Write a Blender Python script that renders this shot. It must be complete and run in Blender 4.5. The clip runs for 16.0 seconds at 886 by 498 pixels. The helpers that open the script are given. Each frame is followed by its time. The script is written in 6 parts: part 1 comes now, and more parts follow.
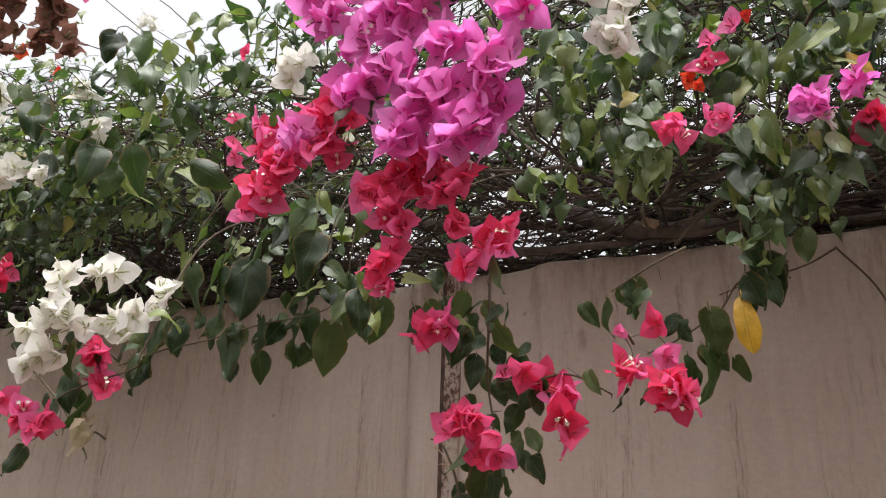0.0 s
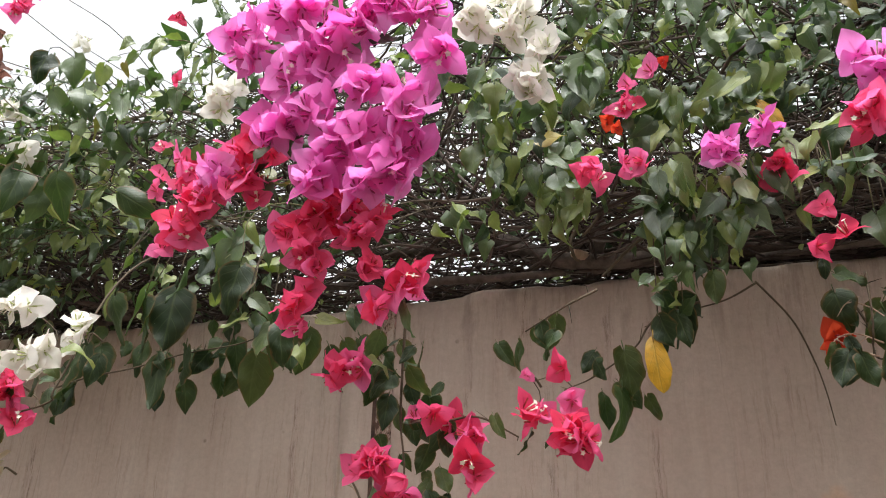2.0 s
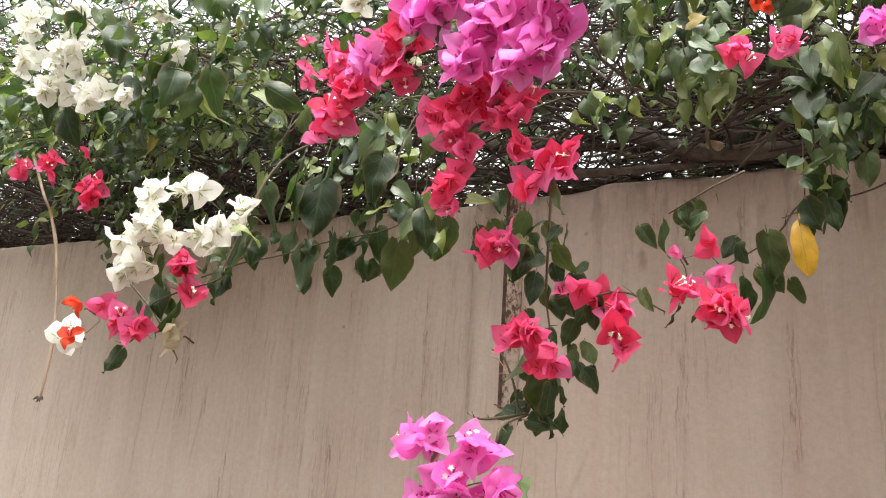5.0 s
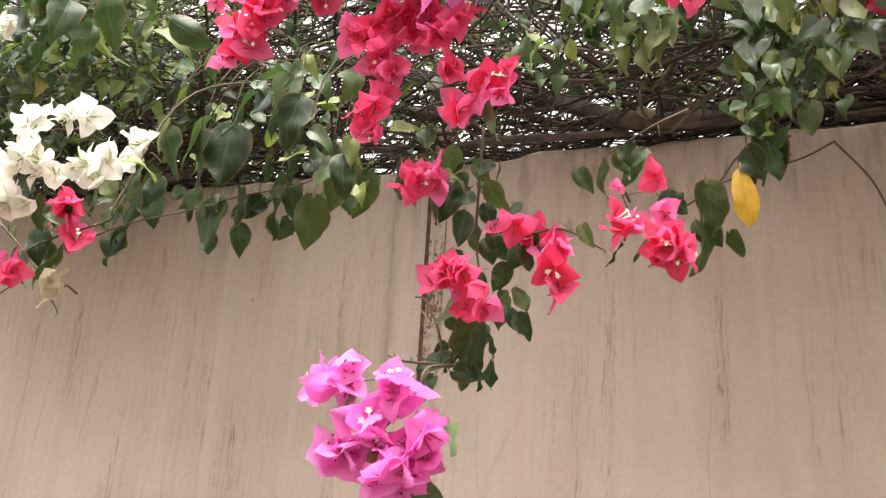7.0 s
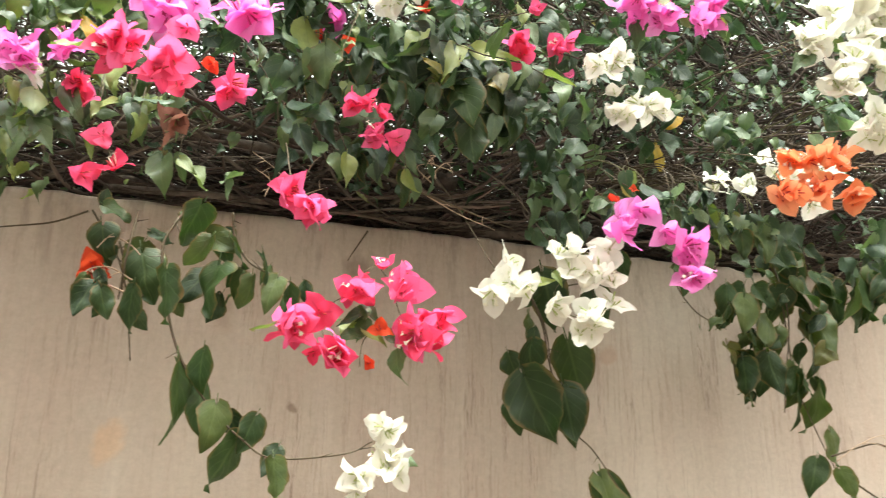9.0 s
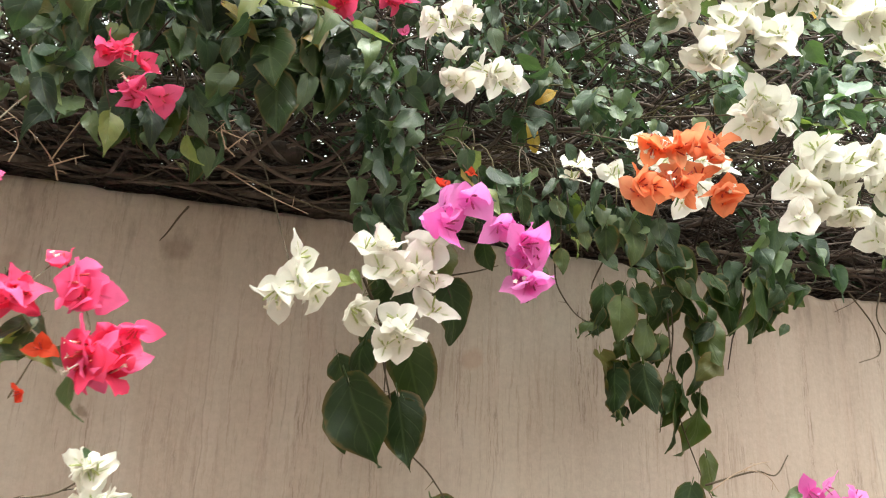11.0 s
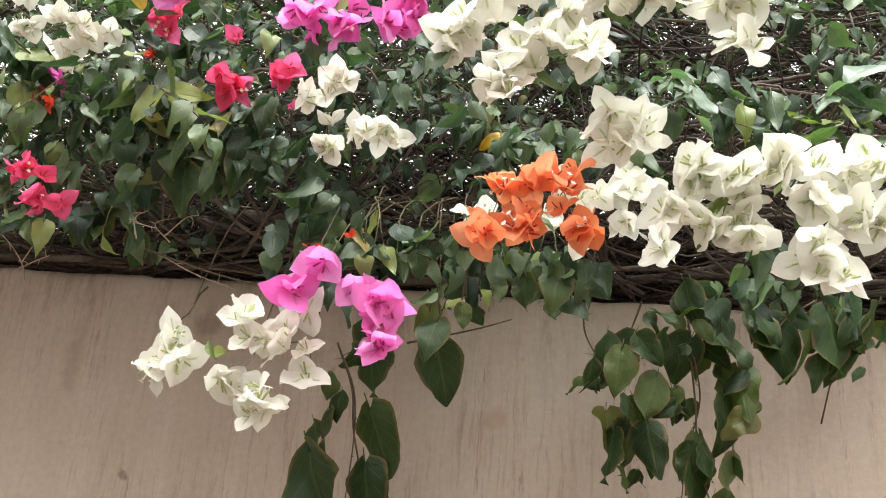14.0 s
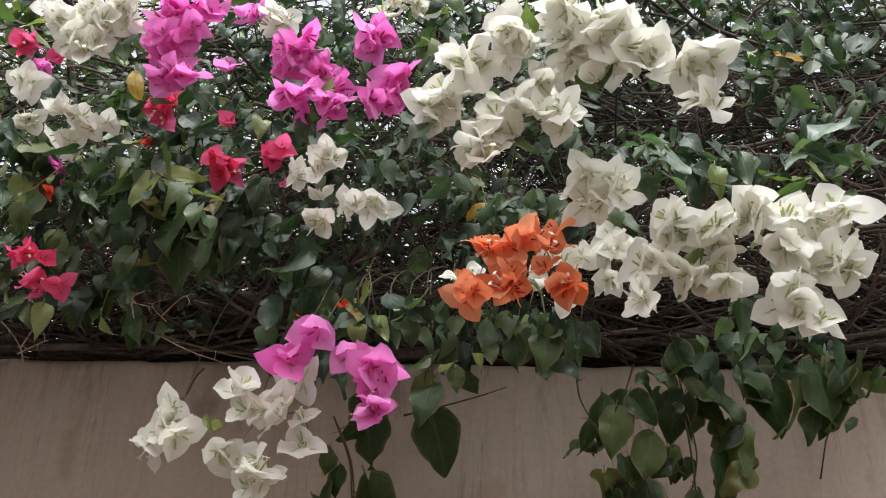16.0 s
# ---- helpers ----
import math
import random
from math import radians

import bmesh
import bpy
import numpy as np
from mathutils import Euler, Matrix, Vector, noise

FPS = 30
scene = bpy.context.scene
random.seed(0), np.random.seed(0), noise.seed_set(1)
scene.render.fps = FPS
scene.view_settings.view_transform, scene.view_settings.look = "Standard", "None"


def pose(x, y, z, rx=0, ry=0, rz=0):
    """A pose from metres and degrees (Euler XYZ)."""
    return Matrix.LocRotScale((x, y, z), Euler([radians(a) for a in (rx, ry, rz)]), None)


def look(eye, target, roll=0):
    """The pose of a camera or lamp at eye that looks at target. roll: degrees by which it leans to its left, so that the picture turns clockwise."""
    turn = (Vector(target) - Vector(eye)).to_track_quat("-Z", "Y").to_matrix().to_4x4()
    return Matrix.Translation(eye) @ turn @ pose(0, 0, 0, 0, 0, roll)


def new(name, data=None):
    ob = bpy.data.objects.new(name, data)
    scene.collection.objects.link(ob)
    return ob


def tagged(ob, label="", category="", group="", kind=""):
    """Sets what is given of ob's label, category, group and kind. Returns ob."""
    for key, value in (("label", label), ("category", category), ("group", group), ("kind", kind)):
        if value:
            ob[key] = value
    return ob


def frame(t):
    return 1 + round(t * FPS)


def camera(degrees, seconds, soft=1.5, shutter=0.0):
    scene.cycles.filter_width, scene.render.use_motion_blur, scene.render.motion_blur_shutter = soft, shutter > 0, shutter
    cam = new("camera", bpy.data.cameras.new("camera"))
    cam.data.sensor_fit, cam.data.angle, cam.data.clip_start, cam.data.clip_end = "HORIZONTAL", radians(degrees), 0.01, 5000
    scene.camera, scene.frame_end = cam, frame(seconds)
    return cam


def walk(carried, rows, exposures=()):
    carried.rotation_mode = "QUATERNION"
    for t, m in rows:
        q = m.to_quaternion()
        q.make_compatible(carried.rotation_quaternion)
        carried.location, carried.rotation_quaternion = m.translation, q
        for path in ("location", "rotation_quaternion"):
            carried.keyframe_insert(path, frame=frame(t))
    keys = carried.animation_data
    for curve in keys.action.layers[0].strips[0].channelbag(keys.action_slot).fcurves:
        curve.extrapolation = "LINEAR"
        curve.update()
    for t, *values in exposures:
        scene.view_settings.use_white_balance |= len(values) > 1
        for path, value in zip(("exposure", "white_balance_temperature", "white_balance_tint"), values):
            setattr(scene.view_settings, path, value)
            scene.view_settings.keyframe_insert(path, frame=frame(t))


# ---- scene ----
cam = camera(57.0, 16.0, soft=1.05, shutter=0.2)

PATH = [
    (0, (0.604, -1.303, 1.6), (-0.114, 0.416, 2.328), 1.8),
    (0.5, (0.612, -1.326, 1.644), (-0.046, 0.45, 2.287), 2.2),
    (1, (0.61, -1.329, 1.643), (-0.003, 0.45, 2.32), 1.5),
    (1.5, (0.641, -1.32, 1.631), (0.003, 0.435, 2.348), 1.5),
    (2, (0.652, -1.307, 1.626), (0.03, 0.438, 2.38), 1.5),
    (2.5, (0.678, -1.299, 1.599), (0.036, 0.419, 2.398), 1.6),
    (3, (0.677, -1.308, 1.604), (0.041, 0.418, 2.388), 1.8),
    (3.5, (0.688, -1.316, 1.576), (0.028, 0.42, 2.317), 1.9),
    (4, (0.683, -1.33, 1.578), (0.005, 0.431, 2.24), 1.9),
    (4.5, (0.66, -1.34, 1.574), (-0.171, 0.381, 2.165), 3.5),
    (4.7, (0.638, -1.345, 1.591), (-0.245, 0.367, 2.127), 3.9),
    (6.8, (0.589, -1.24, 1.533), (-0.144, 0.537, 2.085), 3.6),
    (7, (0.58, -1.252, 1.543), (-0.112, 0.538, 2.107), 3.5),
    (7.5, (0.609, -1.28, 1.574), (0.208, 0.589, 2.162), 3.2),
    (8, (0.716, -1.264, 1.598), (0.638, 0.634, 2.222), 2.2),
    (8.5, (0.811, -1.277, 1.61), (1.023, 0.605, 2.253), 1.6),
    (9, (0.884, -1.281, 1.618), (1.439, 0.528, 2.266), 0.6),
    (9.5, (0.861, -1.241, 1.599), (1.606, 0.5, 2.243), -0.1),
    (9.7, (0.873, -1.235, 1.599), (1.654, 0.506, 2.197), 0.1),
    (11.8, (1.347, -1.164, 1.758), (1.615, 0.724, 2.36), 5.7),
    (12, (1.409, -1.171, 1.759), (1.522, 0.73, 2.372), 5.9),
    (12.5, (1.498, -1.196, 1.742), (1.471, 0.698, 2.383), 5.9),
    (13, (1.571, -1.223, 1.749), (1.439, 0.669, 2.382), 5.6),
    (13.5, (1.582, -1.23, 1.76), (1.443, 0.663, 2.392), 4.6),
    (14, (1.583, -1.235, 1.743), (1.437, 0.648, 2.402), 4.5),
    (14.5, (1.584, -1.256, 1.752), (1.419, 0.624, 2.415), 4.7),
    (15, (1.577, -1.265, 1.743), (1.404, 0.583, 2.489), 3.8),
    (15.5, (1.574, -1.262, 1.718), (1.395, 0.541, 2.564), 3.0),
    (16, (1.592, -1.25, 1.711), (1.452, 0.551, 2.569), 2.1),
]
EXPOSURES = [(0, -0.88, 6400, 12), (1, -0.66, 6400, 10), (2.5, -0.64, 6400, 10), (3.5, -0.64, 6400, 10), (4, -0.4, 6450, 9), (4.5, -0.27, 6500, 7), (7, 0.07, 6700, 8), (8, 0.32, 6800, 6), (8.5, 0.42, 6800, 0), (9.7, 0.26, 6600, -4), (12, 0.04, 6600, 3), (14.5, 0.02, 6500, 2), (15, -0.28, 6400, 6), (16, -0.9, 6300, 8)]
walk(cam, [(t, look(eye, target, roll)) for t, eye, target, roll in PATH], EXPOSURES)

# ---- light ----
world = bpy.data.worlds.new("overcast_sky")
scene.world = world
world.use_nodes = True
wt = world.node_tree
bg = wt.nodes["Background"]
sky = wt.nodes.new("ShaderNodeTexSky")
sky.sky_type, sky.sun_disc = "NISHITA", False
sky.sun_elevation, sky.sun_rotation = radians(75), radians(180)
sky.dust_density, sky.air_density, sky.ozone_density = 6.0, 1.2, 1.0
pale = wt.nodes.new("ShaderNodeHueSaturation")
pale.inputs["Saturation"].default_value = 0.07
wt.links.new(sky.outputs[0], pale.inputs["Color"])
wt.links.new(pale.outputs[0], bg.inputs[0])
bg.inputs[1].default_value = 0.56
sun = new("sun", bpy.data.lights.new("sun", "SUN"))
sun.data.energy, sun.data.angle, sun.data.color = 2.3, radians(28), (1.0, 0.96, 0.9)
sun.matrix_world = look((0.6, -1.4, 7.2), (0.8, 0, 1.8))


# ---- materials ----
def material(name, rough=0.6, metal=0.0):
    m = bpy.data.materials.new(name)
    m.use_nodes = True
    b = m.node_tree.nodes["Principled BSDF"]
    b.inputs["Roughness"].default_value, b.inputs["Metallic"].default_value = rough, metal
    return m, m.node_tree, b


def node(nt, kind, **values):
    n = nt.nodes.new(kind)
    for key, value in values.items():
        n.inputs[key.replace("_", " ")].default_value = value
    return n


def ramp(nt, source, *stops):
    n = nt.nodes.new("ShaderNodeValToRGB")
    while len(n.color_ramp.elements) < len(stops):
        n.color_ramp.elements.new(0.5)
    for e, (place, colour) in zip(n.color_ramp.elements, stops):
        e.position = place
        e.color = (*colour, 1) if len(colour) == 3 else (colour[0],) * 3 + (1,)
    nt.links.new(source, n.inputs[0])
    return n.outputs[0]


def mixed(nt, fac, a, b, blend="MIX"):
    n = nt.nodes.new("ShaderNodeMix")
    n.data_type, n.blend_type = "RGBA", blend
    for value, slot in ((fac, 0), (a, 6), (b, 7)):
        if isinstance(value, (int, float)):
            n.inputs[slot].default_value = value
        elif isinstance(value, tuple):
            n.inputs[slot].default_value = (*value, 1)
        else:
            nt.links.new(value, n.inputs[slot])
    return n.outputs[2]


def calc(nt, op, a, b=None):
    n = nt.nodes.new("ShaderNodeMath")
    n.operation = op
    for value, slot in ((a, 0), (b, 1)):
        if isinstance(value, (int, float)):
            n.inputs[slot].default_value = value
        elif value is not None:
            nt.links.new(value, n.inputs[slot])
    return n.outputs[0]


def noisy(nt, coords, scale, stretch=(1, 1, 1), detail=4.0, rough=0.55):
    mp = nt.nodes.new("ShaderNodeMapping")
    mp.inputs["Scale"].default_value = stretch
    nt.links.new(coords, mp.inputs[0])
    n = node(nt, "ShaderNodeTexNoise", Scale=scale, Detail=detail, Roughness=rough)
    nt.links.new(mp.outputs[0], n.inputs[0])
    return n.outputs[0]


def bumped(nt, bsdf, height, strength, distance):
    n = node(nt, "ShaderNodeBump", Strength=strength, Distance=distance)
    nt.links.new(height, n.inputs["Height"])
    nt.links.new(n.outputs[0], bsdf.inputs["Normal"])


def coordinates(nt, which="Object"):
    return nt.nodes.new("ShaderNodeTexCoord").outputs[which]


STAINS_AND_PALE_PATCH = (
    (1.036, 1.789, 0.020, 0.022, (0.24, 0.17, 0.125), 0.7),
    (0.779, 1.733, 0.055, 0.085, (0.66, 0.42, 0.26), 0.5),
    (0.315, 1.961, 0.022, 0.045, (0.30, 0.20, 0.14), 0.6),
    (1.586, 1.910, 0.050, 0.040, (0.48, 0.33, 0.25), 0.6),
    (0.92, 1.95, 0.045, 0.14, (0.36, 0.25, 0.19), 0.45),
    (1.12, 2.03, 0.06, 0.05, (0.27, 0.19, 0.15), 0.5),
    # broad lighter patch, set to brighten the lower right of the wall
    (1.80, 1.50, 0.95, 0.62, (0.66, 0.58, 0.51), 0.45),
    (1.86, 2.05, 0.03, 0.04, (0.30, 0.25, 0.21), 0.5),
)


def plaster_material():
    m, nt, b = material("weathered_plaster", 0.9)
    c = coordinates(nt)
    base = ramp(nt, noisy(nt, c, 1.3, detail=3), (0.3, (0.495, 0.405, 0.337)), (0.7, (0.585, 0.497, 0.423)))
    pink = ramp(nt, noisy(nt, c, 0.8, (1, 1, 0.4), 2), (0.42, (0,)), (0.62, (1,)))
    base = mixed(nt, calc(nt, "MULTIPLY", pink, 0.6), base, (0.53, 0.415, 0.35))
    cloud = ramp(nt, noisy(nt, c, 5.5, (1.3, 1, 0.8), 6, 0.65), (0.40, (0,)), (0.66, (1,)))
    base = mixed(nt, calc(nt, "MULTIPLY", cloud, 0.27), base, (0.37, 0.285, 0.235))
    wide = ramp(nt, noisy(nt, c, 1.0, (7, 1, 1.3), 6, 0.7), (0.50, (0,)), (0.72, (1,)))
    base = mixed(nt, calc(nt, "MULTIPLY", wide, 0.22), base, (0.36, 0.28, 0.23))
    # the marks run down in lines that waver a little
    bent = nt.nodes.new("ShaderNodeVectorMath")
    bent.operation = "MULTIPLY_ADD"
    sway = node(nt, "ShaderNodeTexNoise", Scale=14.0, Detail=5.0, Roughness=0.6)
    nt.links.new(c, sway.inputs[0])
    nt.links.new(sway.outputs["Color"], bent.inputs[0])
    bent.inputs[1].default_value = (0.014, 0.0, 0.03)
    nt.links.new(c, bent.inputs[2])
    w = bent.outputs[0]
    # short worn marks, in patches
    patch = ramp(nt, noisy(nt, c, 3.4, (1, 1, 0.6), 4), (0.46, (0,)), (0.60, (1,)))
    thin = ramp(nt, noisy(nt, w, 1.0, (115, 1, 7.0), 7, 0.75), (0.52, (0,)), (0.61, (1,)))
    base = mixed(nt, calc(nt, "MULTIPLY", calc(nt, "MULTIPLY", thin, patch), 0.46), base, (0.30, 0.205, 0.15))
    # long narrow runs of rain, some brown and some washed pale
    long = ramp(nt, noisy(nt, w, 1.0, (30, 1, 0.55), 5, 0.62), (0.53, (0,)), (0.66, (1,)))
    where_run = ramp(nt, noisy(nt, c, 4.5, (1, 1, 0.5), 4), (0.42, (0.1,)), (0.6, (1,)))
    base = mixed(nt, calc(nt, "MULTIPLY", calc(nt, "MULTIPLY", long, where_run), 0.2), base, (0.36, 0.25, 0.19))
    light = ramp(nt, noisy(nt, w, 1.0, (17, 1, 0.7), 5, 0.62), (0.52, (0,)), (0.68, (1,)))
    base = mixed(nt, calc(nt, "MULTIPLY", light, 0.34), base, (0.66, 0.58, 0.51))
    # narrow bands where rain has eaten the skin of the plaster and bared its brown underside
    band = ramp(nt, noisy(nt, w, 1.0, (34, 1, 0.4), 4, 0.6), (0.54, (0,)), (0.62, (1,)))
    eaten = ramp(nt, noisy(nt, w, 1.0, (230, 1, 17), 8, 0.8), (0.52, (0,)), (0.56, (1,)))
    eaten = calc(nt, "MULTIPLY", eaten, calc(nt, "MULTIPLY", band, ramp(nt, noisy(nt, c, 7.0, (1, 1, 0.6), detail=5), (0.47, (0,)), (0.58, (1,)))))
    base = mixed(nt, calc(nt, "MULTIPLY", band, 0.16), base, (0.46, 0.32, 0.26))
    base = mixed(nt, calc(nt, "MULTIPLY", eaten, 0.66), base, (0.19, 0.125, 0.09))
    # hairline cracks that run down the plaster
    warp = nt.nodes.new("ShaderNodeVectorMath")
    warp.operation = "MULTIPLY_ADD"
    wob = node(nt, "ShaderNodeTexNoise", Scale=9.0, Detail=4.0)
    nt.links.new(c, wob.inputs[0])
    nt.links.new(wob.outputs["Color"], warp.inputs[0])
    warp.inputs[1].default_value = (0.022, 0.022, 0.022)
    nt.links.new(c, warp.inputs[2])
    mp = nt.nodes.new("ShaderNodeMapping")
    mp.inputs["Scale"].default_value = (9.0, 0.3, 0.55)
    nt.links.new(warp.outputs[0], mp.inputs[0])
    cells = node(nt, "ShaderNodeTexVoronoi", Scale=1.0)
    cells.feature = "DISTANCE_TO_EDGE"
    nt.links.new(mp.outputs[0], cells.inputs[0])
    crack = ramp(nt, cells.outputs[0], (0.0, (1,)), (0.010, (0,)))
    where = ramp(nt, noisy(nt, c, 2.2, detail=4), (0.50, (0,)), (0.58, (1,)))
    crack = calc(nt, "MULTIPLY", crack, where)
    base = mixed(nt, calc(nt, "MULTIPLY", crack, 0.22), base, (0.22, 0.155, 0.12))
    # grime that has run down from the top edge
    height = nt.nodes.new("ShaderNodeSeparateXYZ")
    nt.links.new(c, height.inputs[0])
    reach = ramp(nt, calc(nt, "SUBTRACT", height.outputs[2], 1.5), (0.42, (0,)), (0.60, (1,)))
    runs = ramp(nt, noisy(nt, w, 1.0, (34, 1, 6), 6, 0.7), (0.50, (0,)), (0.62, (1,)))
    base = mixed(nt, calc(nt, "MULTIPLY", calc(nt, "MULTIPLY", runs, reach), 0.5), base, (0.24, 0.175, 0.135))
    # specks and small knocks
    dots = node(nt, "ShaderNodeTexVoronoi", Scale=13.0)
    nt.links.new(c, dots.inputs[0])
    speck = ramp(nt, dots.outputs[0], (0.035, (1,)), (0.06, (0,)))
    some = ramp(nt, noisy(nt, c, 4.0, detail=2), (0.55, (0,)), (0.6, (1,)))
    base = mixed(nt, calc(nt, "MULTIPLY", calc(nt, "MULTIPLY", speck, some), 0.6), base, (0.2, 0.15, 0.12))
    # single old stains, and one broad lighter patch
    for sx, sz, wide_r, tall, tint, amount in STAINS_AND_PALE_PATCH:
        off = nt.nodes.new("ShaderNodeVectorMath")
        off.operation = "SUBTRACT"
        off.inputs[1].default_value = (sx, 0, sz)
        nt.links.new(c, off.inputs[0])
        shape = nt.nodes.new("ShaderNodeVectorMath")
        shape.operation = "MULTIPLY"
        shape.inputs[1].default_value = (1 / wide_r, 0, 1 / tall)
        nt.links.new(off.outputs[0], shape.inputs[0])
        far = nt.nodes.new("ShaderNodeVectorMath")
        far.operation = "LENGTH"
        nt.links.new(shape.outputs[0], far.inputs[0])
        rag = calc(nt, "ADD", far.outputs["Value"], calc(nt, "MULTIPLY", noisy(nt, c, 0.9 / wide_r, detail=4), 1.1))
        base = mixed(nt, calc(nt, "MULTIPLY", ramp(nt, rag, (0.75, (1,)), (1.35, (0,))), amount), base, tint)
    grain = noisy(nt, c, 90, detail=5, rough=0.7)
    base = mixed(nt, 0.4, base, ramp(nt, grain, (0.3, (0.72,)), (0.7, (1.1,))), "MULTIPLY")
    nt.links.new(base, b.inputs["Base Color"])
    h = calc(nt, "ADD", calc(nt, "MULTIPLY", grain, 0.35), calc(nt, "MULTIPLY", noisy(nt, c, 14, (1, 1, 0.4), 5), 1.0))
    h = calc(nt, "SUBTRACT", h, calc(nt, "ADD", calc(nt, "MULTIPLY", crack, 0.6), calc(nt, "MULTIPLY", eaten, 0.7)))
    bumped(nt, b, h, 0.35, 0.006)
    return m


def leaf_material(name, per_island, dark, mid, pale_green, odd, rough=0.43, worn=0.0):
    m, nt, b = material(name, rough)
    if per_island:
        chance = nt.nodes.new("ShaderNodeNewGeometry").outputs["Random Per Island"]
    else:
        chance = nt.nodes.new("ShaderNodeObjectInfo").outputs["Random"]
    col = ramp(nt, chance, (0.0, dark), (0.38, mid), (0.64, mid), (0.82, pale_green), (0.985, pale_green), (1.0, odd))
    uv = nt.nodes.new("ShaderNodeSeparateXYZ")
    nt.links.new(coordinates(nt, "UV"), uv.inputs[0])
    side = calc(nt, "ABSOLUTE", calc(nt, "SUBTRACT", uv.outputs[0], 0.5))
    rib = ramp(nt, side, (0.0, (1,)), (0.05, (0,)))
    wave = calc(nt, "PINGPONG", calc(nt, "ADD", calc(nt, "MULTIPLY", uv.outputs[1], 4.5), calc(nt, "MULTIPLY", side, -4.0)), 0.5)
    vein = ramp(nt, wave, (0.0, (1,)), (0.09, (0,)))
    lines = calc(nt, "MAXIMUM", rib, calc(nt, "MULTIPLY", vein, 0.55))
    spot = nt.nodes.new("ShaderNodeVectorMath")
    spot.operation = "ADD"
    shift = nt.nodes.new("ShaderNodeCombineXYZ")
    nt.links.new(calc(nt, "MULTIPLY", chance, 37.0), shift.inputs[0])
    nt.links.new(coordinates(nt), spot.inputs[0])
    nt.links.new(shift.outputs[0], spot.inputs[1])
    grow = 1.0 if per_island else 0.05
    blotch = noisy(nt, spot.outputs[0], 60 * grow, detail=5, rough=0.65)
    col = mixed(nt, 0.55, col, ramp(nt, blotch, (0.3, (0.55, 0.6, 0.55)), (0.7, (1.25, 1.2, 1.1))), "MULTIPLY")
    col = mixed(nt, 0.6, col, ramp(nt, noisy(nt, spot.outputs[0], 12 * grow, detail=3), (0.35, (0.68, 0.72, 0.7)), (0.65, (1.4, 1.32, 1.05))), "MULTIPLY")
    rim = ramp(nt, side, (0.40, (0,)), (0.5, (1,)))
    col = mixed(nt, calc(nt, "MULTIPLY", rim, 0.08), col, (0.26, 0.30, 0.13))
    col = mixed(nt, calc(nt, "MULTIPLY", lines, 0.2), col, (0.19, 0.24, 0.10))
    if worn:
        brown = ramp(nt, calc(nt, "ADD", side, calc(nt, "MULTIPLY", noisy(nt, spot.outputs[0], 5.0, detail=3), 0.3)), (0.56, (0,)), (0.66, (1,)))
        col = mixed(nt, calc(nt, "MULTIPLY", brown, worn), col, (0.16, 0.10, 0.04))
    nt.links.new(col, b.inputs["Base Color"])
    b.inputs["Coat Weight"].default_value, b.inputs["Coat Roughness"].default_value = (0.38 if rough < 0.445 else 0.08 if worn else 0.2), 0.38
    b.inputs["Specular IOR Level"].default_value = 0.5 if rough < 0.445 else 0.3 if worn else 0.42
    nt.links.new(ramp(nt, blotch, (0.3, (rough - 0.08,)), (0.7, (rough + 0.12,))), b.inputs["Roughness"])
    bumped(nt, b, calc(nt, "SUBTRACT", calc(nt, "MULTIPLY", blotch, 0.9), calc(nt, "MULTIPLY", lines, 0.3)), 0.5, 0.003)
    thin = nt.nodes.new("ShaderNodeBsdfTranslucent")
    nt.links.new(mixed(nt, 1.0, col, (1.35, 1.7, 0.8), "MULTIPLY"), thin.inputs[0])
    both = nt.nodes.new("ShaderNodeMixShader")
    both.inputs[0].default_value = 0.27
    nt.links.new(b.outputs[0], both.inputs[1])
    nt.links.new(thin.outputs[0], both.inputs[2])
    nt.links.new(both.outputs[0], nt.nodes["Material Output"].inputs[0])
    return m


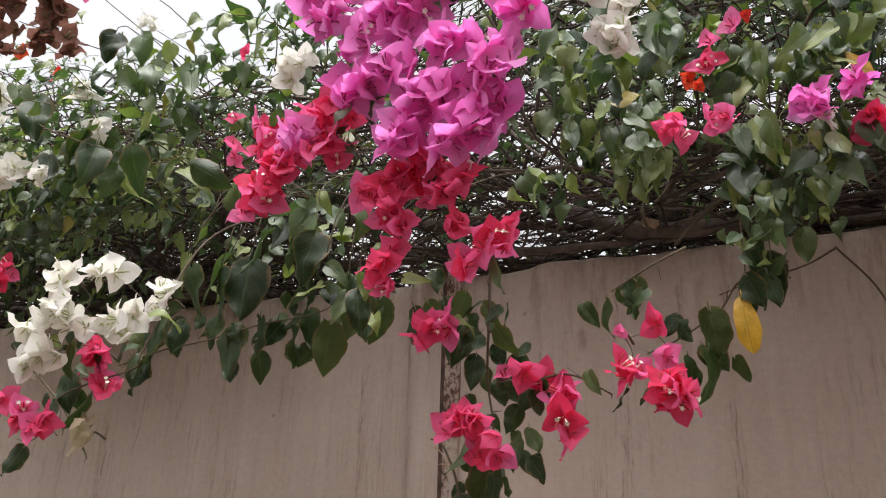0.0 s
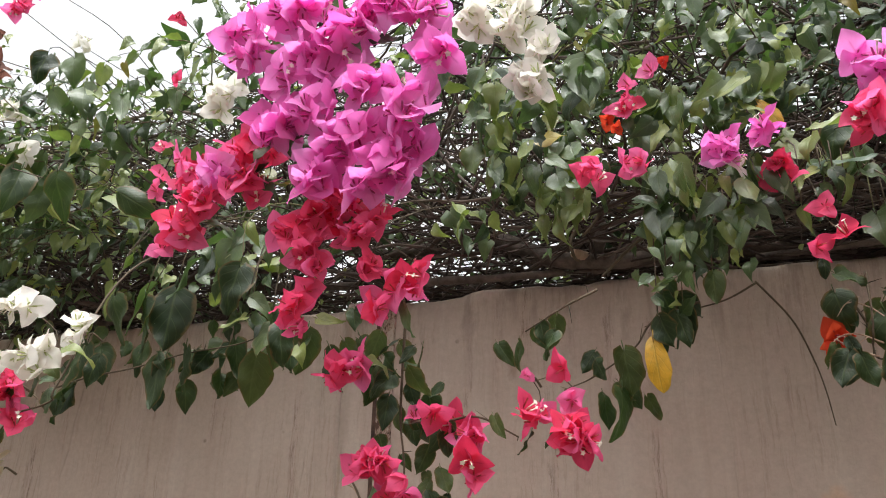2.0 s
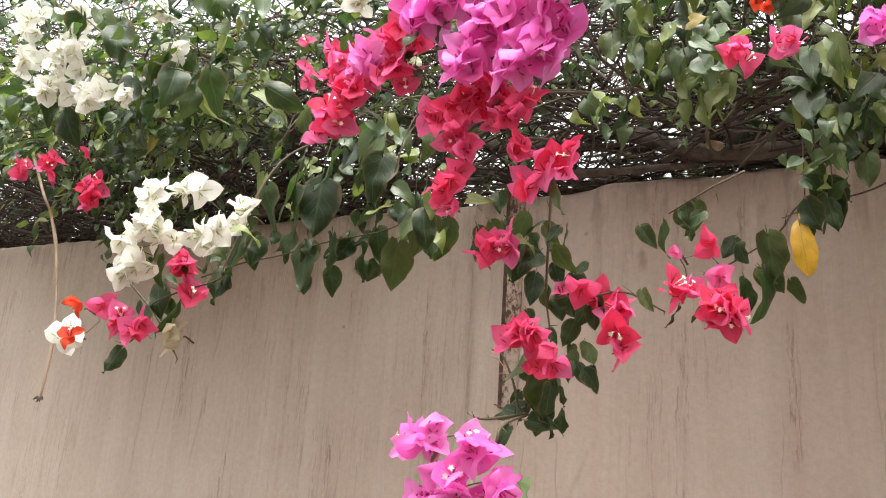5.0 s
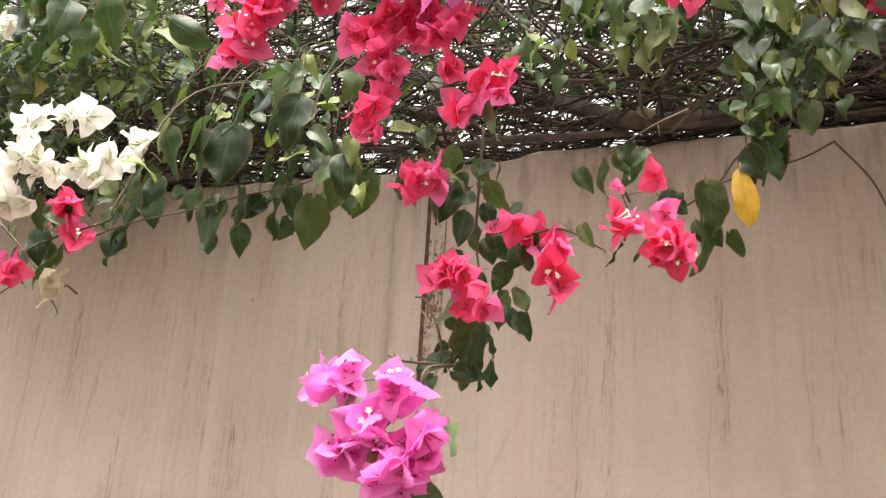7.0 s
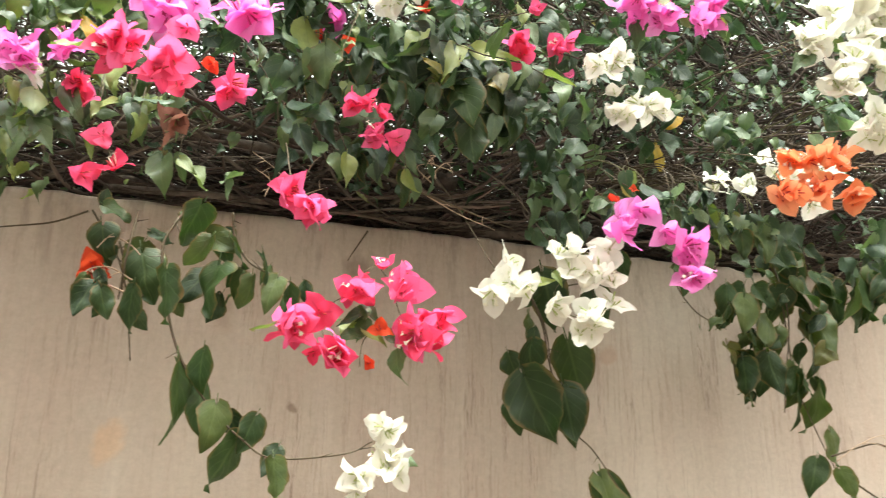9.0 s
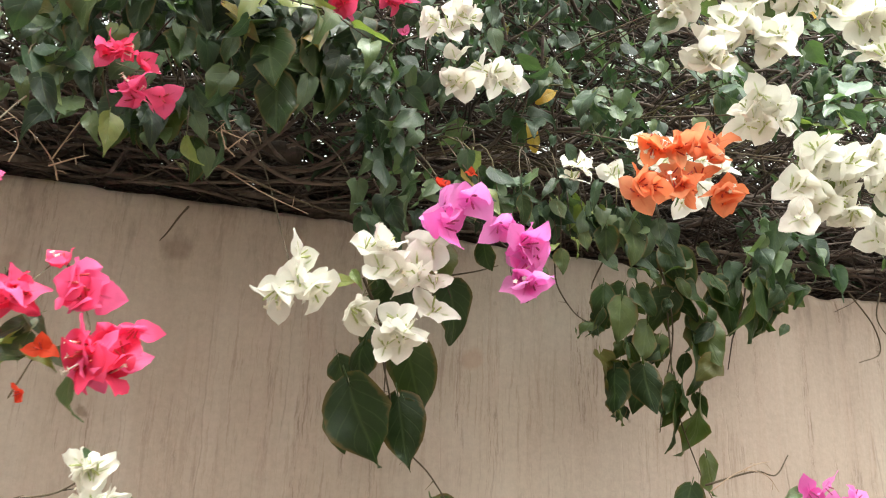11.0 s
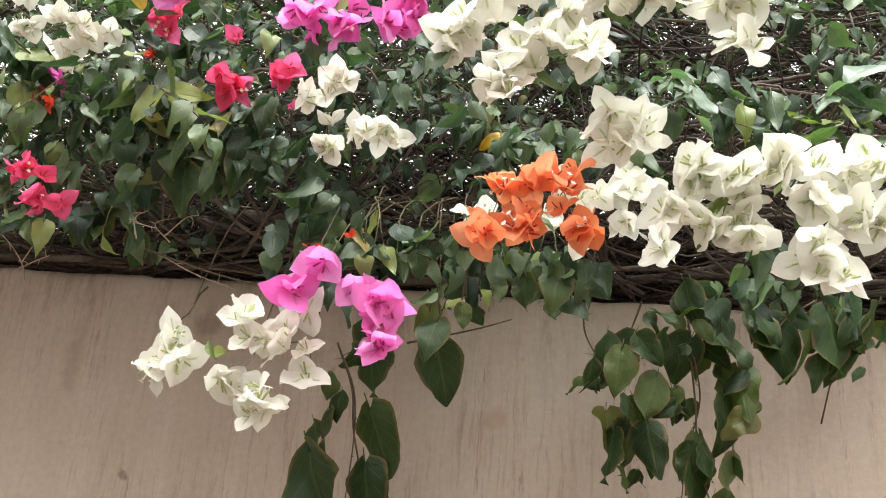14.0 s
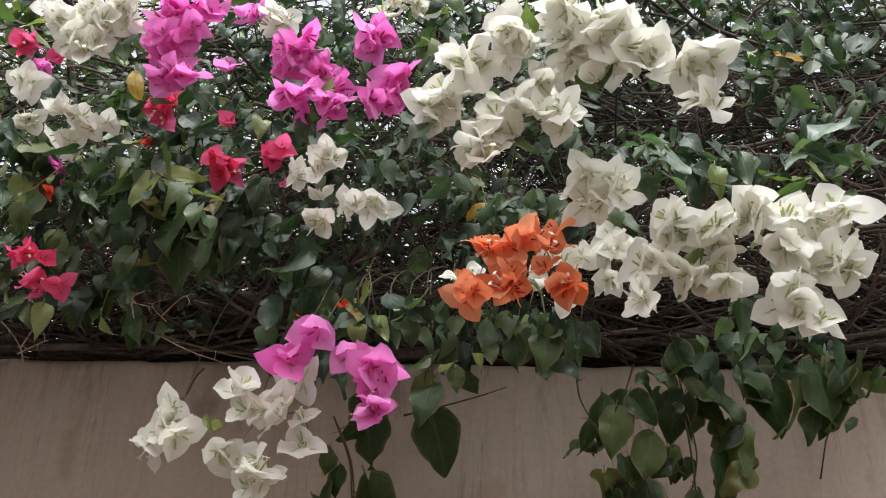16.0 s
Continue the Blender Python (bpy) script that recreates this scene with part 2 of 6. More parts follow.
def bract_material(name, deep, fresh, vein_colour, vein_amount, vein_lines=0.16, through_share=0.6):
    m, nt, b = material(name, 0.6)
    chance = nt.nodes.new("ShaderNodeObjectInfo").outputs["Random"]
    col = ramp(nt, chance, (0.0, deep), (1.0, fresh))
    uv = nt.nodes.new("ShaderNodeSeparateXYZ")
    nt.links.new(coordinates(nt, "UV"), uv.inputs[0])
    side = calc(nt, "ABSOLUTE", calc(nt, "SUBTRACT", uv.outputs[0], 0.5))
    rib = ramp(nt, side, (0.0, (1,)), (0.06, (0,)))
    fade = ramp(nt, uv.outputs[1], (0.5, (1,)), (0.62, (0,)))
    wave = calc(nt, "PINGPONG", calc(nt, "ADD", calc(nt, "MULTIPLY", uv.outputs[1], 5.0), calc(nt, "MULTIPLY", side, -6.0)), 0.5)
    vein = ramp(nt, wave, (0.0, (1,)), (0.12, (0,)))
    lines = calc(nt, "MAXIMUM", calc(nt, "MULTIPLY", rib, fade), calc(nt, "MULTIPLY", vein, vein_lines))
    paper = noisy(nt, coordinates(nt), 70, detail=4)
    col = mixed(nt, 0.2, col, ramp(nt, paper, (0.3, (0.75,)), (0.7, (1.12,))), "MULTIPLY")
    col = mixed(nt, calc(nt, "MULTIPLY", lines, vein_amount), col, vein_colour)
    nt.links.new(col, b.inputs["Base Color"])
    b.inputs["Specular IOR Level"].default_value = 0.25
    bumped(nt, b, calc(nt, "ADD", paper, lines), 0.25, 0.001)
    thin = nt.nodes.new("ShaderNodeBsdfTranslucent")
    nt.links.new(col, thin.inputs[0])
    both = nt.nodes.new("ShaderNodeMixShader")
    both.inputs[0].default_value = through_share
    nt.links.new(b.outputs[0], both.inputs[1])
    nt.links.new(thin.outputs[0], both.inputs[2])
    nt.links.new(both.outputs[0], nt.nodes["Material Output"].inputs[0])
    return m


def grainy_material(name, a, b_colour, scale, stretch=(1, 1, 1), rough=0.8, bump=0.5, distance=0.002):
    m, nt, b = material(name, rough)
    c = coordinates(nt)
    n = noisy(nt, c, scale, stretch, 5, 0.65)
    nt.links.new(ramp(nt, n, (0.35, a), (0.65, b_colour)), b.inputs["Base Color"])
    bumped(nt, b, n, bump, distance)
    return m


def stem_material(name, a, b_colour, c_colour):
    m, nt, b = material(name, 0.85)
    chance = nt.nodes.new("ShaderNodeNewGeometry").outputs["Random Per Island"]
    col = ramp(nt, chance, (0.0, a), (0.7, b_colour), (1.0, c_colour))
    n = noisy(nt, coordinates(nt), 60, (1, 1, 1), 4)
    col = mixed(nt, 0.6, col, ramp(nt, n, (0.3, (0.5,)), (0.7, (1.3,))), "MULTIPLY")
    nt.links.new(col, b.inputs["Base Color"])
    bumped(nt, b, n, 0.6, 0.002)
    return m


def rusted_steel():
    """Pale old paint eaten through by brown rust spots."""
    m, nt, b = material("flaking_painted_steel", 0.75)
    c = coordinates(nt)
    spots = noisy(nt, c, 150, (1, 1, 0.6), 4, 0.7)
    wide = noisy(nt, c, 22, (1, 1, 0.35), 4)
    both = calc(nt, "ADD", calc(nt, "MULTIPLY", spots, 0.65), calc(nt, "MULTIPLY", wide, 0.45))
    nt.links.new(ramp(nt, both, (0.52, (0.44, 0.36, 0.30)), (0.59, (0.30, 0.20, 0.15)), (0.64, (0.09, 0.045, 0.03))), b.inputs["Base Color"])
    bumped(nt, b, both, 0.8, 0.002)
    return m


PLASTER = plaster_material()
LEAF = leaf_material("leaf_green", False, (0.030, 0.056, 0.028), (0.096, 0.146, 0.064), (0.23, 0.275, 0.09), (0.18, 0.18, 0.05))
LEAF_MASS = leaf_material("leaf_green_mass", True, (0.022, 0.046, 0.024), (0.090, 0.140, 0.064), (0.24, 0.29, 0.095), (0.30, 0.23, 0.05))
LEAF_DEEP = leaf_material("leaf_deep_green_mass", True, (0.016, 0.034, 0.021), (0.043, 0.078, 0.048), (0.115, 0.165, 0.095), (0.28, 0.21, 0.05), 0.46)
LEAF_OLD = leaf_material("leaf_dark_green", False, (0.017, 0.035, 0.014), (0.038, 0.068, 0.025), (0.082, 0.112, 0.042), (0.16, 0.14, 0.04), 0.45, 0.8)
# sky reflection on upturned leaves, put into a paler and bluer base colour
LEAF_SKY_SHEEN = leaf_material("leaf_sky_sheen", False, (0.06, 0.105, 0.075), (0.10, 0.16, 0.12), (0.16, 0.22, 0.17), (0.18, 0.22, 0.12), 0.40)
LEAF_PALE = leaf_material("leaf_yellow_green", False, (0.12, 0.16, 0.05), (0.17, 0.22, 0.07), (0.24, 0.28, 0.10), (0.30, 0.28, 0.08))
LEAF_YELLOW = leaf_material("leaf_yellow", False, (0.62, 0.35, 0.02), (0.64, 0.37, 0.025), (0.56, 0.38, 0.05), (0.50, 0.42, 0.09))
BRACTS = {
    "M": bract_material("magenta_bract", (0.91, 0.18, 0.61), (0.97, 0.42, 0.83), (0.56, 0.05, 0.27), 0.4),
    "R": bract_material("crimson_bract", (0.85, 0.058, 0.15), (0.94, 0.22, 0.485), (0.48, 0.012, 0.05), 0.4),
    "V": bract_material("vermilion_bract", (0.74, 0.045, 0.03), (0.82, 0.11, 0.04), (0.5, 0.03, 0.02), 0.4),
    "O": bract_material("orange_bract", (0.92, 0.29, 0.12), (0.95, 0.46, 0.28), (0.7, 0.1, 0.03), 0.4),
    "W": bract_material("white_bract", (0.91, 0.885, 0.81), (0.945, 0.93, 0.88), (0.42, 0.48, 0.16), 0.8, 0.05, 0.46),
    "D": bract_material("dried_bract", (0.16, 0.075, 0.055), (0.30, 0.14, 0.10), (0.1, 0.05, 0.04), 0.4),
    "P": bract_material("faded_white_bract", (0.62, 0.56, 0.40), (0.66, 0.6, 0.44), (0.4, 0.42, 0.2), 0.4),
}
FLORET = grainy_material("floret_cream", (0.82, 0.78, 0.62), (0.9, 0.88, 0.8), 200, rough=0.6, bump=0.1)
TUBE_GREEN = grainy_material("green_stalk", (0.12, 0.17, 0.05), (0.22, 0.25, 0.09), 120, rough=0.6, bump=0.2)
BUD_PINK = grainy_material("deep_pink_bud", (0.34, 0.03, 0.13), (0.46, 0.06, 0.2), 150, rough=0.6, bump=0.1)
BUD_RED = grainy_material("deep_red_bud", (0.36, 0.02, 0.03), (0.5, 0.06, 0.05), 150, rough=0.6, bump=0.1)
BUD_GREEN = grainy_material("pale_green_bud", (0.36, 0.42, 0.14), (0.50, 0.54, 0.24), 150, rough=0.6, bump=0.1)
TUBES = {"M": BUD_PINK, "R": BUD_RED, "V": BUD_RED, "O": BUD_RED, "W": BUD_GREEN, "P": BUD_GREEN, "D": TUBE_GREEN}
BARK = grainy_material("brown_bark", (0.05, 0.036, 0.03), (0.15, 0.115, 0.095), 40, (1, 1, 1), 0.9, 0.9, 0.004)
STEMS = stem_material("dry_stems", (0.027, 0.017, 0.014), (0.074, 0.047, 0.038), (0.19, 0.145, 0.12))
TWIG = stem_material("young_twig", (0.06, 0.045, 0.03), (0.12, 0.09, 0.055), (0.18, 0.17, 0.08))
RUST = rusted_steel()
STRAW_TAN = grainy_material("dry_straw", (0.36, 0.25, 0.17), (0.56, 0.42, 0.31), 50, (1, 1, 0.2), 0.8, 0.5)
GAP = grainy_material("dirt_filled_joint", (0.045, 0.026, 0.02), (0.13, 0.07, 0.05), 60)
EARTH = grainy_material("dusty_earth", (0.10, 0.085, 0.07), (0.17, 0.145, 0.12), 3, rough=0.95, distance=0.01)


# ---- building blocks ----
def mesh_of(name, verts, faces, mat, smooth=True, uvs=None):
    me = bpy.data.meshes.new(name)
    me.from_pydata(verts, [], faces)
    me.materials.append(mat)
    if smooth:
        me.polygons.foreach_set("use_smooth", [True] * len(me.polygons))
    if uvs is not None:
        layer = me.uv_layers.new(name="UVMap")
        idx = np.empty(len(me.loops), dtype=np.int32)
        me.loops.foreach_get("vertex_index", idx)
        layer.data.foreach_set("uv", np.asarray(uvs, dtype=np.float32)[idx].ravel())
    me.update()
    return me


def part(name, bm, mat, parent, label=""):
    me = bpy.data.meshes.new(name)
    bm.to_mesh(me)
    bm.free()
    me.materials.append(mat)
    ob = new(name, me)
    ob.parent = parent
    return tagged(ob, label)


def child(name, me, parent, m, label="", kind=""):
    ob = new(name, me)
    ob.parent = parent
    ob.matrix_basis = m
    return tagged(ob, label, kind=kind)


def box(x0, x1, y0, y1, z0, z1, bevel=0.0):
    bm = bmesh.new()
    bmesh.ops.create_cube(bm, size=1, matrix=Matrix.Translation(((x0 + x1) / 2, (y0 + y1) / 2, (z0 + z1) / 2)) @ Matrix.Diagonal((x1 - x0, y1 - y0, z1 - z0, 1)))
    if bevel:
        bmesh.ops.bevel(bm, geom=bm.edges[:], offset=bevel, segments=2, affect="EDGES")
    return bm


def tube(verts, faces, pts, radii, sides=4):
    """Adds a round stem along pts to the two lists."""
    pts = np.asarray(pts, float)
    way = np.gradient(pts, axis=0)
    way /= np.linalg.norm(way, axis=1)[:, None] + 1e-9
    a = np.cross(way, (0.31, 0.22, 0.93))
    a /= np.linalg.norm(a, axis=1)[:, None] + 1e-9
    b = np.cross(way, a)
    first = len(verts)
    ring = np.arange(sides) * 2 * np.pi / sides
    for p, u, v, r in zip(pts, a, b, radii):
        for k in ring:
            verts.append(tuple(p + r * (np.cos(k) * u + np.sin(k) * v)))
    for i in range(len(pts) - 1):
        for k in range(sides):
            j = (k + 1) % sides
            faces.append((first + i * sides + k, first + i * sides + j, first + (i + 1) * sides + j, first + (i + 1) * sides + k))
    faces.append(tuple(first + k for k in range(sides))[::-1])
    faces.append(tuple(first + (len(pts) - 1) * sides + k for k in range(sides)))


def smooth_line(pts, n):
    """n points of a rounded line through pts."""
    pts = [Vector(p) for p in pts]
    ends = [2 * pts[0] - pts[1], *pts, 2 * pts[-1] - pts[-2]]
    out = []
    for k in range(n):
        s = k / (n - 1) * (len(pts) - 1)
        i = min(int(s), len(pts) - 2)
        f = s - i
        a, b, c, d = ends[i : i + 4]
        out.append(0.5 * (2 * b + (c - a) * f + (2 * a - 5 * b + 4 * c - d) * f * f + (3 * b - a - 3 * c + d) * f ** 3))
    return out


rng = random.Random(7)


def blade(rows, cols, length, width, swell, taper, fold, arch, twist, wave, seed, ragged=0.0, sweep=0.0, frill=0.0, crumple=0.0, cup=0.0):
    """A leaf or bract: base at the origin, tip along +y, upper face to +z. Returns verts, faces, uvs.
    fold: how far the sides rise from the rib; arch: the curl along the rib; sweep: the sideways bend of the tip;
    frill: the ruffle of the rim; crumple: uneven puckers all over; cup: how far the sides curl back."""
    r = random.Random(seed)
    verts, uvs, faces = [], [], []
    best = swell / (swell + taper)
    full = (best ** swell) * ((1 - best) ** taper)
    ph = r.uniform(0, 6.3)
    uneven = r.uniform(-0.14, 0.14)
    for i in range(rows + 1):
        v = (i / rows) ** 1.25 if swell < 0.6 else i / rows
        half = 0.5 * width * (v ** swell) * ((1 - v) ** taper) / full
        if i == 0:
            half = 0.05 * width
        if i == rows:
            half = 0.008 * width
        a = arch * v * (0.6 + 0.4 * v)
        y = length * (math.sin(a) / arch if abs(arch) > 1e-3 else v)
        z = -length * ((1 - math.cos(a)) / arch if abs(arch) > 1e-3 else 0)
        if abs(arch) > 1e-3:
            y += length * v * (1 - abs(math.sin(a) / (a if abs(a) > 1e-6 else 1.0))) * 0.15 + length * (v - v * (0.6 + 0.4 * v)) * 0.8
        for j in range(cols + 1):
            u = j / cols * 2 - 1
            half_here = half * (1 + uneven * (1 if u > 0 else -1))
            if ragged and 0 < i < rows and abs(u) > 0.9:
                u *= 1 + r.uniform(-ragged, ragged) + ragged * math.sin(v * 19 + ph * 2 + u)
            lift = (fold * abs(u) - cup * u * u) * half + wave * width * math.sin(v * 8 + ph + (2.4 if u > 0 else 0)) * u * u
            if frill and 0 < i < rows:
                lift += frill * width * math.sin(v * 21 + ph * 3 + (1.7 if u > 0 else 0)) * abs(u) ** 3
            x = u * half_here
            if crumple:
                lift += crumple * width * noise.noise((x / width * 3.1 + seed * 1.7, v * 3.4, seed * 0.37))
            tw = twist * v
            verts.append((x * math.cos(tw) - lift * math.sin(tw) + sweep * length * v * v, y - 0.12 * length * (u * u) * (1 - v) ** 3, z + lift * math.cos(tw) + x * math.sin(tw)))
            uvs.append((j / cols, v))
    for i in range(rows):
        for j in range(cols):
            k = i * (cols + 1) + j
            faces.append((k, k + 1, k + cols + 2, k + cols + 1))
    return verts, faces, uvs


def leaf_shapes(count, rows, cols, seed, wide, taper, curl, ruffle=1.0):
    """Heart-shaped leaves, no two curled alike."""
    r = random.Random(seed)
    out = []
    for k in range(count):
        v, f, u = blade(rows, cols, 1.0, r.uniform(*wide), 0.50, r.uniform(*taper), r.uniform(-0.1, 0.9) * curl, r.uniform(-0.6, 1.7) * curl, r.uniform(-1.1, 1.1) * curl, r.uniform(0.05, 0.17) * ruffle, seed + k, 0.03 * ruffle, r.uniform(-0.2, 0.2) * curl, r.uniform(0.0, 0.04) * ruffle, r.uniform(0.05, 0.16) * ruffle, r.uniform(0.0, 0.4))
        out.append((np.array(v), f, u))
    return out


LEAF_SHAPES = leaf_shapes(20, 8, 4, 100, (0.46, 0.74), (1.25, 1.7), 0.95)
FAR_SHAPES = leaf_shapes(10, 5, 2, 200, (0.46, 0.74), (1.25, 1.7), 1.0)


def leaf_meshes(mat, shapes):
    out = []
    for k, (v, f, u) in enumerate(shapes):
        verts, faces, uvs = [tuple(p) for p in v], list(f), list(u)
        first = len(verts)
        tube(verts, faces, [(0, -0.22, 0.03), (0, -0.1, 0.02), (0, 0.03, 0)], (0.012, 0.012, 0.01), 3)
        uvs += [(0.5, 0.0)] * (len(verts) - first)
        out.append(mesh_of("leaf", verts, faces, mat, uvs=uvs))
    return out


HANGING_SHAPES = leaf_shapes(16, 12, 6, 300, (0.58, 0.82), (0.85, 1.10), 0.6, 1.0)
LEAVES = leaf_meshes(LEAF, LEAF_SHAPES)
YOUNG_LEAVES = leaf_meshes(LEAF_PALE, LEAF_SHAPES)
HANGING_LEAVES = leaf_meshes(LEAF_OLD, HANGING_SHAPES)
SKY_SHEEN_LEAVES = leaf_meshes(LEAF_SKY_SHEEN, HANGING_SHAPES)
YELLOW_LEAF = leaf_meshes(LEAF_YELLOW, [blade(14, 6, 1.0, 0.50, 0.60, 0.62, 0.15, 0.4, 0.15, 0.05, 41, 0.02, -0.14, 0.02, 0.08, 0.1)])[0]


def turned(place, tip, normal, size):
    """The pose of a leaf whose tip points along tip and whose upper face looks towards normal."""
    y = Vector(tip).normalized()
    z = Vector(normal) - Vector(normal).dot(y) * y
    if z.length < 1e-3:
        z = Vector((0.1, -1, 0.2))
        z -= z.dot(y) * y
    z.normalize()
    x = y.cross(z)
    m = Matrix((x, y, z)).transposed().to_4x4()
    return Matrix.Translation(place) @ m @ Matrix.Scale(size, 4)


def flower_shape(seed, swell, taper, wide, frill):
    """Three papery bracts that open about a common axis (+z)."""
    r = random.Random(seed)
    verts, faces, uvs = [], [], []
    open_by = r.uniform(4, 54)
    for k in range(3):
        v, f, u = blade(8, 6, r.uniform(0.029, 0.037), wide * r.uniform(0.024, 0.031), swell, taper, r.uniform(0.0, 0.4), r.uniform(-0.5, 0.9), r.uniform(-0.5, 0.5), r.uniform(0.03, 0.09), seed * 7 + k, 0.02, r.uniform(-0.1, 0.1), r.uniform(0.3, 1.0) * frill, r.uniform(0.03, 0.10), r.uniform(-0.2, 0.3))
        lift = radians(open_by + r.uniform(-16, 18))
        m = Matrix.Rotation(radians(120 * k + r.uniform(-16, 16)), 4, "Z") @ Matrix.Rotation(lift, 4, "X")
        first = len(verts)
        verts += [tuple(m @ Vector(p)) for p in v]
        faces += [tuple(i + first for i in q) for q in f]
        uvs += u
    return verts, faces, uvs


def flower_tubes(seed):
    """The slim closed buds that stand up from the ribs of the bracts."""
    r = random.Random(seed + 90)
    verts, faces = [], []
    for k in range(3):
        a = radians(120 * k + 90 + r.uniform(-15, 15))
        h = r.uniform(0.010, 0.018)
        lean = r.uniform(0.15, 0.4)
        u = Vector((math.cos(a), math.sin(a), 0))
        tube(verts, faces, [u * 0.003 + Vector((0, 0, 0.002)), u * (0.003 + lean * h * 0.5) + Vector((0, 0, h * 0.55)), u * (0.003 + lean * h) + Vector((0, 0, h))], (0.0007, 0.0012, 0.0010), 5)
    return verts, faces


FLOWERS = {}
for c, mat in BRACTS.items():
    shape = (0.58, 0.86, 1.12, 0.035) if c in "WPO" else (0.56, 1.04, 1.14, 0.035)
    FLOWERS[c] = []
    for s in range(20):
        v, f, u = flower_shape(s, *shape)
        tubes_from = len(f)
        tube_v, tube_f = flower_tubes(s)
        f = f + [tuple(i + len(v) for i in q) for q in tube_f]
        u = u + [(0.3, 0.9)] * len(tube_v)
        me = mesh_of("flower", v + tube_v, f, mat, uvs=u)
        me.materials.append(TUBES[c])
        me.polygons.foreach_set("material_index", [0] * tubes_from + [1] * len(tube_f))
        FLOWERS[c].append(me)


def floret_mesh():
    """The small true flowers: five-lobed cream stars on slim tubes."""
    verts, faces = [], []
    for k, (dx, dy) in enumerate(((0.005, 0.002), (-0.004, 0.005))):
        h = (0.019, 0.016)[k]
        tube(verts, faces, [(dx * 0.4, dy * 0.4, 0.002), (dx, dy, h * 0.6), (dx * 1.3, dy * 1.3, h)], (0.0007, 0.001, 0.0009), 5)
        first = len(verts)
        verts.append((dx * 1.3, dy * 1.3, h + 0.0003))
        for i in range(10):
            r = 0.0040 if i % 2 == 0 else 0.0023
            verts.append((dx * 1.3 + r * math.cos(i * math.pi / 5), dy * 1.3 + r * math.sin(i * math.pi / 5), h + 0.0012))
        faces += [(first, first + 1 + i, first + 1 + (i + 1) % 10) for i in range(10)]
    return mesh_of("floret", verts, faces, FLORET)


FLORETS = floret_mesh()

# ---- the setting ----
ground = tagged(new("ground"), "dusty bare earth beside the garden wall", "ground", kind="structure")
bm = bmesh.new()
bmesh.ops.create_grid(bm, x_segments=60, y_segments=60, size=600)
for v in bm.verts:
    v.co.z = 0.02 * noise.noise(v.co * 0.05) if v.co.length > 30 else 0
part("earth", bm, EARTH, ground)


def wall_panel(name, x0, x1, top, seed, label):
    """One plastered panel: its top edge is chipped and uneven."""
    wall = tagged(new(name), label, "wall", kind="structure")
    n = int((x1 - x0) / 0.02)
    rows = (-0.02, 1.2, 1.9, top - 0.09, top - 0.05, top - 0.025, top - 0.008, top)
    verts, faces = [], []
    for i in range(n + 1):
        x = x0 + (x1 - x0) * i / n
        chip = 0.002 * noise.noise((x * 3.1, seed, 0)) + 0.004 * noise.noise((x * 13, seed, 3)) + 0.004 * noise.noise((x * 41, seed, 5))
        bite = max(0.0, noise.noise((x * 9, seed, 9)) - 0.25) * 0.02
        for k, z in enumerate(rows):
            near = max(0.0, 1 - (top - z) / 0.06)
            y = 0.003 * noise.noise((x * 2.2, z * 2.2, 1.5)) + (bite * near) + (0.006 if k == 7 else 0.0)
            verts.append((x, y, z + (chip if k > 3 else 0) - bite * near))
        verts.append((x, 0.155, top + chip * 0.5))
        verts.append((x, 0.16, -0.02))
    w = len(rows) + 2
    for i in range(n):
        for k in range(w - 1):
            a = i * w + k
            faces.append((a, a + w, a + w + 1, a + 1))
    faces.append(tuple(range(w)))
    faces.append(tuple(n * w + k for k in range(w))[::-1])
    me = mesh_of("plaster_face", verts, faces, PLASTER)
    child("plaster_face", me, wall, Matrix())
    return wall


wall_panel("wall_left", -6.0, 0.0, 2.090, 1.5, "beige plastered garden wall with brown rain streaks")
wall_panel("wall_right", 0.0005, 8.0, 2.104, 4.5, "beige plastered garden wall stained and cracked, hung with bougainvillea")

# unseen wall added behind the camera to keep low sky light off the plaster
back = tagged(new("sky_blocking_wall"), "unseen plain beige plastered wall added to block low sky light", "wall", kind="structure")
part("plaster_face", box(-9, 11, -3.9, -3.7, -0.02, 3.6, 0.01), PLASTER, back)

post = tagged(new("steel_post"), "rust-flecked steel post let into the plastered wall", "post")
part("flange", box(0.072, 0.100, -0.006, 0.004, 1.706, 2.16, 0.0015), RUST, post)
part("web", box(0.064, 0.0715, -0.004, 0.004, 1.706, 2.16, 0.001), GAP, post, "dark rusted edge of the steel post")


# ---- the hedge on the wall ----
def hedge_top(x, y):
    """How high the growth reaches, further up where it lies further back."""
    left = 2.36 + 0.66 * (y + 0.4)
    right = 2.75 + 0.6 * (y + 0.4)
    f = min(1.0, max(0.0, (x + 0.25) / 0.5))
    g = min(1.0, max(0.0, (-1.15 - x) / 0.3))
    f = max(f, g)
    return left * (1 - f) + right * f + 0.07 * noise.noise((x * 3, y * 3, 2.2))


hedge = tagged(new("bougainvillea_hedge"), "overgrown bougainvillea hedge of tangled brown stems on the wall", "hedge")

sv, sf, single = [], [], 0
for k in range(12500):
    x, y = rng.uniform(-2.6, 4.2), rng.uniform(-0.14, 0.75)
    if 0.22 < x < 0.85 and y > 0.25 and k % 2:
        continue
    low = 2.115 + max(0.0, -y) * 0.55
    z = low + (rng.random() ** 2.7) * (hedge_top(x, y) - low) * 0.9
    if -0.42 < x < 0.13 and z < 2.23 and k % 5 < 3:
        continue
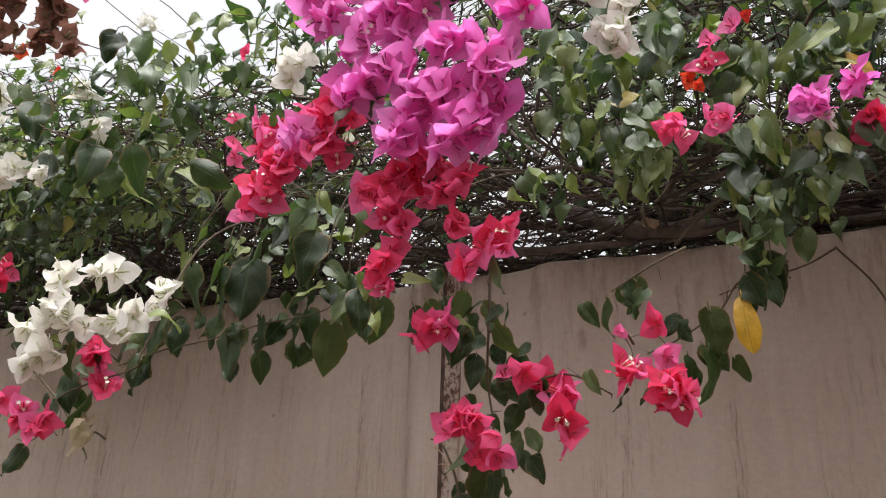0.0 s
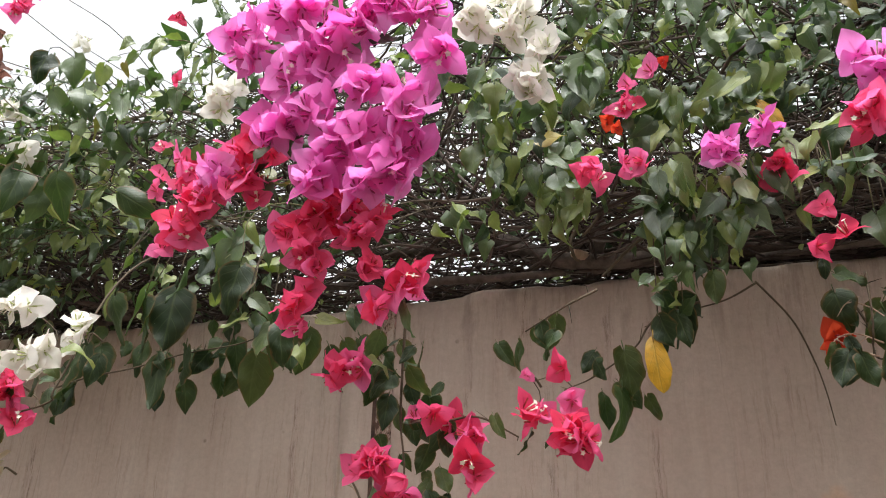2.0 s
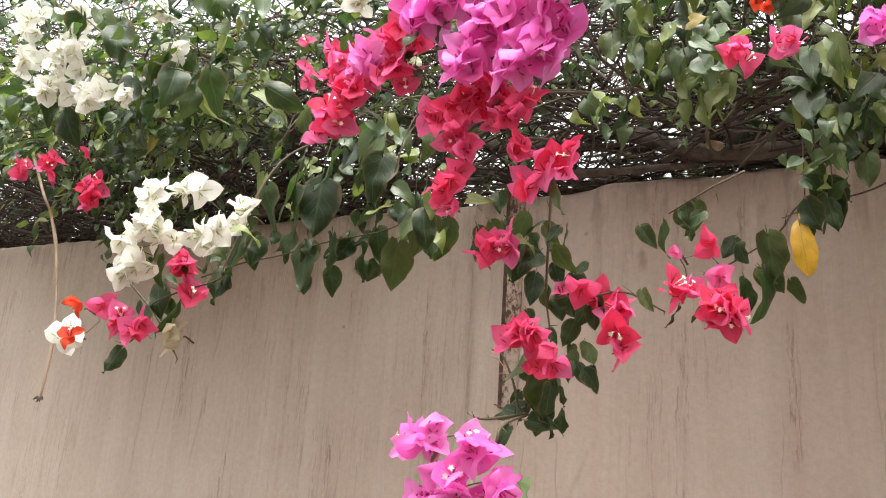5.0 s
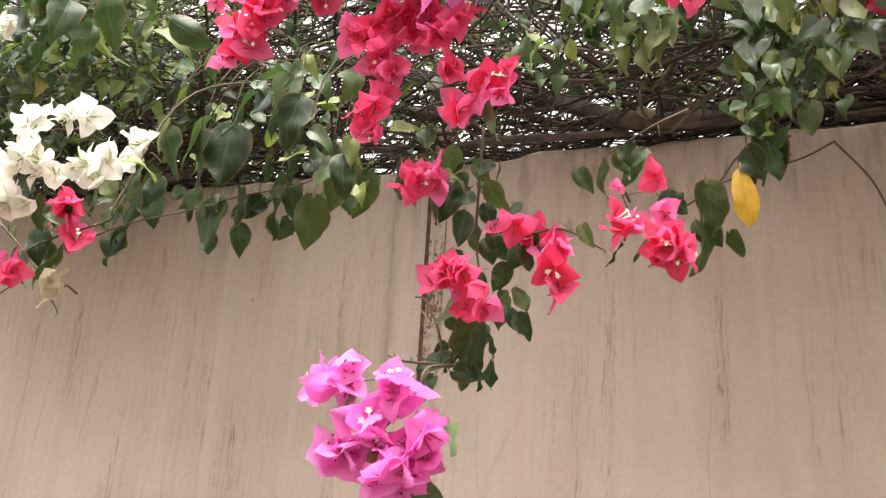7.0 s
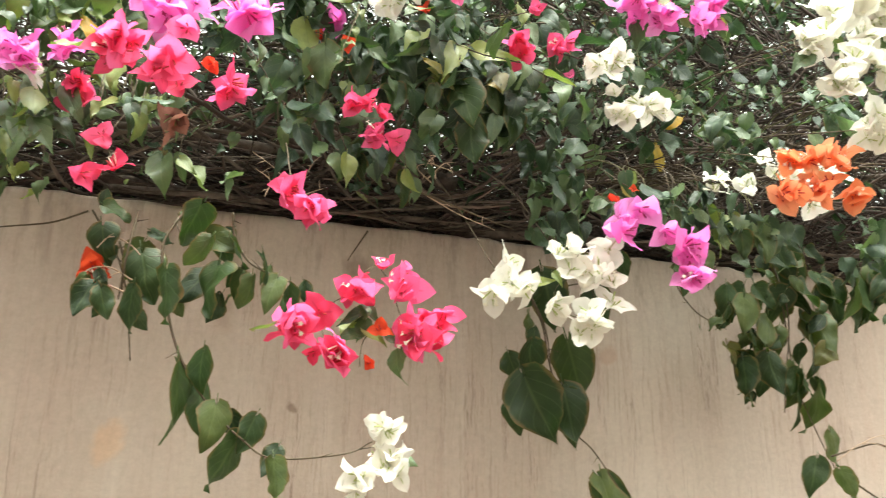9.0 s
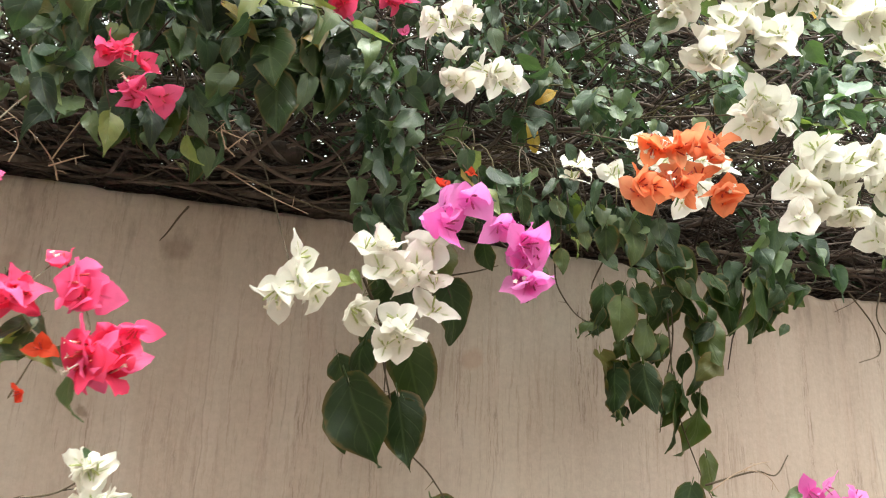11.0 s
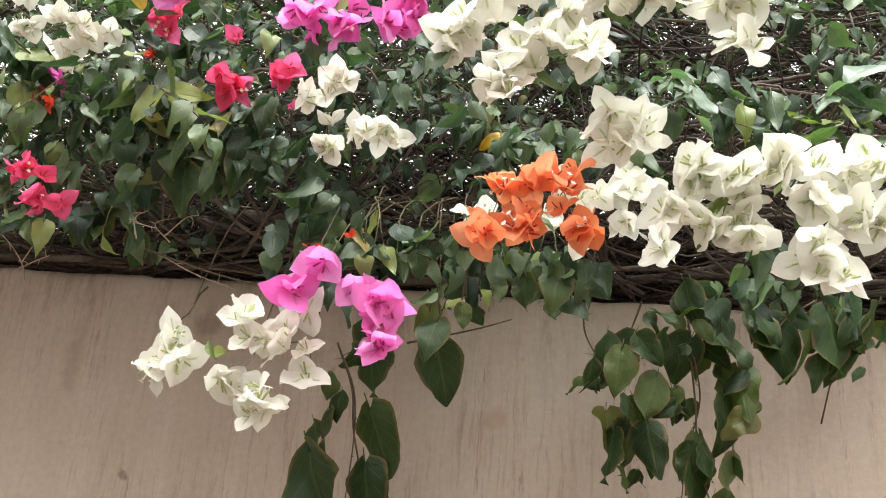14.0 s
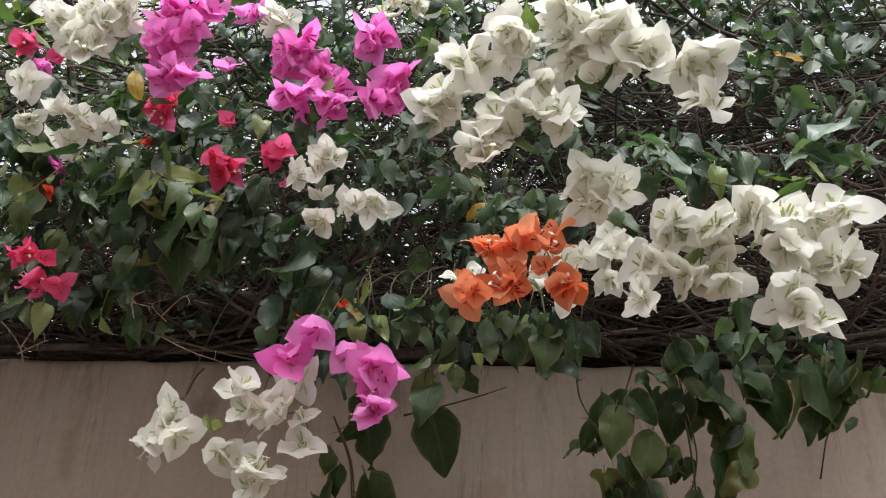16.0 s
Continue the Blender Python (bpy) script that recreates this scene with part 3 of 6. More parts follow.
    d = Vector((rng.choice((-1, 1)) * rng.uniform(0.4, 1), rng.uniform(-0.6, 0.5), rng.gauss(0.05, 0.26))).normalized()
    bend = Vector((rng.gauss(0, 1), rng.gauss(0, 1), rng.gauss(-0.1, 1))) * 0.10
    pts, p = [], Vector((x, y, z))
    steps = rng.randint(7, 12)
    for s in range(steps):
        pts.append(p.copy())
        d = (d + bend + Vector((rng.gauss(0, 0.13), rng.gauss(0, 0.13), rng.gauss(0, 0.13)))).normalized()
        p = p + d * rng.uniform(0.03, 0.06)
        p.z = max(p.z, 2.118 + max(0.0, -p.y) * 0.45)
        p.y = max(p.y, -0.34)
        if p.x < 0.15:
            p.z = min(p.z, hedge_top(p.x, p.y) - 0.14 + 0.03 * (k % 5))
    r = rng.choice((0.0013, 0.0017, 0.0022, 0.0026, 0.0032, 0.0042))
    if r > 0.0024 and y < 0.06 and -0.6 < x < 2.4 and z < 2.5 and single < 240:
        single += 1
        v, f = [], []
        tube(v, f, pts, [r * (1 - 0.6 * i / steps) for i in range(steps)], 5)
        child("stem", mesh_of("stem", v, f, BARK), hedge, Matrix())
    else:
        tube(sv, sf, pts, [r * (1 - 0.6 * i / steps) for i in range(steps)], 3 if r < 0.0024 else 5)
for k in range(5200):
    x, y = rng.uniform(0.55, 4.1), rng.uniform(0.0, 0.62)
    p, pts = Vector((x, y, 2.118 + 0.24 * rng.random() ** 1.3)), []
    d = Vector((rng.choice((-1, 1)), rng.gauss(0, 0.3), rng.gauss(0.02, 0.3))).normalized()
    for s in range(7):
        pts.append(p.copy())
        d = (d + Vector((rng.gauss(0, 0.12), rng.gauss(0, 0.15), rng.gauss(0, 0.16)))).normalized()
        p = p + d * rng.uniform(0.03, 0.06)
        p.z = max(p.z, 2.116)
    r = rng.uniform(0.0012, 0.0032)
    tube(sv, sf, pts, [r * (1 - 0.08 * i) for i in range(7)], 3)
for k in range(900):
    x, y = rng.uniform(1.3, 2.7), rng.uniform(-0.05, 0.55)
    p, pts = Vector((x, y, rng.uniform(2.25, 2.78))), []
    d = Vector((rng.choice((-1, 1)), rng.gauss(0, 0.3), rng.gauss(0.2, 0.5))).normalized()
    for s in range(9):
        pts.append(p.copy())
        d = (d + Vector((rng.gauss(0, 0.12), rng.gauss(0, 0.12), rng.gauss(0, 0.14)))).normalized()
        p = p + d * rng.uniform(0.03, 0.06)
    r = rng.uniform(0.0014, 0.0034)
    tube(sv, sf, pts, [r * (1 - 0.07 * i) for i in range(9)], 4)
child("stem_tangle", mesh_of("stem_tangle", sv, sf, STEMS), hedge, Matrix(), "thin dry brown stems in a dense tangle", "stuff")

for k in range(26):
    x = -2.0 + k * 0.21 + rng.uniform(-0.1, 0.1)
    y = rng.uniform(-0.05, 0.3)
    z = rng.uniform(2.13, 2.26) + (0.03 if y < 0 else 0)
    tilt = rng.gauss(0.08, 0.12)
    side = rng.choice((-1, 1))
    pts = [(x, y, z)]
    for s in range(5):
        q = pts[-1]
        pts.append((q[0] + side * rng.uniform(0.06, 0.13), q[1] + rng.gauss(0, 0.03), max(2.125, q[2] + tilt * 0.12 + rng.gauss(0, 0.015))))
    line = smooth_line(pts, 16)
    v, f = [], []
    r0 = rng.uniform(0.005, 0.015)
    tube(v, f, line, [r0 * (1 - 0.5 * i / 15) * (1 + 0.12 * math.sin(i * 1.9)) for i in range(16)], 7)
    child("branch", mesh_of("branch", v, f, BARK), hedge, Matrix())

# the old trunks that lie along the top of the wall, and the stub of a sawn limb
for r0, r1, pts in (
    (0.017, 0.012, ((0.24, 0.06, 2.235), (0.31, 0.02, 2.195), (0.37, -0.01, 2.155), (0.44, -0.02, 2.132), (0.54, 0.0, 2.134), (0.68, 0.04, 2.150), (0.86, 0.05, 2.141))),
    (0.008, 0.006, ((0.10, 0.01, 2.128), (0.19, -0.025, 2.119), (0.28, -0.03, 2.113), (0.35, -0.025, 2.114), (0.41, 0.0, 2.122))),
    (0.014, 0.010, ((0.47, 0.0, 2.115), (0.468, -0.015, 2.150), (0.478, -0.02, 2.185), (0.47, 0.01, 2.22))),
    (0.006, 0.005, ((0.72, 0.02, 2.125), (0.90, -0.01, 2.122), (1.08, 0.02, 2.132), (1.26, 0.0, 2.126), (1.42, 0.04, 2.14))),
    (0.010, 0.006, ((1.30, 0.03, 2.12), (1.50, 0.0, 2.125), (1.70, 0.03, 2.14), (1.88, 0.01, 2.16), (2.05, 0.02, 2.22))),
    (0.011, 0.008, ((-0.75, 0.02, 2.20), (-0.55, -0.01, 2.17), (-0.36, 0.02, 2.19), (-0.18, 0.03, 2.16), (0.0, 0.04, 2.15))),
    (0.009, 0.005, ((-0.62, 0.03, 2.11), (-0.45, 0.0, 2.13), (-0.28, -0.02, 2.21), (-0.1, 0.0, 2.27), (0.06, 0.03, 2.29))),
):
    line = smooth_line(pts, 24)
    v, f = [], []
    tube(v, f, line, [(r0 + (r1 - r0) * i / 23) * (1 + 0.14 * noise.noise((i * 0.6, r0 * 900, 0))) for i in range(24)], 9)
    child("trunk", mesh_of("trunk", v, f, BARK), hedge, Matrix(), "thick old brown trunk")
v, f = [], []
tube(v, f, [(0.452, -0.02, 2.139), (0.440, -0.045, 2.136), (0.436, -0.052, 2.135)], (0.009, 0.0085, 0.008), 9)
child("sawn_stub", mesh_of("sawn_stub", v, f, STRAW_TAN), hedge, Matrix(), "pale sawn end of a limb")
for pts in (
    ((0.50, -0.10, 2.215), (0.492, -0.12, 2.175), (0.478, -0.13, 2.145), (0.462, -0.12, 2.135)),
    ((0.455, -0.10, 2.165), (0.443, -0.12, 2.13), (0.446, -0.11, 2.105), (0.449, -0.07, 2.112)),
    ((0.585, -0.06, 2.165), (0.545, -0.08, 2.135), (0.51, -0.09, 2.10), (0.487, -0.10, 2.072)),
):
    v, f = [], []
    tube(v, f, smooth_line(pts, 12), [0.0034 - 0.0001 * i for i in range(12)], 6)
    child("limb", mesh_of("limb", v, f, TWIG), hedge, Matrix(), "grey bare limb")

# leafy shoots: a curved twig with leaves down both sides
leaf_rows = []
tv, tf = [], []


def shoot(x, y, z, out, steps, size):
    d = Vector(out).normalized()
    p = Vector((x, y, z))
    pts = []
    for s in range(steps):
        pts.append(p.copy())
        d = (d + Vector((rng.gauss(0, 0.14), rng.gauss(0, 0.14), rng.gauss(-0.10, 0.10)))).normalized()
        p = p + d * rng.uniform(0.022, 0.034)
        if s:
            side = d.cross(Vector((0, 0, 1)))
            side = side.normalized() * (1 if s % 2 else -1) if side.length > 0.1 else Vector((1, 0, 0))
            tip = side * rng.uniform(0.2, 0.9) + d * 0.35 + Vector((rng.gauss(0, 0.25), rng.gauss(-0.25, 0.25), rng.gauss(-0.75, 0.4)))
            up = Vector((rng.gauss(0, 0.6), rng.gauss(-0.6, 0.4), rng.gauss(0.6, 0.5)))
            grow = size * rng.uniform(0.65, 1.15) * (1 - 0.35 * s / steps)
            leaf_rows.append((turned(p + tip.normalized() * 0.008, tip, up, grow), p.copy()))
    tube(tv, tf, pts, [0.0016 * (1 - 0.6 * i / steps) for i in range(steps)], 3)


for k in range(3300):
    x, y = rng.uniform(-2.5, 4.0), rng.uniform(-0.34, 0.45)
    low = 2.24 - 0.1 * (y + 0.3) + 0.05 * noise.noise((x * 2.6, 7.7, 0))
    top = hedge_top(x, y) - 0.08
    if k % 3 == 0:
        if x < 0.85 and k % (3 if x > 0.22 else 2):
            continue
        y = rng.uniform(0.35, 0.85)
        low, top = (2.28 if x < 0.15 else 2.12), hedge_top(x, 0.3) - 0.05
    if top < low:
        continue
    z = rng.uniform(low, top)
    if y < 0.35 and noise.noise((x * 3.2, z * 3.6, y * 2 + 4)) < (-0.16 if x < 1.5 or z > 2.75 else 0.0):
        continue
    shoot(x, y, z, (rng.gauss(0, 0.6), rng.gauss(-0.75, 0.4), rng.gauss(0.15, 0.4)), rng.randint(5, 11), rng.choice((0.026, 0.034, 0.042, 0.05, 0.062)))


for k in range(620):
    x, y = rng.uniform(-2.4, 4.0), rng.uniform(0.45, 1.0)
    if x < 0.85 and k % (4 if x > 0.22 else 2):
        continue
    shoot(x, y, rng.uniform(2.05, 2.62), (rng.gauss(0, 0.7), rng.gauss(0, 0.6), rng.gauss(0.1, 0.4)), rng.randint(6, 10), 0.066)
# top of the hedge; its part out of view is added to block skylight
for k in range(1100):
    x, y = 0.25 + 3.75 * rng.random() ** 0.8, rng.uniform(0.08, 0.75)
    if 1.2 < x < 1.38:
        continue
    shoot(x, y, rng.uniform(2.8, 3.2), (rng.gauss(0, 0.6), rng.gauss(-0.3, 0.5), rng.gauss(0.2, 0.3)), rng.randint(6, 10), 0.06)
# thicker growth: low on the plant with the magenta flowers, and behind the white flowers
for k in range(150):
    shoot(rng.uniform(-0.95, -0.32), rng.uniform(-0.40, 0.05), rng.uniform(2.15, 2.33), (rng.gauss(0, 0.6), rng.gauss(-0.5, 0.4), rng.gauss(0.0, 0.35)), rng.randint(5, 9), rng.uniform(0.034, 0.058))
for k in range(170):
    shoot(rng.uniform(0.9, 1.8), rng.uniform(-0.24, 0.15), rng.uniform(2.24, 2.62), (rng.gauss(0, 0.6), rng.gauss(-0.5, 0.4), rng.gauss(0.0, 0.35)), rng.randint(5, 9), rng.uniform(0.032, 0.055))


def clump(x, y, z, rx, rz, n, young=False):
    """Leaves that overlap like shingles on the face of the hedge."""
    n = round(n * 1.8)
    for i in range(n):
        q, a = math.sqrt((i + 0.5) / n), i * 2.4 + x * 9
        p = Vector((x + rx * q * math.cos(a), y + rng.uniform(-0.02, 0.05), z + rz * q * math.sin(a)))
        tip = Vector((rng.gauss(0, 0.45), rng.gauss(-0.25, 0.25), rng.gauss(-0.8, 0.35)))
        up = Vector((rng.gauss(0, 0.6), rng.gauss(-0.6, 0.4), rng.gauss(0.6, 0.5)))
        size = rng.uniform(0.028, 0.050)
        if z < 2.0:
            size *= 0.7
        m = turned(p - tip.normalized() * size * 0.45, tip, up, size)
        if young:
            child("leaf", rng.choice(YOUNG_LEAVES), hedge, m, "young yellow-green leaf")
        else:
            leaf_rows.append((m, p))
    if z > 2.2:
        tube(tv, tf, smooth_line([(x - rx * 0.7, y + 0.03, z - 0.01), (x, y + 0.05, z + 0.006), (x + rx * 0.4, y + 0.13, z + 0.012), (x + rx * 0.5, y + 0.25, z + 0.03)], 9), [0.0006 + 0.0001 * i for i in range(9)], 4)


clump(-0.554, -0.42, 2.327, 0.060, 0.050, 8)
clump(-0.444, -0.42, 2.250, 0.057, 0.038, 7)
clump(-0.368, -0.42, 2.401, 0.048, 0.039, 7)
clump(-0.320, -0.42, 2.345, 0.057, 0.038, 7)
clump(-0.198, -0.42, 2.308, 0.072, 0.036, 8)
clump(-0.258, -0.42, 2.268, 0.054, 0.036, 7)
clump(-0.367, -0.42, 2.185, 0.037, 0.037, 6)
clump(-0.433, -0.42, 2.114, 0.046, 0.027, 6)
clump(-0.504, -0.42, 2.104, 0.037, 0.028, 5)
clump(-0.255, -0.42, 2.166, 0.026, 0.013, 2, True)
clump(-0.194, -0.42, 2.156, 0.017, 0.013, 1, True)
clump(-0.096, -0.42, 1.989, 0.040, 0.048, 9)
clump(-0.005, -0.42, 2.012, 0.039, 0.047, 8)
clump(0.047, -0.42, 2.030, 0.031, 0.046, 8)
clump(0.107, -0.42, 1.927, 0.029, 0.029, 5)
clump(0.398, -0.42, 2.206, 0.036, 0.051, 9)
clump(0.431, -0.42, 2.108, 0.042, 0.035, 9)
clump(0.482, -0.42, 2.045, 0.040, 0.027, 5, True)
clump(0.491, -0.42, 2.074, 0.040, 0.020, 4)
clump(0.365, -0.42, 2.041, 0.042, 0.028, 6)
clump(0.527, -0.42, 2.226, 0.035, 0.035, 6)
clump(0.603, -0.42, 2.054, 0.038, 0.038, 8)
clump(0.638, -0.42, 1.999, 0.037, 0.031, 9)
clump(0.675, -0.42, 2.020, 0.037, 0.037, 8)
clump(0.603, -0.42, 1.943, 0.037, 0.031, 8)
clump(0.675, -0.42, 2.158, 0.045, 0.032, 8)
clump(0.713, -0.42, 2.180, 0.039, 0.026, 7)
clump(0.600, -0.42, 2.152, 0.040, 0.033, 7)
clump(0.707, -0.42, 2.049, 0.037, 0.025, 6)
clump(0.481, -0.42, 2.146, 0.035, 0.028, 5)
clump(0.505, -0.42, 2.094, 0.027, 0.020, 4)
clump(0.503, -0.36, 2.349, 0.048, 0.040, 7)
clump(0.563, -0.36, 2.269, 0.046, 0.031, 6)
clump(0.611, -0.36, 2.197, 0.037, 0.030, 5)
clump(0.720, -0.36, 2.299, 0.052, 0.037, 8)
clump(0.769, -0.36, 2.243, 0.043, 0.036, 7)
clump(0.823, -0.36, 2.293, 0.036, 0.029, 6)
clump(0.660, -0.36, 2.351, 0.046, 0.015, 5)
clump(0.719, -0.36, 2.219, 0.051, 0.036, 7)
clump(0.876, -0.36, 2.220, 0.028, 0.041, 5)
clump(0.360, -0.36, 2.292, 0.041, 0.041, 6)
clump(0.378, -0.36, 2.212, 0.040, 0.040, 7)
clump(0.468, -0.36, 2.251, 0.032, 0.032, 5)
clump(-0.161, -0.36, 2.468, 0.039, 0.039, 4)
clump(-0.240, -0.36, 2.390, 0.049, 0.039, 5)
clump(0.627, -0.36, 2.033, 0.048, 0.041, 9)
clump(0.447, -0.36, 2.081, 0.041, 0.034, 4, True)
clump(0.421, -0.36, 2.117, 0.035, 0.028, 3)
clump(0.663, -0.36, 2.082, 0.042, 0.028, 4, True)
clump(0.744, -0.36, 2.120, 0.035, 0.021, 3, True)
clump(0.988, -0.36, 2.083, 0.029, 0.043, 7)
clump(0.861, -0.36, 2.012, 0.010, 0.010, 1)
clump(0.903, -0.36, 2.008, 0.010, 0.008, 1)
clump(1.061, -0.36, 2.081, 0.036, 0.036, 6)
clump(1.133, -0.36, 2.185, 0.052, 0.045, 10)
clump(1.209, -0.36, 2.183, 0.052, 0.045, 10)
clump(1.018, -0.36, 2.151, 0.044, 0.037, 8)
clump(1.097, -0.36, 2.234, 0.060, 0.030, 8)
clump(1.237, -0.36, 2.152, 0.045, 0.037, 8)
clump(0.959, -0.36, 2.162, 0.036, 0.029, 6)
clump(0.696, -0.36, 2.198, 0.043, 0.036, 8)
clump(0.597, -0.36, 2.189, 0.043, 0.036, 6)
clump(0.802, -0.36, 2.085, 0.035, 0.021, 5)
clump(0.659, -0.36, 1.984, 0.034, 0.020, 5)
clump(1.346, -0.36, 2.030, 0.043, 0.043, 9)
clump(1.337, -0.36, 2.143, 0.030, 0.045, 6)
clump(1.395, -0.28, 2.234, 0.051, 0.043, 7)
clump(1.354, -0.28, 2.114, 0.041, 0.049, 7)
clump(2.172, -0.28, 2.367, 0.054, 0.065, 7)
clump(1.213, -0.28, 2.210, 0.056, 0.048, 8)
clump(1.353, -0.28, 2.009, 0.032, 0.024, 5)
clump(1.137, -0.28, 2.059, 0.007, 0.007, 1)
clump(1.289, -0.41, 1.904, 0.006, 0.004, 1, True)
clump(1.022, -0.57, 1.793, 0.009, 0.007, 2, True)
clump(1.419, -0.36, 2.036, 0.039, 0.026, 8)
clump(1.471, -0.36, 2.046, 0.033, 0.026, 8)
clump(1.550, -0.36, 2.057, 0.039, 0.020, 7)
clump(1.533, -0.36, 2.015, 0.032, 0.019, 6)
clump(1.622, -0.36, 2.034, 0.039, 0.019, 8)
clump(1.648, -0.36, 2.009, 0.026, 0.026, 3)
clump(1.596, -0.36, 2.046, 0.032, 0.019, 3, True)
clump(1.680, -0.36, 2.024, 0.026, 0.019, 5)
clump(1.180, -0.36, 2.154, 0.042, 0.042, 8)
clump(1.237, -0.36, 2.204, 0.042, 0.042, 8)
clump(1.285, -0.36, 2.167, 0.035, 0.042, 7)
clump(1.100, -0.36, 2.190, 0.043, 0.036, 8)
clump(1.034, -0.36, 2.219, 0.043, 0.036, 7)
clump(0.972, -0.36, 2.224, 0.044, 0.044, 8)
clump(0.948, -0.36, 2.290, 0.037, 0.037, 6)
clump(1.192, -0.36, 2.291, 0.044, 0.029, 7)
clump(1.140, -0.36, 2.248, 0.043, 0.029, 7)
clump(1.128, -0.36, 2.091, 0.027, 0.027, 4)
clump(1.085, -0.36, 2.060, 0.014, 0.014, 2)
clump(1.146, -0.36, 2.041, 0.007, 0.007, 1)
clump(1.465, -0.36, 2.191, 0.028, 0.028, 4)
clump(1.433, -0.36, 2.236, 0.028, 0.028, 5)
clump(1.526, -0.36, 2.217, 0.028, 0.021, 4)
clump(1.610, -0.36, 2.183, 0.041, 0.027, 7)
clump(1.671, -0.36, 2.171, 0.034, 0.020, 4)
clump(1.792, -0.36, 2.260, 0.034, 0.028, 5)
clump(1.845, -0.36, 2.255, 0.041, 0.027, 6)
clump(1.884, -0.36, 2.233, 0.041, 0.027, 6)
clump(1.931, -0.36, 2.243, 0.034, 0.020, 5)
clump(1.994, -0.36, 2.292, 0.034, 0.027, 6)
clump(1.899, -0.36, 2.050, 0.044, 0.032, 9)
clump(1.854, -0.36, 2.008, 0.031, 0.031, 6)
clump(1.939, -0.36, 2.013, 0.037, 0.025, 6)
clump(1.351, -0.36, 2.096, 0.027, 0.027, 4)
clump(1.940, -0.36, 2.429, 0.045, 0.045, 8)
clump(2.016, -0.36, 2.446, 0.060, 0.045, 10)
clump(2.069, -0.36, 2.417, 0.037, 0.059, 8)
clump(1.997, -0.36, 2.329, 0.058, 0.029, 7)
clump(2.021, -0.36, 2.269, 0.042, 0.028, 6)
clump(1.092, -0.36, 2.223, 0.059, 0.037, 8)
clump(0.971, -0.36, 2.249, 0.037, 0.037, 7)
clump(1.188, -0.36, 2.190, 0.050, 0.043, 7)
clump(1.279, -0.36, 2.166, 0.042, 0.042, 6)
clump(1.178, -0.36, 2.292, 0.045, 0.030, 6)
clump(1.352, -0.36, 2.291, 0.052, 0.030, 7)
clump(1.477, -0.36, 2.307, 0.022, 0.022, 3)
clump(1.072, -0.36, 2.474, 0.032, 0.032, 4)
clump(1.363, -0.36, 2.499, 0.032, 0.024, 4)


# large leaves on the face of the hedge: each is centred there, lean tells how far its tip swings from straight down
FACES = {
    "g": (LEAVES, (0.45, -0.7, 0.75), "large grey-green heart-shaped leaf"),
    "p": (YOUNG_LEAVES, (0.45, -0.7, 0.6), "young yellow-green leaf"),
    "o": (HANGING_LEAVES, (0.4, -0.95, 0.15), "large dark green leaf"),
    "b": (SKY_SHEEN_LEAVES, (0.3, -0.45, 0.85), "upturned leaf with pale blue sky sheen in its colour"),
}


def face_leaf(x, y, z, length, lean, look_of):
    meshes, (spread, out, rise), label = FACES[look_of]
    a = radians(lean)
    tip = Vector((math.sin(a), rng.gauss(-0.15, 0.2), -math.cos(a) - 0.15)).normalized()
    up = Vector((rng.gauss(0, spread), out, rise + rng.gauss(0, 0.25)))
    base = Vector((x, y + rng.uniform(-0.015, 0.01), z)) - tip * length * 0.45
    child("leaf", rng.choice(meshes), hedge, turned(base, tip, up, length * 1.1), label)
    root = base - tip * 0.2 * length
    climb = max(0.0, 2.16 - root.z)
    back = min(0.19, -0.05 - root.y) if climb else 0.19
    tube(tv, tf, smooth_line([root, root + Vector((rng.gauss(0, 0.006), 0.1 * back, 0.012 + 0.35 * climb)), root + Vector((rng.gauss(0, 0.015), 0.5 * back, 0.008 + 0.8 * climb)), root + Vector((rng.gauss(0, 0.03), back, climb))], 8), [0.0007 + 0.0001 * i for i in range(8)], 4)


face_leaf(-0.356, -0.45, 2.185, 0.096, 10, "g")
face_leaf(-0.279, -0.45, 2.139, 0.087, 5, "g")
face_leaf(-0.306, -0.45, 2.138, 0.056, 0, "g")
face_leaf(-0.378, -0.45, 2.168, 0.077, 0, "g")
face_leaf(-0.221, -0.45, 2.144, 0.058, -80, "p")
face_leaf(-0.138, -0.45, 2.125, 0.068, 80, "p")
face_leaf(-0.211, -0.45, 2.168, 0.045, 80, "g")
face_leaf(-0.269, -0.45, 2.182, 0.042, -80, "g")
face_leaf(-0.186, -0.45, 2.295, 0.064, 20, "g")
face_leaf(-0.324, -0.45, 2.327, 0.059, 30, "g")
face_leaf(-0.272, -0.45, 2.327, 0.058, 20, "g")
face_leaf(-0.228, -0.45, 2.308, 0.047, 45, "p")
face_leaf(-0.156, -0.45, 2.228, 0.044, 0, "g")
face_leaf(-0.089, -0.45, 2.287, 0.035, 10, "g")
face_leaf(-0.099, -0.45, 2.204, 0.043, -20, "g")
face_leaf(-0.164, -0.45, 2.317, 0.028, 0, "g")
face_leaf(-0.306, -0.45, 2.389, 0.060, 20, "g")
face_leaf(-0.363, -0.45, 2.401, 0.052, -10, "o")
face_leaf(-0.089, -0.45, 2.082, 0.057, -20, "p")
face_leaf(0.323, -0.40, 2.273, 0.047, 0, "o")
face_leaf(0.378, -0.40, 2.257, 0.057, 20, "g")
face_leaf(0.402, -0.40, 2.220, 0.052, 10, "p")
face_leaf(0.379, -0.40, 2.184, 0.059, -15, "o")
face_leaf(0.414, -0.40, 2.186, 0.044, 20, "p")
face_leaf(0.367, -0.40, 2.142, 0.043, 0, "o")
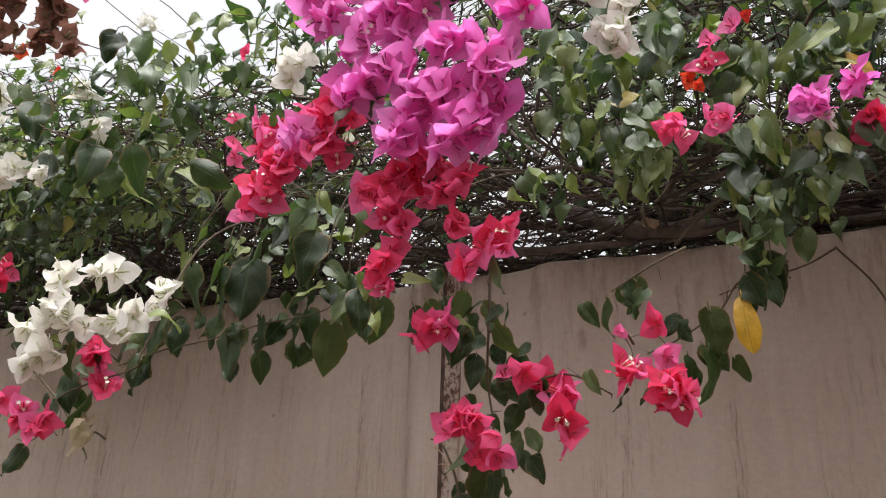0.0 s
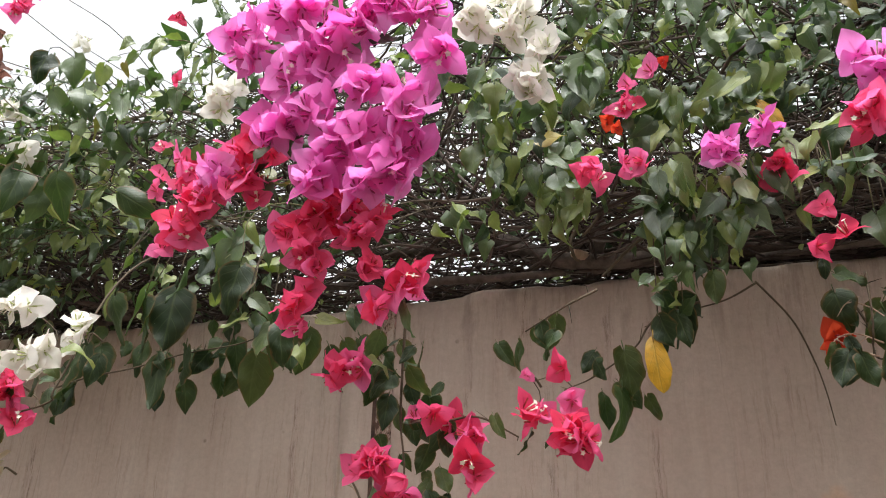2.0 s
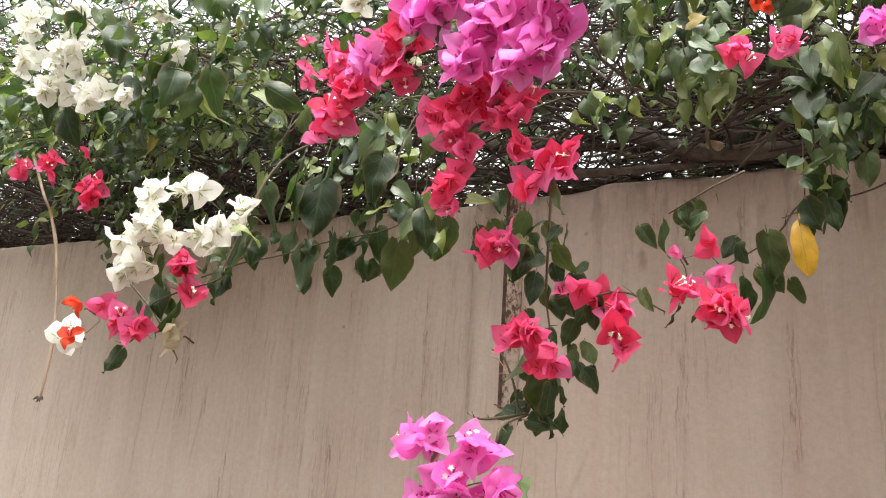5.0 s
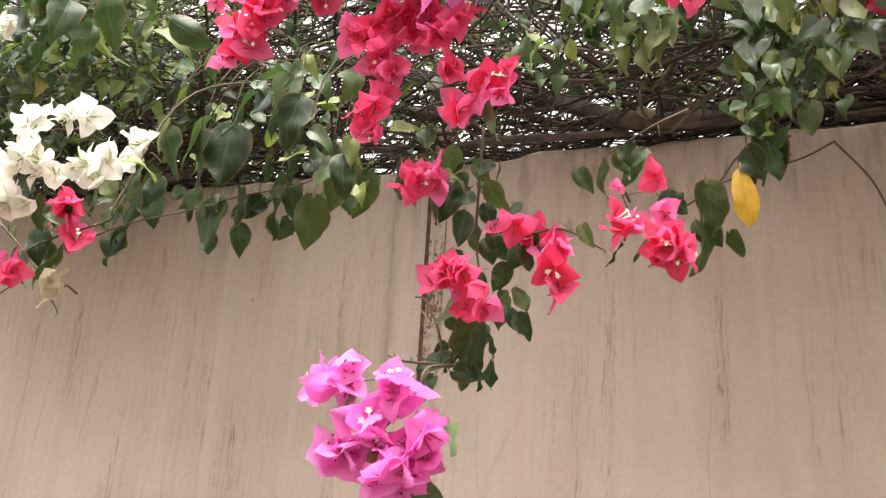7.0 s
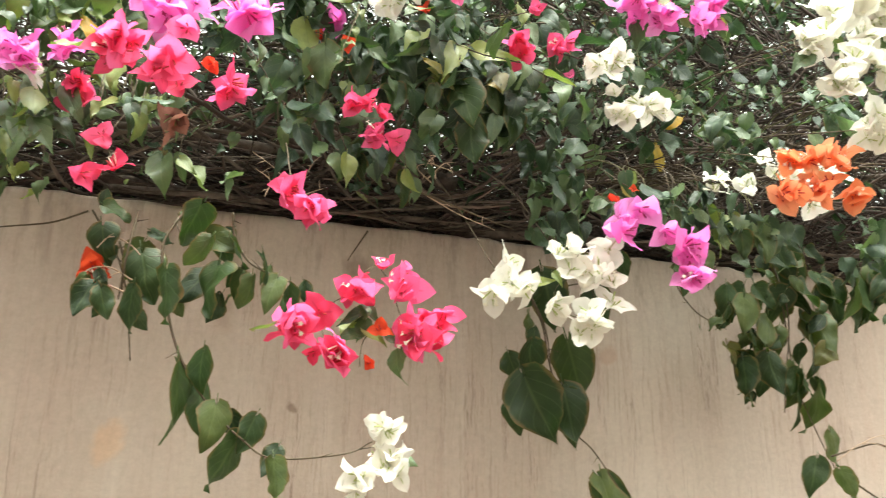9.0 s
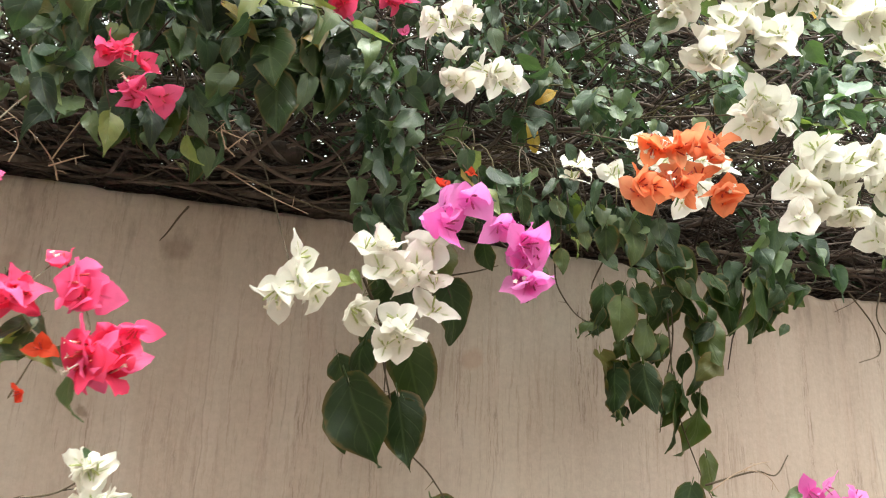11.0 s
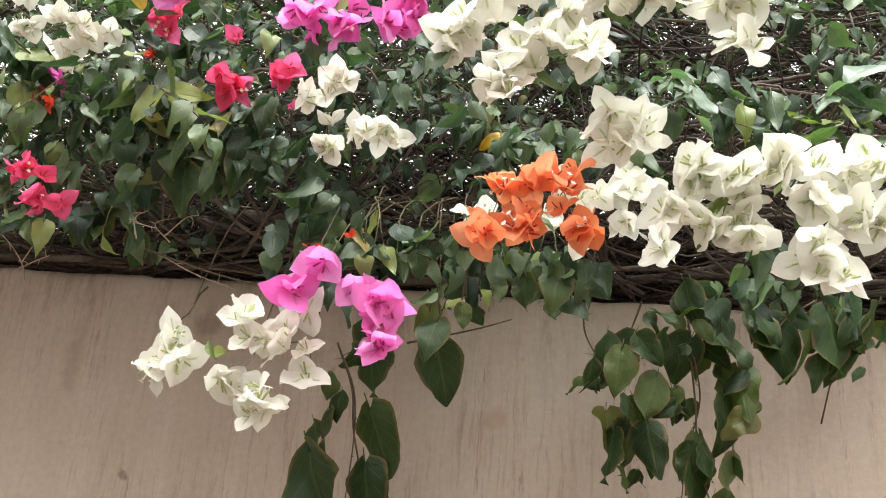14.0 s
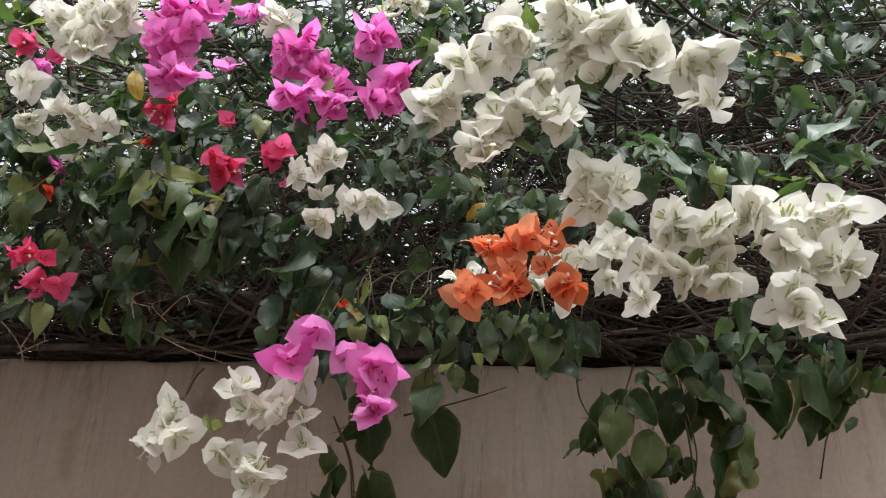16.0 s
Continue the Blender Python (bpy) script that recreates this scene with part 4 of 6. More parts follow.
face_leaf(0.407, -0.40, 2.149, 0.036, 60, "g")
face_leaf(0.391, -0.40, 2.117, 0.043, -30, "p")
face_leaf(0.419, -0.40, 2.092, 0.031, 70, "p")
face_leaf(0.434, -0.40, 2.090, 0.035, 0, "p")
face_leaf(0.515, -0.40, 2.225, 0.080, -10, "g")
face_leaf(0.497, -0.40, 2.255, 0.037, 20, "g")
face_leaf(0.496, -0.40, 2.207, 0.044, -20, "o")
face_leaf(0.535, -0.40, 2.261, 0.033, 60, "g")
face_leaf(0.575, -0.40, 2.230, 0.040, 10, "p")
face_leaf(0.598, -0.40, 2.191, 0.043, 0, "g")
face_leaf(0.628, -0.40, 2.181, 0.032, 10, "g")
face_leaf(0.460, -0.40, 2.115, 0.032, 80, "g")
face_leaf(0.533, -0.40, 2.103, 0.028, 0, "o")
face_leaf(0.600, -0.40, 2.062, 0.040, 0, "g")
face_leaf(0.584, -0.40, 2.088, 0.024, 60, "g")
face_leaf(0.474, -0.40, 2.080, 0.034, 10, "p")
face_leaf(0.460, -0.40, 2.078, 0.034, -10, "p")
face_leaf(0.589, -0.40, 2.060, 0.040, 0, "g")
face_leaf(0.632, -0.40, 2.054, 0.040, 20, "g")
face_leaf(0.636, -0.40, 2.061, 0.047, 70, "p")
face_leaf(0.597, -0.40, 2.017, 0.066, 10, "g")
face_leaf(0.622, -0.40, 2.007, 0.052, 5, "g")
face_leaf(0.647, -0.40, 2.036, 0.036, 20, "g")
face_leaf(0.674, -0.40, 1.993, 0.045, 10, "g")
face_leaf(0.653, -0.40, 1.996, 0.039, -10, "g")
face_leaf(0.684, -0.40, 2.061, 0.033, 0, "g")
face_leaf(0.706, -0.40, 2.028, 0.033, 80, "g")
face_leaf(0.686, -0.40, 2.017, 0.033, -70, "p")
face_leaf(0.765, -0.40, 2.090, 0.037, -30, "g")
face_leaf(0.797, -0.40, 2.103, 0.041, -20, "o")
face_leaf(0.810, -0.40, 2.071, 0.041, 85, "b")
face_leaf(0.761, -0.40, 2.057, 0.027, -70, "g")
face_leaf(0.791, -0.40, 2.042, 0.033, 10, "g")
face_leaf(0.799, -0.40, 2.033, 0.030, 5, "p")
face_leaf(0.833, -0.40, 2.050, 0.034, 70, "g")
face_leaf(0.827, -0.40, 1.991, 0.043, 5, "g")
face_leaf(0.754, -0.40, 2.004, 0.029, 10, "p")
face_leaf(0.751, -0.40, 2.047, 0.023, -10, "p")
face_leaf(0.702, -0.40, 2.175, 0.042, 60, "g")
face_leaf(0.665, -0.40, 2.174, 0.035, 0, "g")
face_leaf(0.033, -0.44, 2.012, 0.074, -5, "g")
face_leaf(-0.026, -0.44, 1.997, 0.071, -10, "g")
face_leaf(0.056, -0.44, 1.977, 0.060, -20, "o")
face_leaf(-0.093, -0.44, 1.964, 0.069, -20, "g")
face_leaf(-0.124, -0.44, 1.948, 0.062, 0, "o")
face_leaf(-0.143, -0.44, 1.977, 0.046, -20, "g")
face_leaf(-0.118, -0.44, 2.026, 0.039, -40, "p")
face_leaf(-0.047, -0.44, 1.950, 0.079, 0, "o")
face_leaf(-0.074, -0.44, 1.937, 0.066, 0, "o")
face_leaf(0.139, -0.44, 2.011, 0.040, 0, "o")
face_leaf(0.103, -0.44, 1.945, 0.043, 60, "g")
face_leaf(0.061, -0.44, 1.929, 0.035, -70, "g")
face_leaf(0.144, -0.44, 1.924, 0.034, 10, "g")
face_leaf(0.110, -0.44, 1.905, 0.051, 5, "o")
face_leaf(0.136, -0.44, 1.896, 0.053, 5, "o")
face_leaf(0.617, -0.38, 1.903, 0.039, 5, "o")
face_leaf(0.594, -0.38, 1.892, 0.036, 20, "o")
face_leaf(0.599, -0.38, 1.951, 0.033, 0, "o")
face_leaf(0.651, -0.38, 1.941, 0.033, 0, "o")
face_leaf(0.957, -0.37, 2.299, 0.055, -40, "g")
face_leaf(0.996, -0.37, 2.263, 0.054, 70, "g")
face_leaf(0.980, -0.37, 2.210, 0.053, 15, "g")
face_leaf(1.046, -0.37, 2.209, 0.044, 70, "g")
face_leaf(1.117, -0.37, 2.232, 0.043, -60, "g")
face_leaf(1.171, -0.37, 2.191, 0.035, -80, "g")
face_leaf(1.157, -0.37, 2.175, 0.038, 0, "g")
face_leaf(1.189, -0.37, 2.227, 0.042, 0, "g")
face_leaf(1.115, -0.37, 2.173, 0.032, 0, "g")
face_leaf(1.208, -0.37, 2.220, 0.035, -5, "p")
face_leaf(1.201, -0.37, 2.185, 0.034, 5, "o")
face_leaf(1.095, -0.37, 2.149, 0.042, 0, "o")
face_leaf(1.051, -0.37, 2.186, 0.051, -10, "o")
face_leaf(1.186, -0.37, 2.150, 0.068, 0, "o")
face_leaf(1.239, -0.37, 2.168, 0.054, 10, "o")
face_leaf(1.264, -0.37, 2.139, 0.059, 0, "o")
face_leaf(1.001, -0.37, 2.172, 0.059, 0, "o")
face_leaf(1.140, -0.37, 2.103, 0.041, -30, "g")
face_leaf(1.201, -0.37, 2.107, 0.060, 0, "o")
face_leaf(1.147, -0.37, 2.152, 0.035, 0, "o")
face_leaf(1.288, -0.37, 2.208, 0.047, 0, "o")
face_leaf(1.280, -0.37, 2.308, 0.035, 10, "g")
face_leaf(1.748, -0.40, 2.257, 0.026, -80, "b")
face_leaf(1.777, -0.40, 2.262, 0.036, 80, "b")
face_leaf(1.805, -0.40, 2.237, 0.043, 30, "b")
face_leaf(1.767, -0.40, 2.221, 0.039, -60, "b")
face_leaf(1.804, -0.40, 2.208, 0.045, 60, "b")
face_leaf(1.767, -0.40, 2.203, 0.038, 0, "o")
face_leaf(1.866, -0.40, 2.193, 0.029, 80, "b")
face_leaf(1.904, -0.40, 2.167, 0.039, 75, "b")
face_leaf(1.950, -0.40, 2.166, 0.040, 80, "b")
face_leaf(1.951, -0.40, 2.251, 0.038, -60, "b")
face_leaf(1.978, -0.40, 2.274, 0.056, -70, "b")
face_leaf(1.933, -0.40, 2.228, 0.030, -60, "b")
face_leaf(1.965, -0.40, 2.233, 0.027, 60, "b")
face_leaf(1.989, -0.40, 2.235, 0.035, 80, "b")
face_leaf(1.847, -0.40, 2.207, 0.042, 0, "p")
face_leaf(1.880, -0.40, 2.219, 0.046, 5, "g")
face_leaf(1.878, -0.40, 2.244, 0.030, 60, "b")
face_leaf(1.722, -0.40, 2.155, 0.037, 20, "o")
face_leaf(1.741, -0.40, 2.149, 0.037, 30, "g")
face_leaf(1.954, -0.40, 2.211, 0.030, 20, "p")
face_leaf(1.418, -0.37, 2.037, 0.034, -80, "b")
face_leaf(1.433, -0.37, 2.015, 0.030, 10, "g")
face_leaf(1.457, -0.37, 2.030, 0.036, 30, "g")
face_leaf(1.471, -0.37, 2.020, 0.036, 20, "g")
face_leaf(1.490, -0.37, 2.021, 0.030, 10, "o")
face_leaf(1.507, -0.37, 2.039, 0.030, -10, "g")
face_leaf(1.487, -0.37, 2.058, 0.033, -70, "b")
face_leaf(1.526, -0.37, 2.054, 0.030, -40, "g")
face_leaf(1.540, -0.37, 2.031, 0.030, 0, "g")
face_leaf(1.578, -0.37, 2.026, 0.033, -10, "b")
face_leaf(1.603, -0.37, 2.038, 0.024, 5, "p")
face_leaf(1.610, -0.37, 2.005, 0.036, 0, "o")
face_leaf(1.582, -0.37, 2.004, 0.027, 0, "o")
face_leaf(1.644, -0.37, 2.007, 0.048, -5, "o")
face_leaf(1.675, -0.37, 2.022, 0.030, 10, "g")
face_leaf(1.690, -0.37, 2.010, 0.030, 30, "o")
face_leaf(1.640, -0.37, 2.040, 0.030, 60, "g")
face_leaf(1.570, -0.37, 1.993, 0.024, 50, "g")
face_leaf(1.496, -0.37, 1.989, 0.033, -70, "g")
face_leaf(1.530, -0.37, 1.988, 0.027, -80, "g")
face_leaf(1.544, -0.37, 1.969, 0.026, 10, "o")
face_leaf(1.511, -0.37, 1.948, 0.047, -15, "o")
face_leaf(1.434, -0.37, 2.069, 0.037, 0, "g")
face_leaf(1.658, -0.37, 2.054, 0.024, -60, "b")
face_leaf(0.778, -0.36, 2.092, 0.031, -80, "b")
face_leaf(0.743, -0.36, 2.110, 0.031, 70, "g")
face_leaf(0.798, -0.36, 2.075, 0.030, 45, "p")
face_leaf(0.983, -0.36, 2.088, 0.048, 10, "p")
face_leaf(0.994, -0.36, 2.141, 0.039, 0, "o")
face_leaf(0.958, -0.36, 2.062, 0.031, 0, "g")
face_leaf(1.100, -0.36, 2.185, 0.033, 70, "g")
face_leaf(1.095, -0.36, 2.159, 0.029, 30, "g")
face_leaf(1.023, -0.36, 2.040, 0.031, 0, "g")
face_leaf(1.041, -0.36, 2.038, 0.041, 5, "g")
face_leaf(1.117, -0.36, 2.032, 0.031, 5, "g")
face_leaf(0.843, -0.36, 2.014, 0.033, 0, "g")
face_leaf(1.035, -0.36, 2.141, 0.032, 0, "p")
face_leaf(1.012, -0.36, 2.110, 0.028, 0, "g")
face_leaf(1.184, -0.36, 2.164, 0.037, -20, "o")
face_leaf(1.146, -0.36, 2.185, 0.030, -20, "g")
child("twig_growth", mesh_of("twig_growth", tv, tf, TWIG), hedge, Matrix(), "young green-brown twigs", "stuff")

near, rest = [], []
for m, p in leaf_rows:
    (near if p.y < -0.32 and -0.4 < p.x < 2.2 and p.z < 2.5 and len(near) < 240 else rest).append(m)
for m in near:
    child("leaf", rng.choice(LEAVES), hedge, m)


def foliage(poses, mat, label):
    """Many leaves in one mesh."""
    mv, mf, mu, count = [], [], [], 0
    for m in poses:
        p = m.translation
        shapes = FAR_SHAPES if p.y > -0.08 or p.z > 2.8 or not -0.9 < p.x < 2.7 else LEAF_SHAPES
        v, f, u = shapes[rng.randrange(len(shapes))]
        a = np.array(m)
        mv.append(v @ a[:3, :3].T + a[:3, 3])
        mf.append(np.array(f) + count)
        mu.append(np.array(u))
        count += len(v)
    child("foliage", mesh_of("foliage", np.concatenate(mv).tolist(), np.concatenate(mf).tolist(), mat, uvs=np.concatenate(mu)), hedge, Matrix(), label, "stuff")


# leaves right of about x 0.8 get a darker, bluer green than those left
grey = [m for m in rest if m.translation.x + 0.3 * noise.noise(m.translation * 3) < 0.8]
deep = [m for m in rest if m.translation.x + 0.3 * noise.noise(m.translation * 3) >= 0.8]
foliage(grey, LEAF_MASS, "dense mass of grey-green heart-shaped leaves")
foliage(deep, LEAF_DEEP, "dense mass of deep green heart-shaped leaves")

# ---- flower clusters and hanging branches ----
TONES = {"M": "magenta", "R": "crimson pink", "V": "vermilion red", "O": "bright orange", "W": "creamy white", "P": "faded cream", "D": "withered brown"}
GROWN = {"M": 0.96, "R": 0.76, "V": 0.72, "O": 0.82, "W": 0.88, "P": 0.8, "D": 0.6}
MANY = {"M": 1.2, "R": 1.75, "V": 1.2, "O": 1.3, "W": 1.15, "P": 1.2, "D": 1.5}
frng = random.Random(21)


def cluster(tone, depth, grown, *blobs):
    """Flowers heaped over rounded clumps: each clump is x, z, half width, half height and how many flowers."""
    blobs = [(*b[:4], round(b[4] * MANY[tone] / grown ** 1.6) if b[4] > 1 else 1) for b in blobs]
    total = sum(b[4] for b in blobs)
    x, z = blobs[0][0], blobs[0][1]
    kind = "dense hanging cluster of" if total > 25 else "cluster of" if total > 5 else "small sprig of" if total > 1 else "single"
    word = "bougainvillea bracts with cream florets" if total > 1 else "bougainvillea flower of papery bracts"
    thing = tagged(new("flower_cluster" if total > 1 else "flower_sprig"), f"{kind} {TONES[tone]} {word}", "flower", f"{TONES[tone]} flowers")
    thing.location = (x, depth, z)
    back = Vector((frng.uniform(-0.06, 0.06), -0.04 - depth, 0.13 + max(0.0, 2.1 - z) if z < 2.4 else -0.06)) if z > 1.9 else Vector((0.006, 0.026, -0.004))
    v, f = [], []
    line = smooth_line([(0, 0.012, 0), back * 0.5 + Vector((0, 0, 0.03 if z > 1.9 else 0.004)), back], 8)
    tube(v, f, line, [0.0007 + 0.0001 * i for i in range(8)], 5)
    for i in range(1, len(blobs)):
        bx, bz = blobs[i][:2]
        ox, oz = min((b[:2] for b in blobs[:i]), key=lambda b: (b[0] - bx) ** 2 + (b[1] - bz) ** 2)
        tube(v, f, smooth_line([(bx - x, 0.012, bz - z), ((bx + ox) / 2 - x, 0.035, (bz + oz) / 2 - z + 0.008), (ox - x, 0.02, oz - z)], 6), [0.0006] * 6, 4)
    child("stalk", mesh_of("stalk", v, f, TWIG), thing, Matrix(), "thin brownish green flower stalk")
    for bx, bz, rx, rz, n in blobs:
        size = grown * GROWN[tone] * (1.0 if n > 1 else max(0.5, min(1.0, rx / 0.010)))
        turn = frng.uniform(0, 6.3)
        for i in range(n):
            q = math.sqrt((i + 0.4) / n) if n > 1 else 0.0
            a = turn + i * 2.4
            u, w = q * math.cos(a), q * math.sin(a)
            deep = -0.8 * min(rx, rz) * math.sqrt(max(0.0, 1 - q * q)) + frng.uniform(-0.010, 0.012)
            face = Vector((u * 0.9 + frng.gauss(0, 0.6), -0.7 + frng.gauss(0, 0.3), w * 0.8 + 0.05 + frng.gauss(0, 0.6))).normalized()
            inner = 0.002 * size
            place = Vector((bx - x + u * max(rx * 0.45, rx - inner), deep, bz - z + w * max(rz * 0.45, rz - inner))) - face * 0.010
            m = Matrix.Translation(place) @ face.to_track_quat("Z", "Y").to_matrix().to_4x4() @ Matrix.Rotation(frng.uniform(0, 6.3), 4, "Z") @ Matrix.Scale(size * frng.uniform(0.82, 1.12), 4)
            ob = child("flower", frng.choice(FLOWERS[tone]), thing, m)
            if frng.random() < 0.24 and size > 0.5:
                child("floret", FLORETS, ob, Matrix(), "tiny cream star-shaped floret")
        for i in range(n // 5):
            a = frng.uniform(0, 6.3)
            place = Vector((bx - x + rx * 0.95 * math.cos(a), frng.uniform(-0.004, 0.03), bz - z + rz * 0.95 * math.sin(a)))
            tip = Vector((math.cos(a) + frng.gauss(0, 0.4), frng.gauss(-0.3, 0.3), math.sin(a) * 0.6 - 0.5))
            child("leaf", frng.choice(LEAVES), thing, turned(place, tip, (frng.gauss(0, 0.4), -0.6, 0.6), frng.uniform(0.020, 0.042)), "small green leaf")
    return thing


def hanging_branch(*pts):
    """A bare trailing twig; its leaves are added with hang()."""
    thing = tagged(new("hanging_branch"), "trailing bougainvillea twig with dark green leaves over the wall", "branch", "trailing twigs")
    thing.location = pts[0]
    line = smooth_line([Vector(p) - Vector(pts[0]) for p in pts], 8 * len(pts))
    v, f = [], []
    n = len(line)
    tube(v, f, line, [0.0016 - 0.0009 * i / n for i in range(n)], 6)
    for i in range(3, n, 7):
        tip = line[i] + Vector((frng.gauss(0, 0.008), -0.006, frng.gauss(0, 0.008)))
        tube(v, f, [line[i], tip], (0.0008, 0.0002), 3)
    child("stem", mesh_of("stem", v, f, TWIG), thing, Matrix(), "brown thorny stem")
    return thing


def bare_twig(*pts):
    thing = tagged(new("bare_twig"), "bare thin brown twig sticking out over the plastered wall", "twig", "bare twigs")
    thing.location = pts[0]
    line = smooth_line([Vector(p) - Vector(pts[0]) for p in pts], 6 * len(pts))
    v, f = [], []
    tube(v, f, line, [0.0017 - 0.0009 * i / len(line) for i in range(len(line))], 6)
    child("stem", mesh_of("stem", v, f, TWIG), thing, Matrix())
    return thing


def thorny_twig(*pts):
    thing = tagged(new("thorny_twig"), "dead pale tan twig with forked thorns", "twig", "thorny twigs")
    thing.location = pts[0]
    line = smooth_line([Vector(p) - Vector(pts[0]) for p in pts], 6 * len(pts))
    v, f = [], []
    n = len(line)
    tube(v, f, line, [0.0010 - 0.0006 * i / n for i in range(n)], 5)
    child("stem", mesh_of("stem", v, f, STRAW_TAN), thing, Matrix())
    for i in range(4, n, 5):
        v, f = [], []
        way = Vector((frng.gauss(0, 1), frng.gauss(-0.3, 0.4), frng.gauss(0, 1))).normalized() * frng.uniform(0.008, 0.016)
        tube(v, f, [line[i], line[i] + way * 0.6 + Vector((0, 0, 0.001)), line[i] + way], (0.0006, 0.0005, 0.0001), 4)
        child("thorn", mesh_of("thorn", v, f, STRAW_TAN), thing, Matrix())
    return thing


def hang(branch, x, y, z, length, lean):
    """A leaf of that length, centred there; lean is how far its tip swings from straight down."""
    a = radians(lean)
    tip = Vector((math.sin(a), frng.gauss(-0.05, 0.22), -math.cos(a)))
    up = Vector((frng.gauss(0, 0.8), -0.9, frng.gauss(0.4, 0.5)))
    place = Vector((x, y, z)) - tip.normalized() * length * 0.45 - branch.location
    return child("leaf", frng.choice(HANGING_LEAVES), branch, turned(place, tip, up, length * 1.1))


def yellow_leaf(x, y, z, size, lean, label, facing=(0.1, -0.95, 0.25)):
    thing = tagged(new("yellow_leaf"), label, "leaf")
    thing.location = (x, y, z)
    a = radians(lean)
    tip = Vector((math.sin(a), -0.1, -math.cos(a)))
    child("leaf_blade", YELLOW_LEAF, thing, turned(-tip * size * 0.5, tip, facing, size))


cluster("M", -0.66, 0.98, (0.193, 2.171, 0.032, 0.036, 8), (0.252, 2.201, 0.042, 0.027, 8), (0.341, 2.196, 0.034, 0.016, 6), (0.284, 2.139, 0.037, 0.032, 8), (0.382, 2.059, 0.026, 0.033, 7), (0.342, 2.088, 0.024, 0.024, 4), (0.280, 2.071, 0.029, 0.027, 6), (0.327, 2.035, 0.030, 0.024, 6), (0.372, 2.015, 0.022, 0.018, 5), (0.241, 2.057, 0.022, 0.017, 4), (0.392, 2.182, 0.022, 0.016, 4), (0.407, 2.124, 0.015, 0.020, 3), (0.303, 2.013, 0.030, 0.015, 5), (0.355, 1.995, 0.020, 0.015, 3), (0.244, 2.118, 0.025, 0.025, 4), (0.315, 2.170, 0.025, 0.022, 4), (0.337, 1.981, 0.023, 0.018, 3), (0.289, 1.989, 0.020, 0.018, 3), (0.371, 1.987, 0.017, 0.016, 2))
cluster("R", -0.62, 0.88, (0.104, 2.042, 0.026, 0.024, 4), (0.154, 2.049, 0.028, 0.025, 4), (0.057, 2.030, 0.008, 0.008, 1), (0.075, 2.041, 0.007, 0.007, 1), (0.095, 1.976, 0.021, 0.021, 4))
cluster("R", -0.64, 0.92, (0.192, 2.018, 0.022, 0.022, 4), (0.141, 2.003, 0.027, 0.023, 5), (0.121, 1.972, 0.022, 0.019, 3), (0.198, 2.059, 0.020, 0.021, 3))
cluster("M", -0.65, 0.85, (0.159, 2.025, 0.024, 0.015, 3), (0.222, 2.073, 0.020, 0.018, 3))
cluster("R", -0.62, 0.88, (0.251, 2.076, 0.007, 0.009, 1))
cluster("R", -0.64, 0.88, (0.252, 1.953, 0.015, 0.016, 2), (0.311, 1.974, 0.020, 0.013, 3), (0.281, 1.910, 0.013, 0.011, 2), (0.285, 1.961, 0.023, 0.021, 4), (0.339, 1.947, 0.024, 0.022, 4))
cluster("R", -0.64, 0.88, (0.269, 1.927, 0.015, 0.017, 2), (0.265, 1.867, 0.020, 0.026, 3), (0.307, 1.926, 0.006, 0.009, 1), (0.345, 1.905, 0.011, 0.013, 2), (0.381, 1.885, 0.021, 0.023, 3), (0.351, 1.859, 0.014, 0.012, 2))
cluster("R", -0.6, 0.88, (0.307, 1.819, 0.017, 0.015, 3), (0.283, 1.801, 0.009, 0.009, 1))
cluster("R", -0.58, 0.88, (0.364, 1.778, 0.008, 0.008, 1), (0.395, 1.766, 0.016, 0.010, 2), (0.422, 1.752, 0.015, 0.011, 2), (0.426, 1.717, 0.012, 0.015, 2))
cluster("R", -0.6, 0.88, (0.337, 1.725, 0.023, 0.016, 4), (0.361, 1.698, 0.016, 0.013, 2))
cluster("R", -0.58, 0.88, (0.480, 1.803, 0.005, 0.009, 1), (0.510, 1.803, 0.010, 0.008, 1), (0.486, 1.769, 0.015, 0.012, 2), (0.518, 1.778, 0.009, 0.007, 1), (0.525, 1.747, 0.020, 0.017, 4))
cluster("W", -0.66, 0.88, (-0.126, 1.894, 0.022, 0.019, 3), (-0.055, 1.886, 0.024, 0.019, 3), (-0.109, 1.843, 0.034, 0.024, 5), (-0.024, 1.832, 0.025, 0.020, 4), (-0.155, 1.829, 0.016, 0.014, 2), (-0.135, 1.803, 0.034, 0.020, 4))
cluster("W", -0.6, 0.88, (-0.030, 1.877, 0.019, 0.025, 3))
cluster("P", -0.6, 0.88, (-0.115, 1.729, 0.016, 0.025, 2))
cluster("R", -0.6, 0.88, (-0.116, 1.820, 0.021, 0.018, 3), (-0.103, 1.782, 0.019, 0.013, 2))
cluster("R", -0.64, 0.88, (-0.200, 1.759, 0.011, 0.014, 1), (-0.170, 1.744, 0.014, 0.012, 2), (-0.132, 1.732, 0.014, 0.014, 2))
cluster("V", -0.64, 0.88, (-0.249, 1.760, 0.013, 0.007, 1), (-0.238, 1.730, 0.009, 0.009, 1))
cluster("W", -0.62, 0.88, (-0.284, 1.732, 0.018, 0.013, 2))
# a bunch of brown curled leaves, built here from withered bracts
cluster("D", -0.5, 1.0, (0.837, 1.995, 0.015, 0.007, 2))
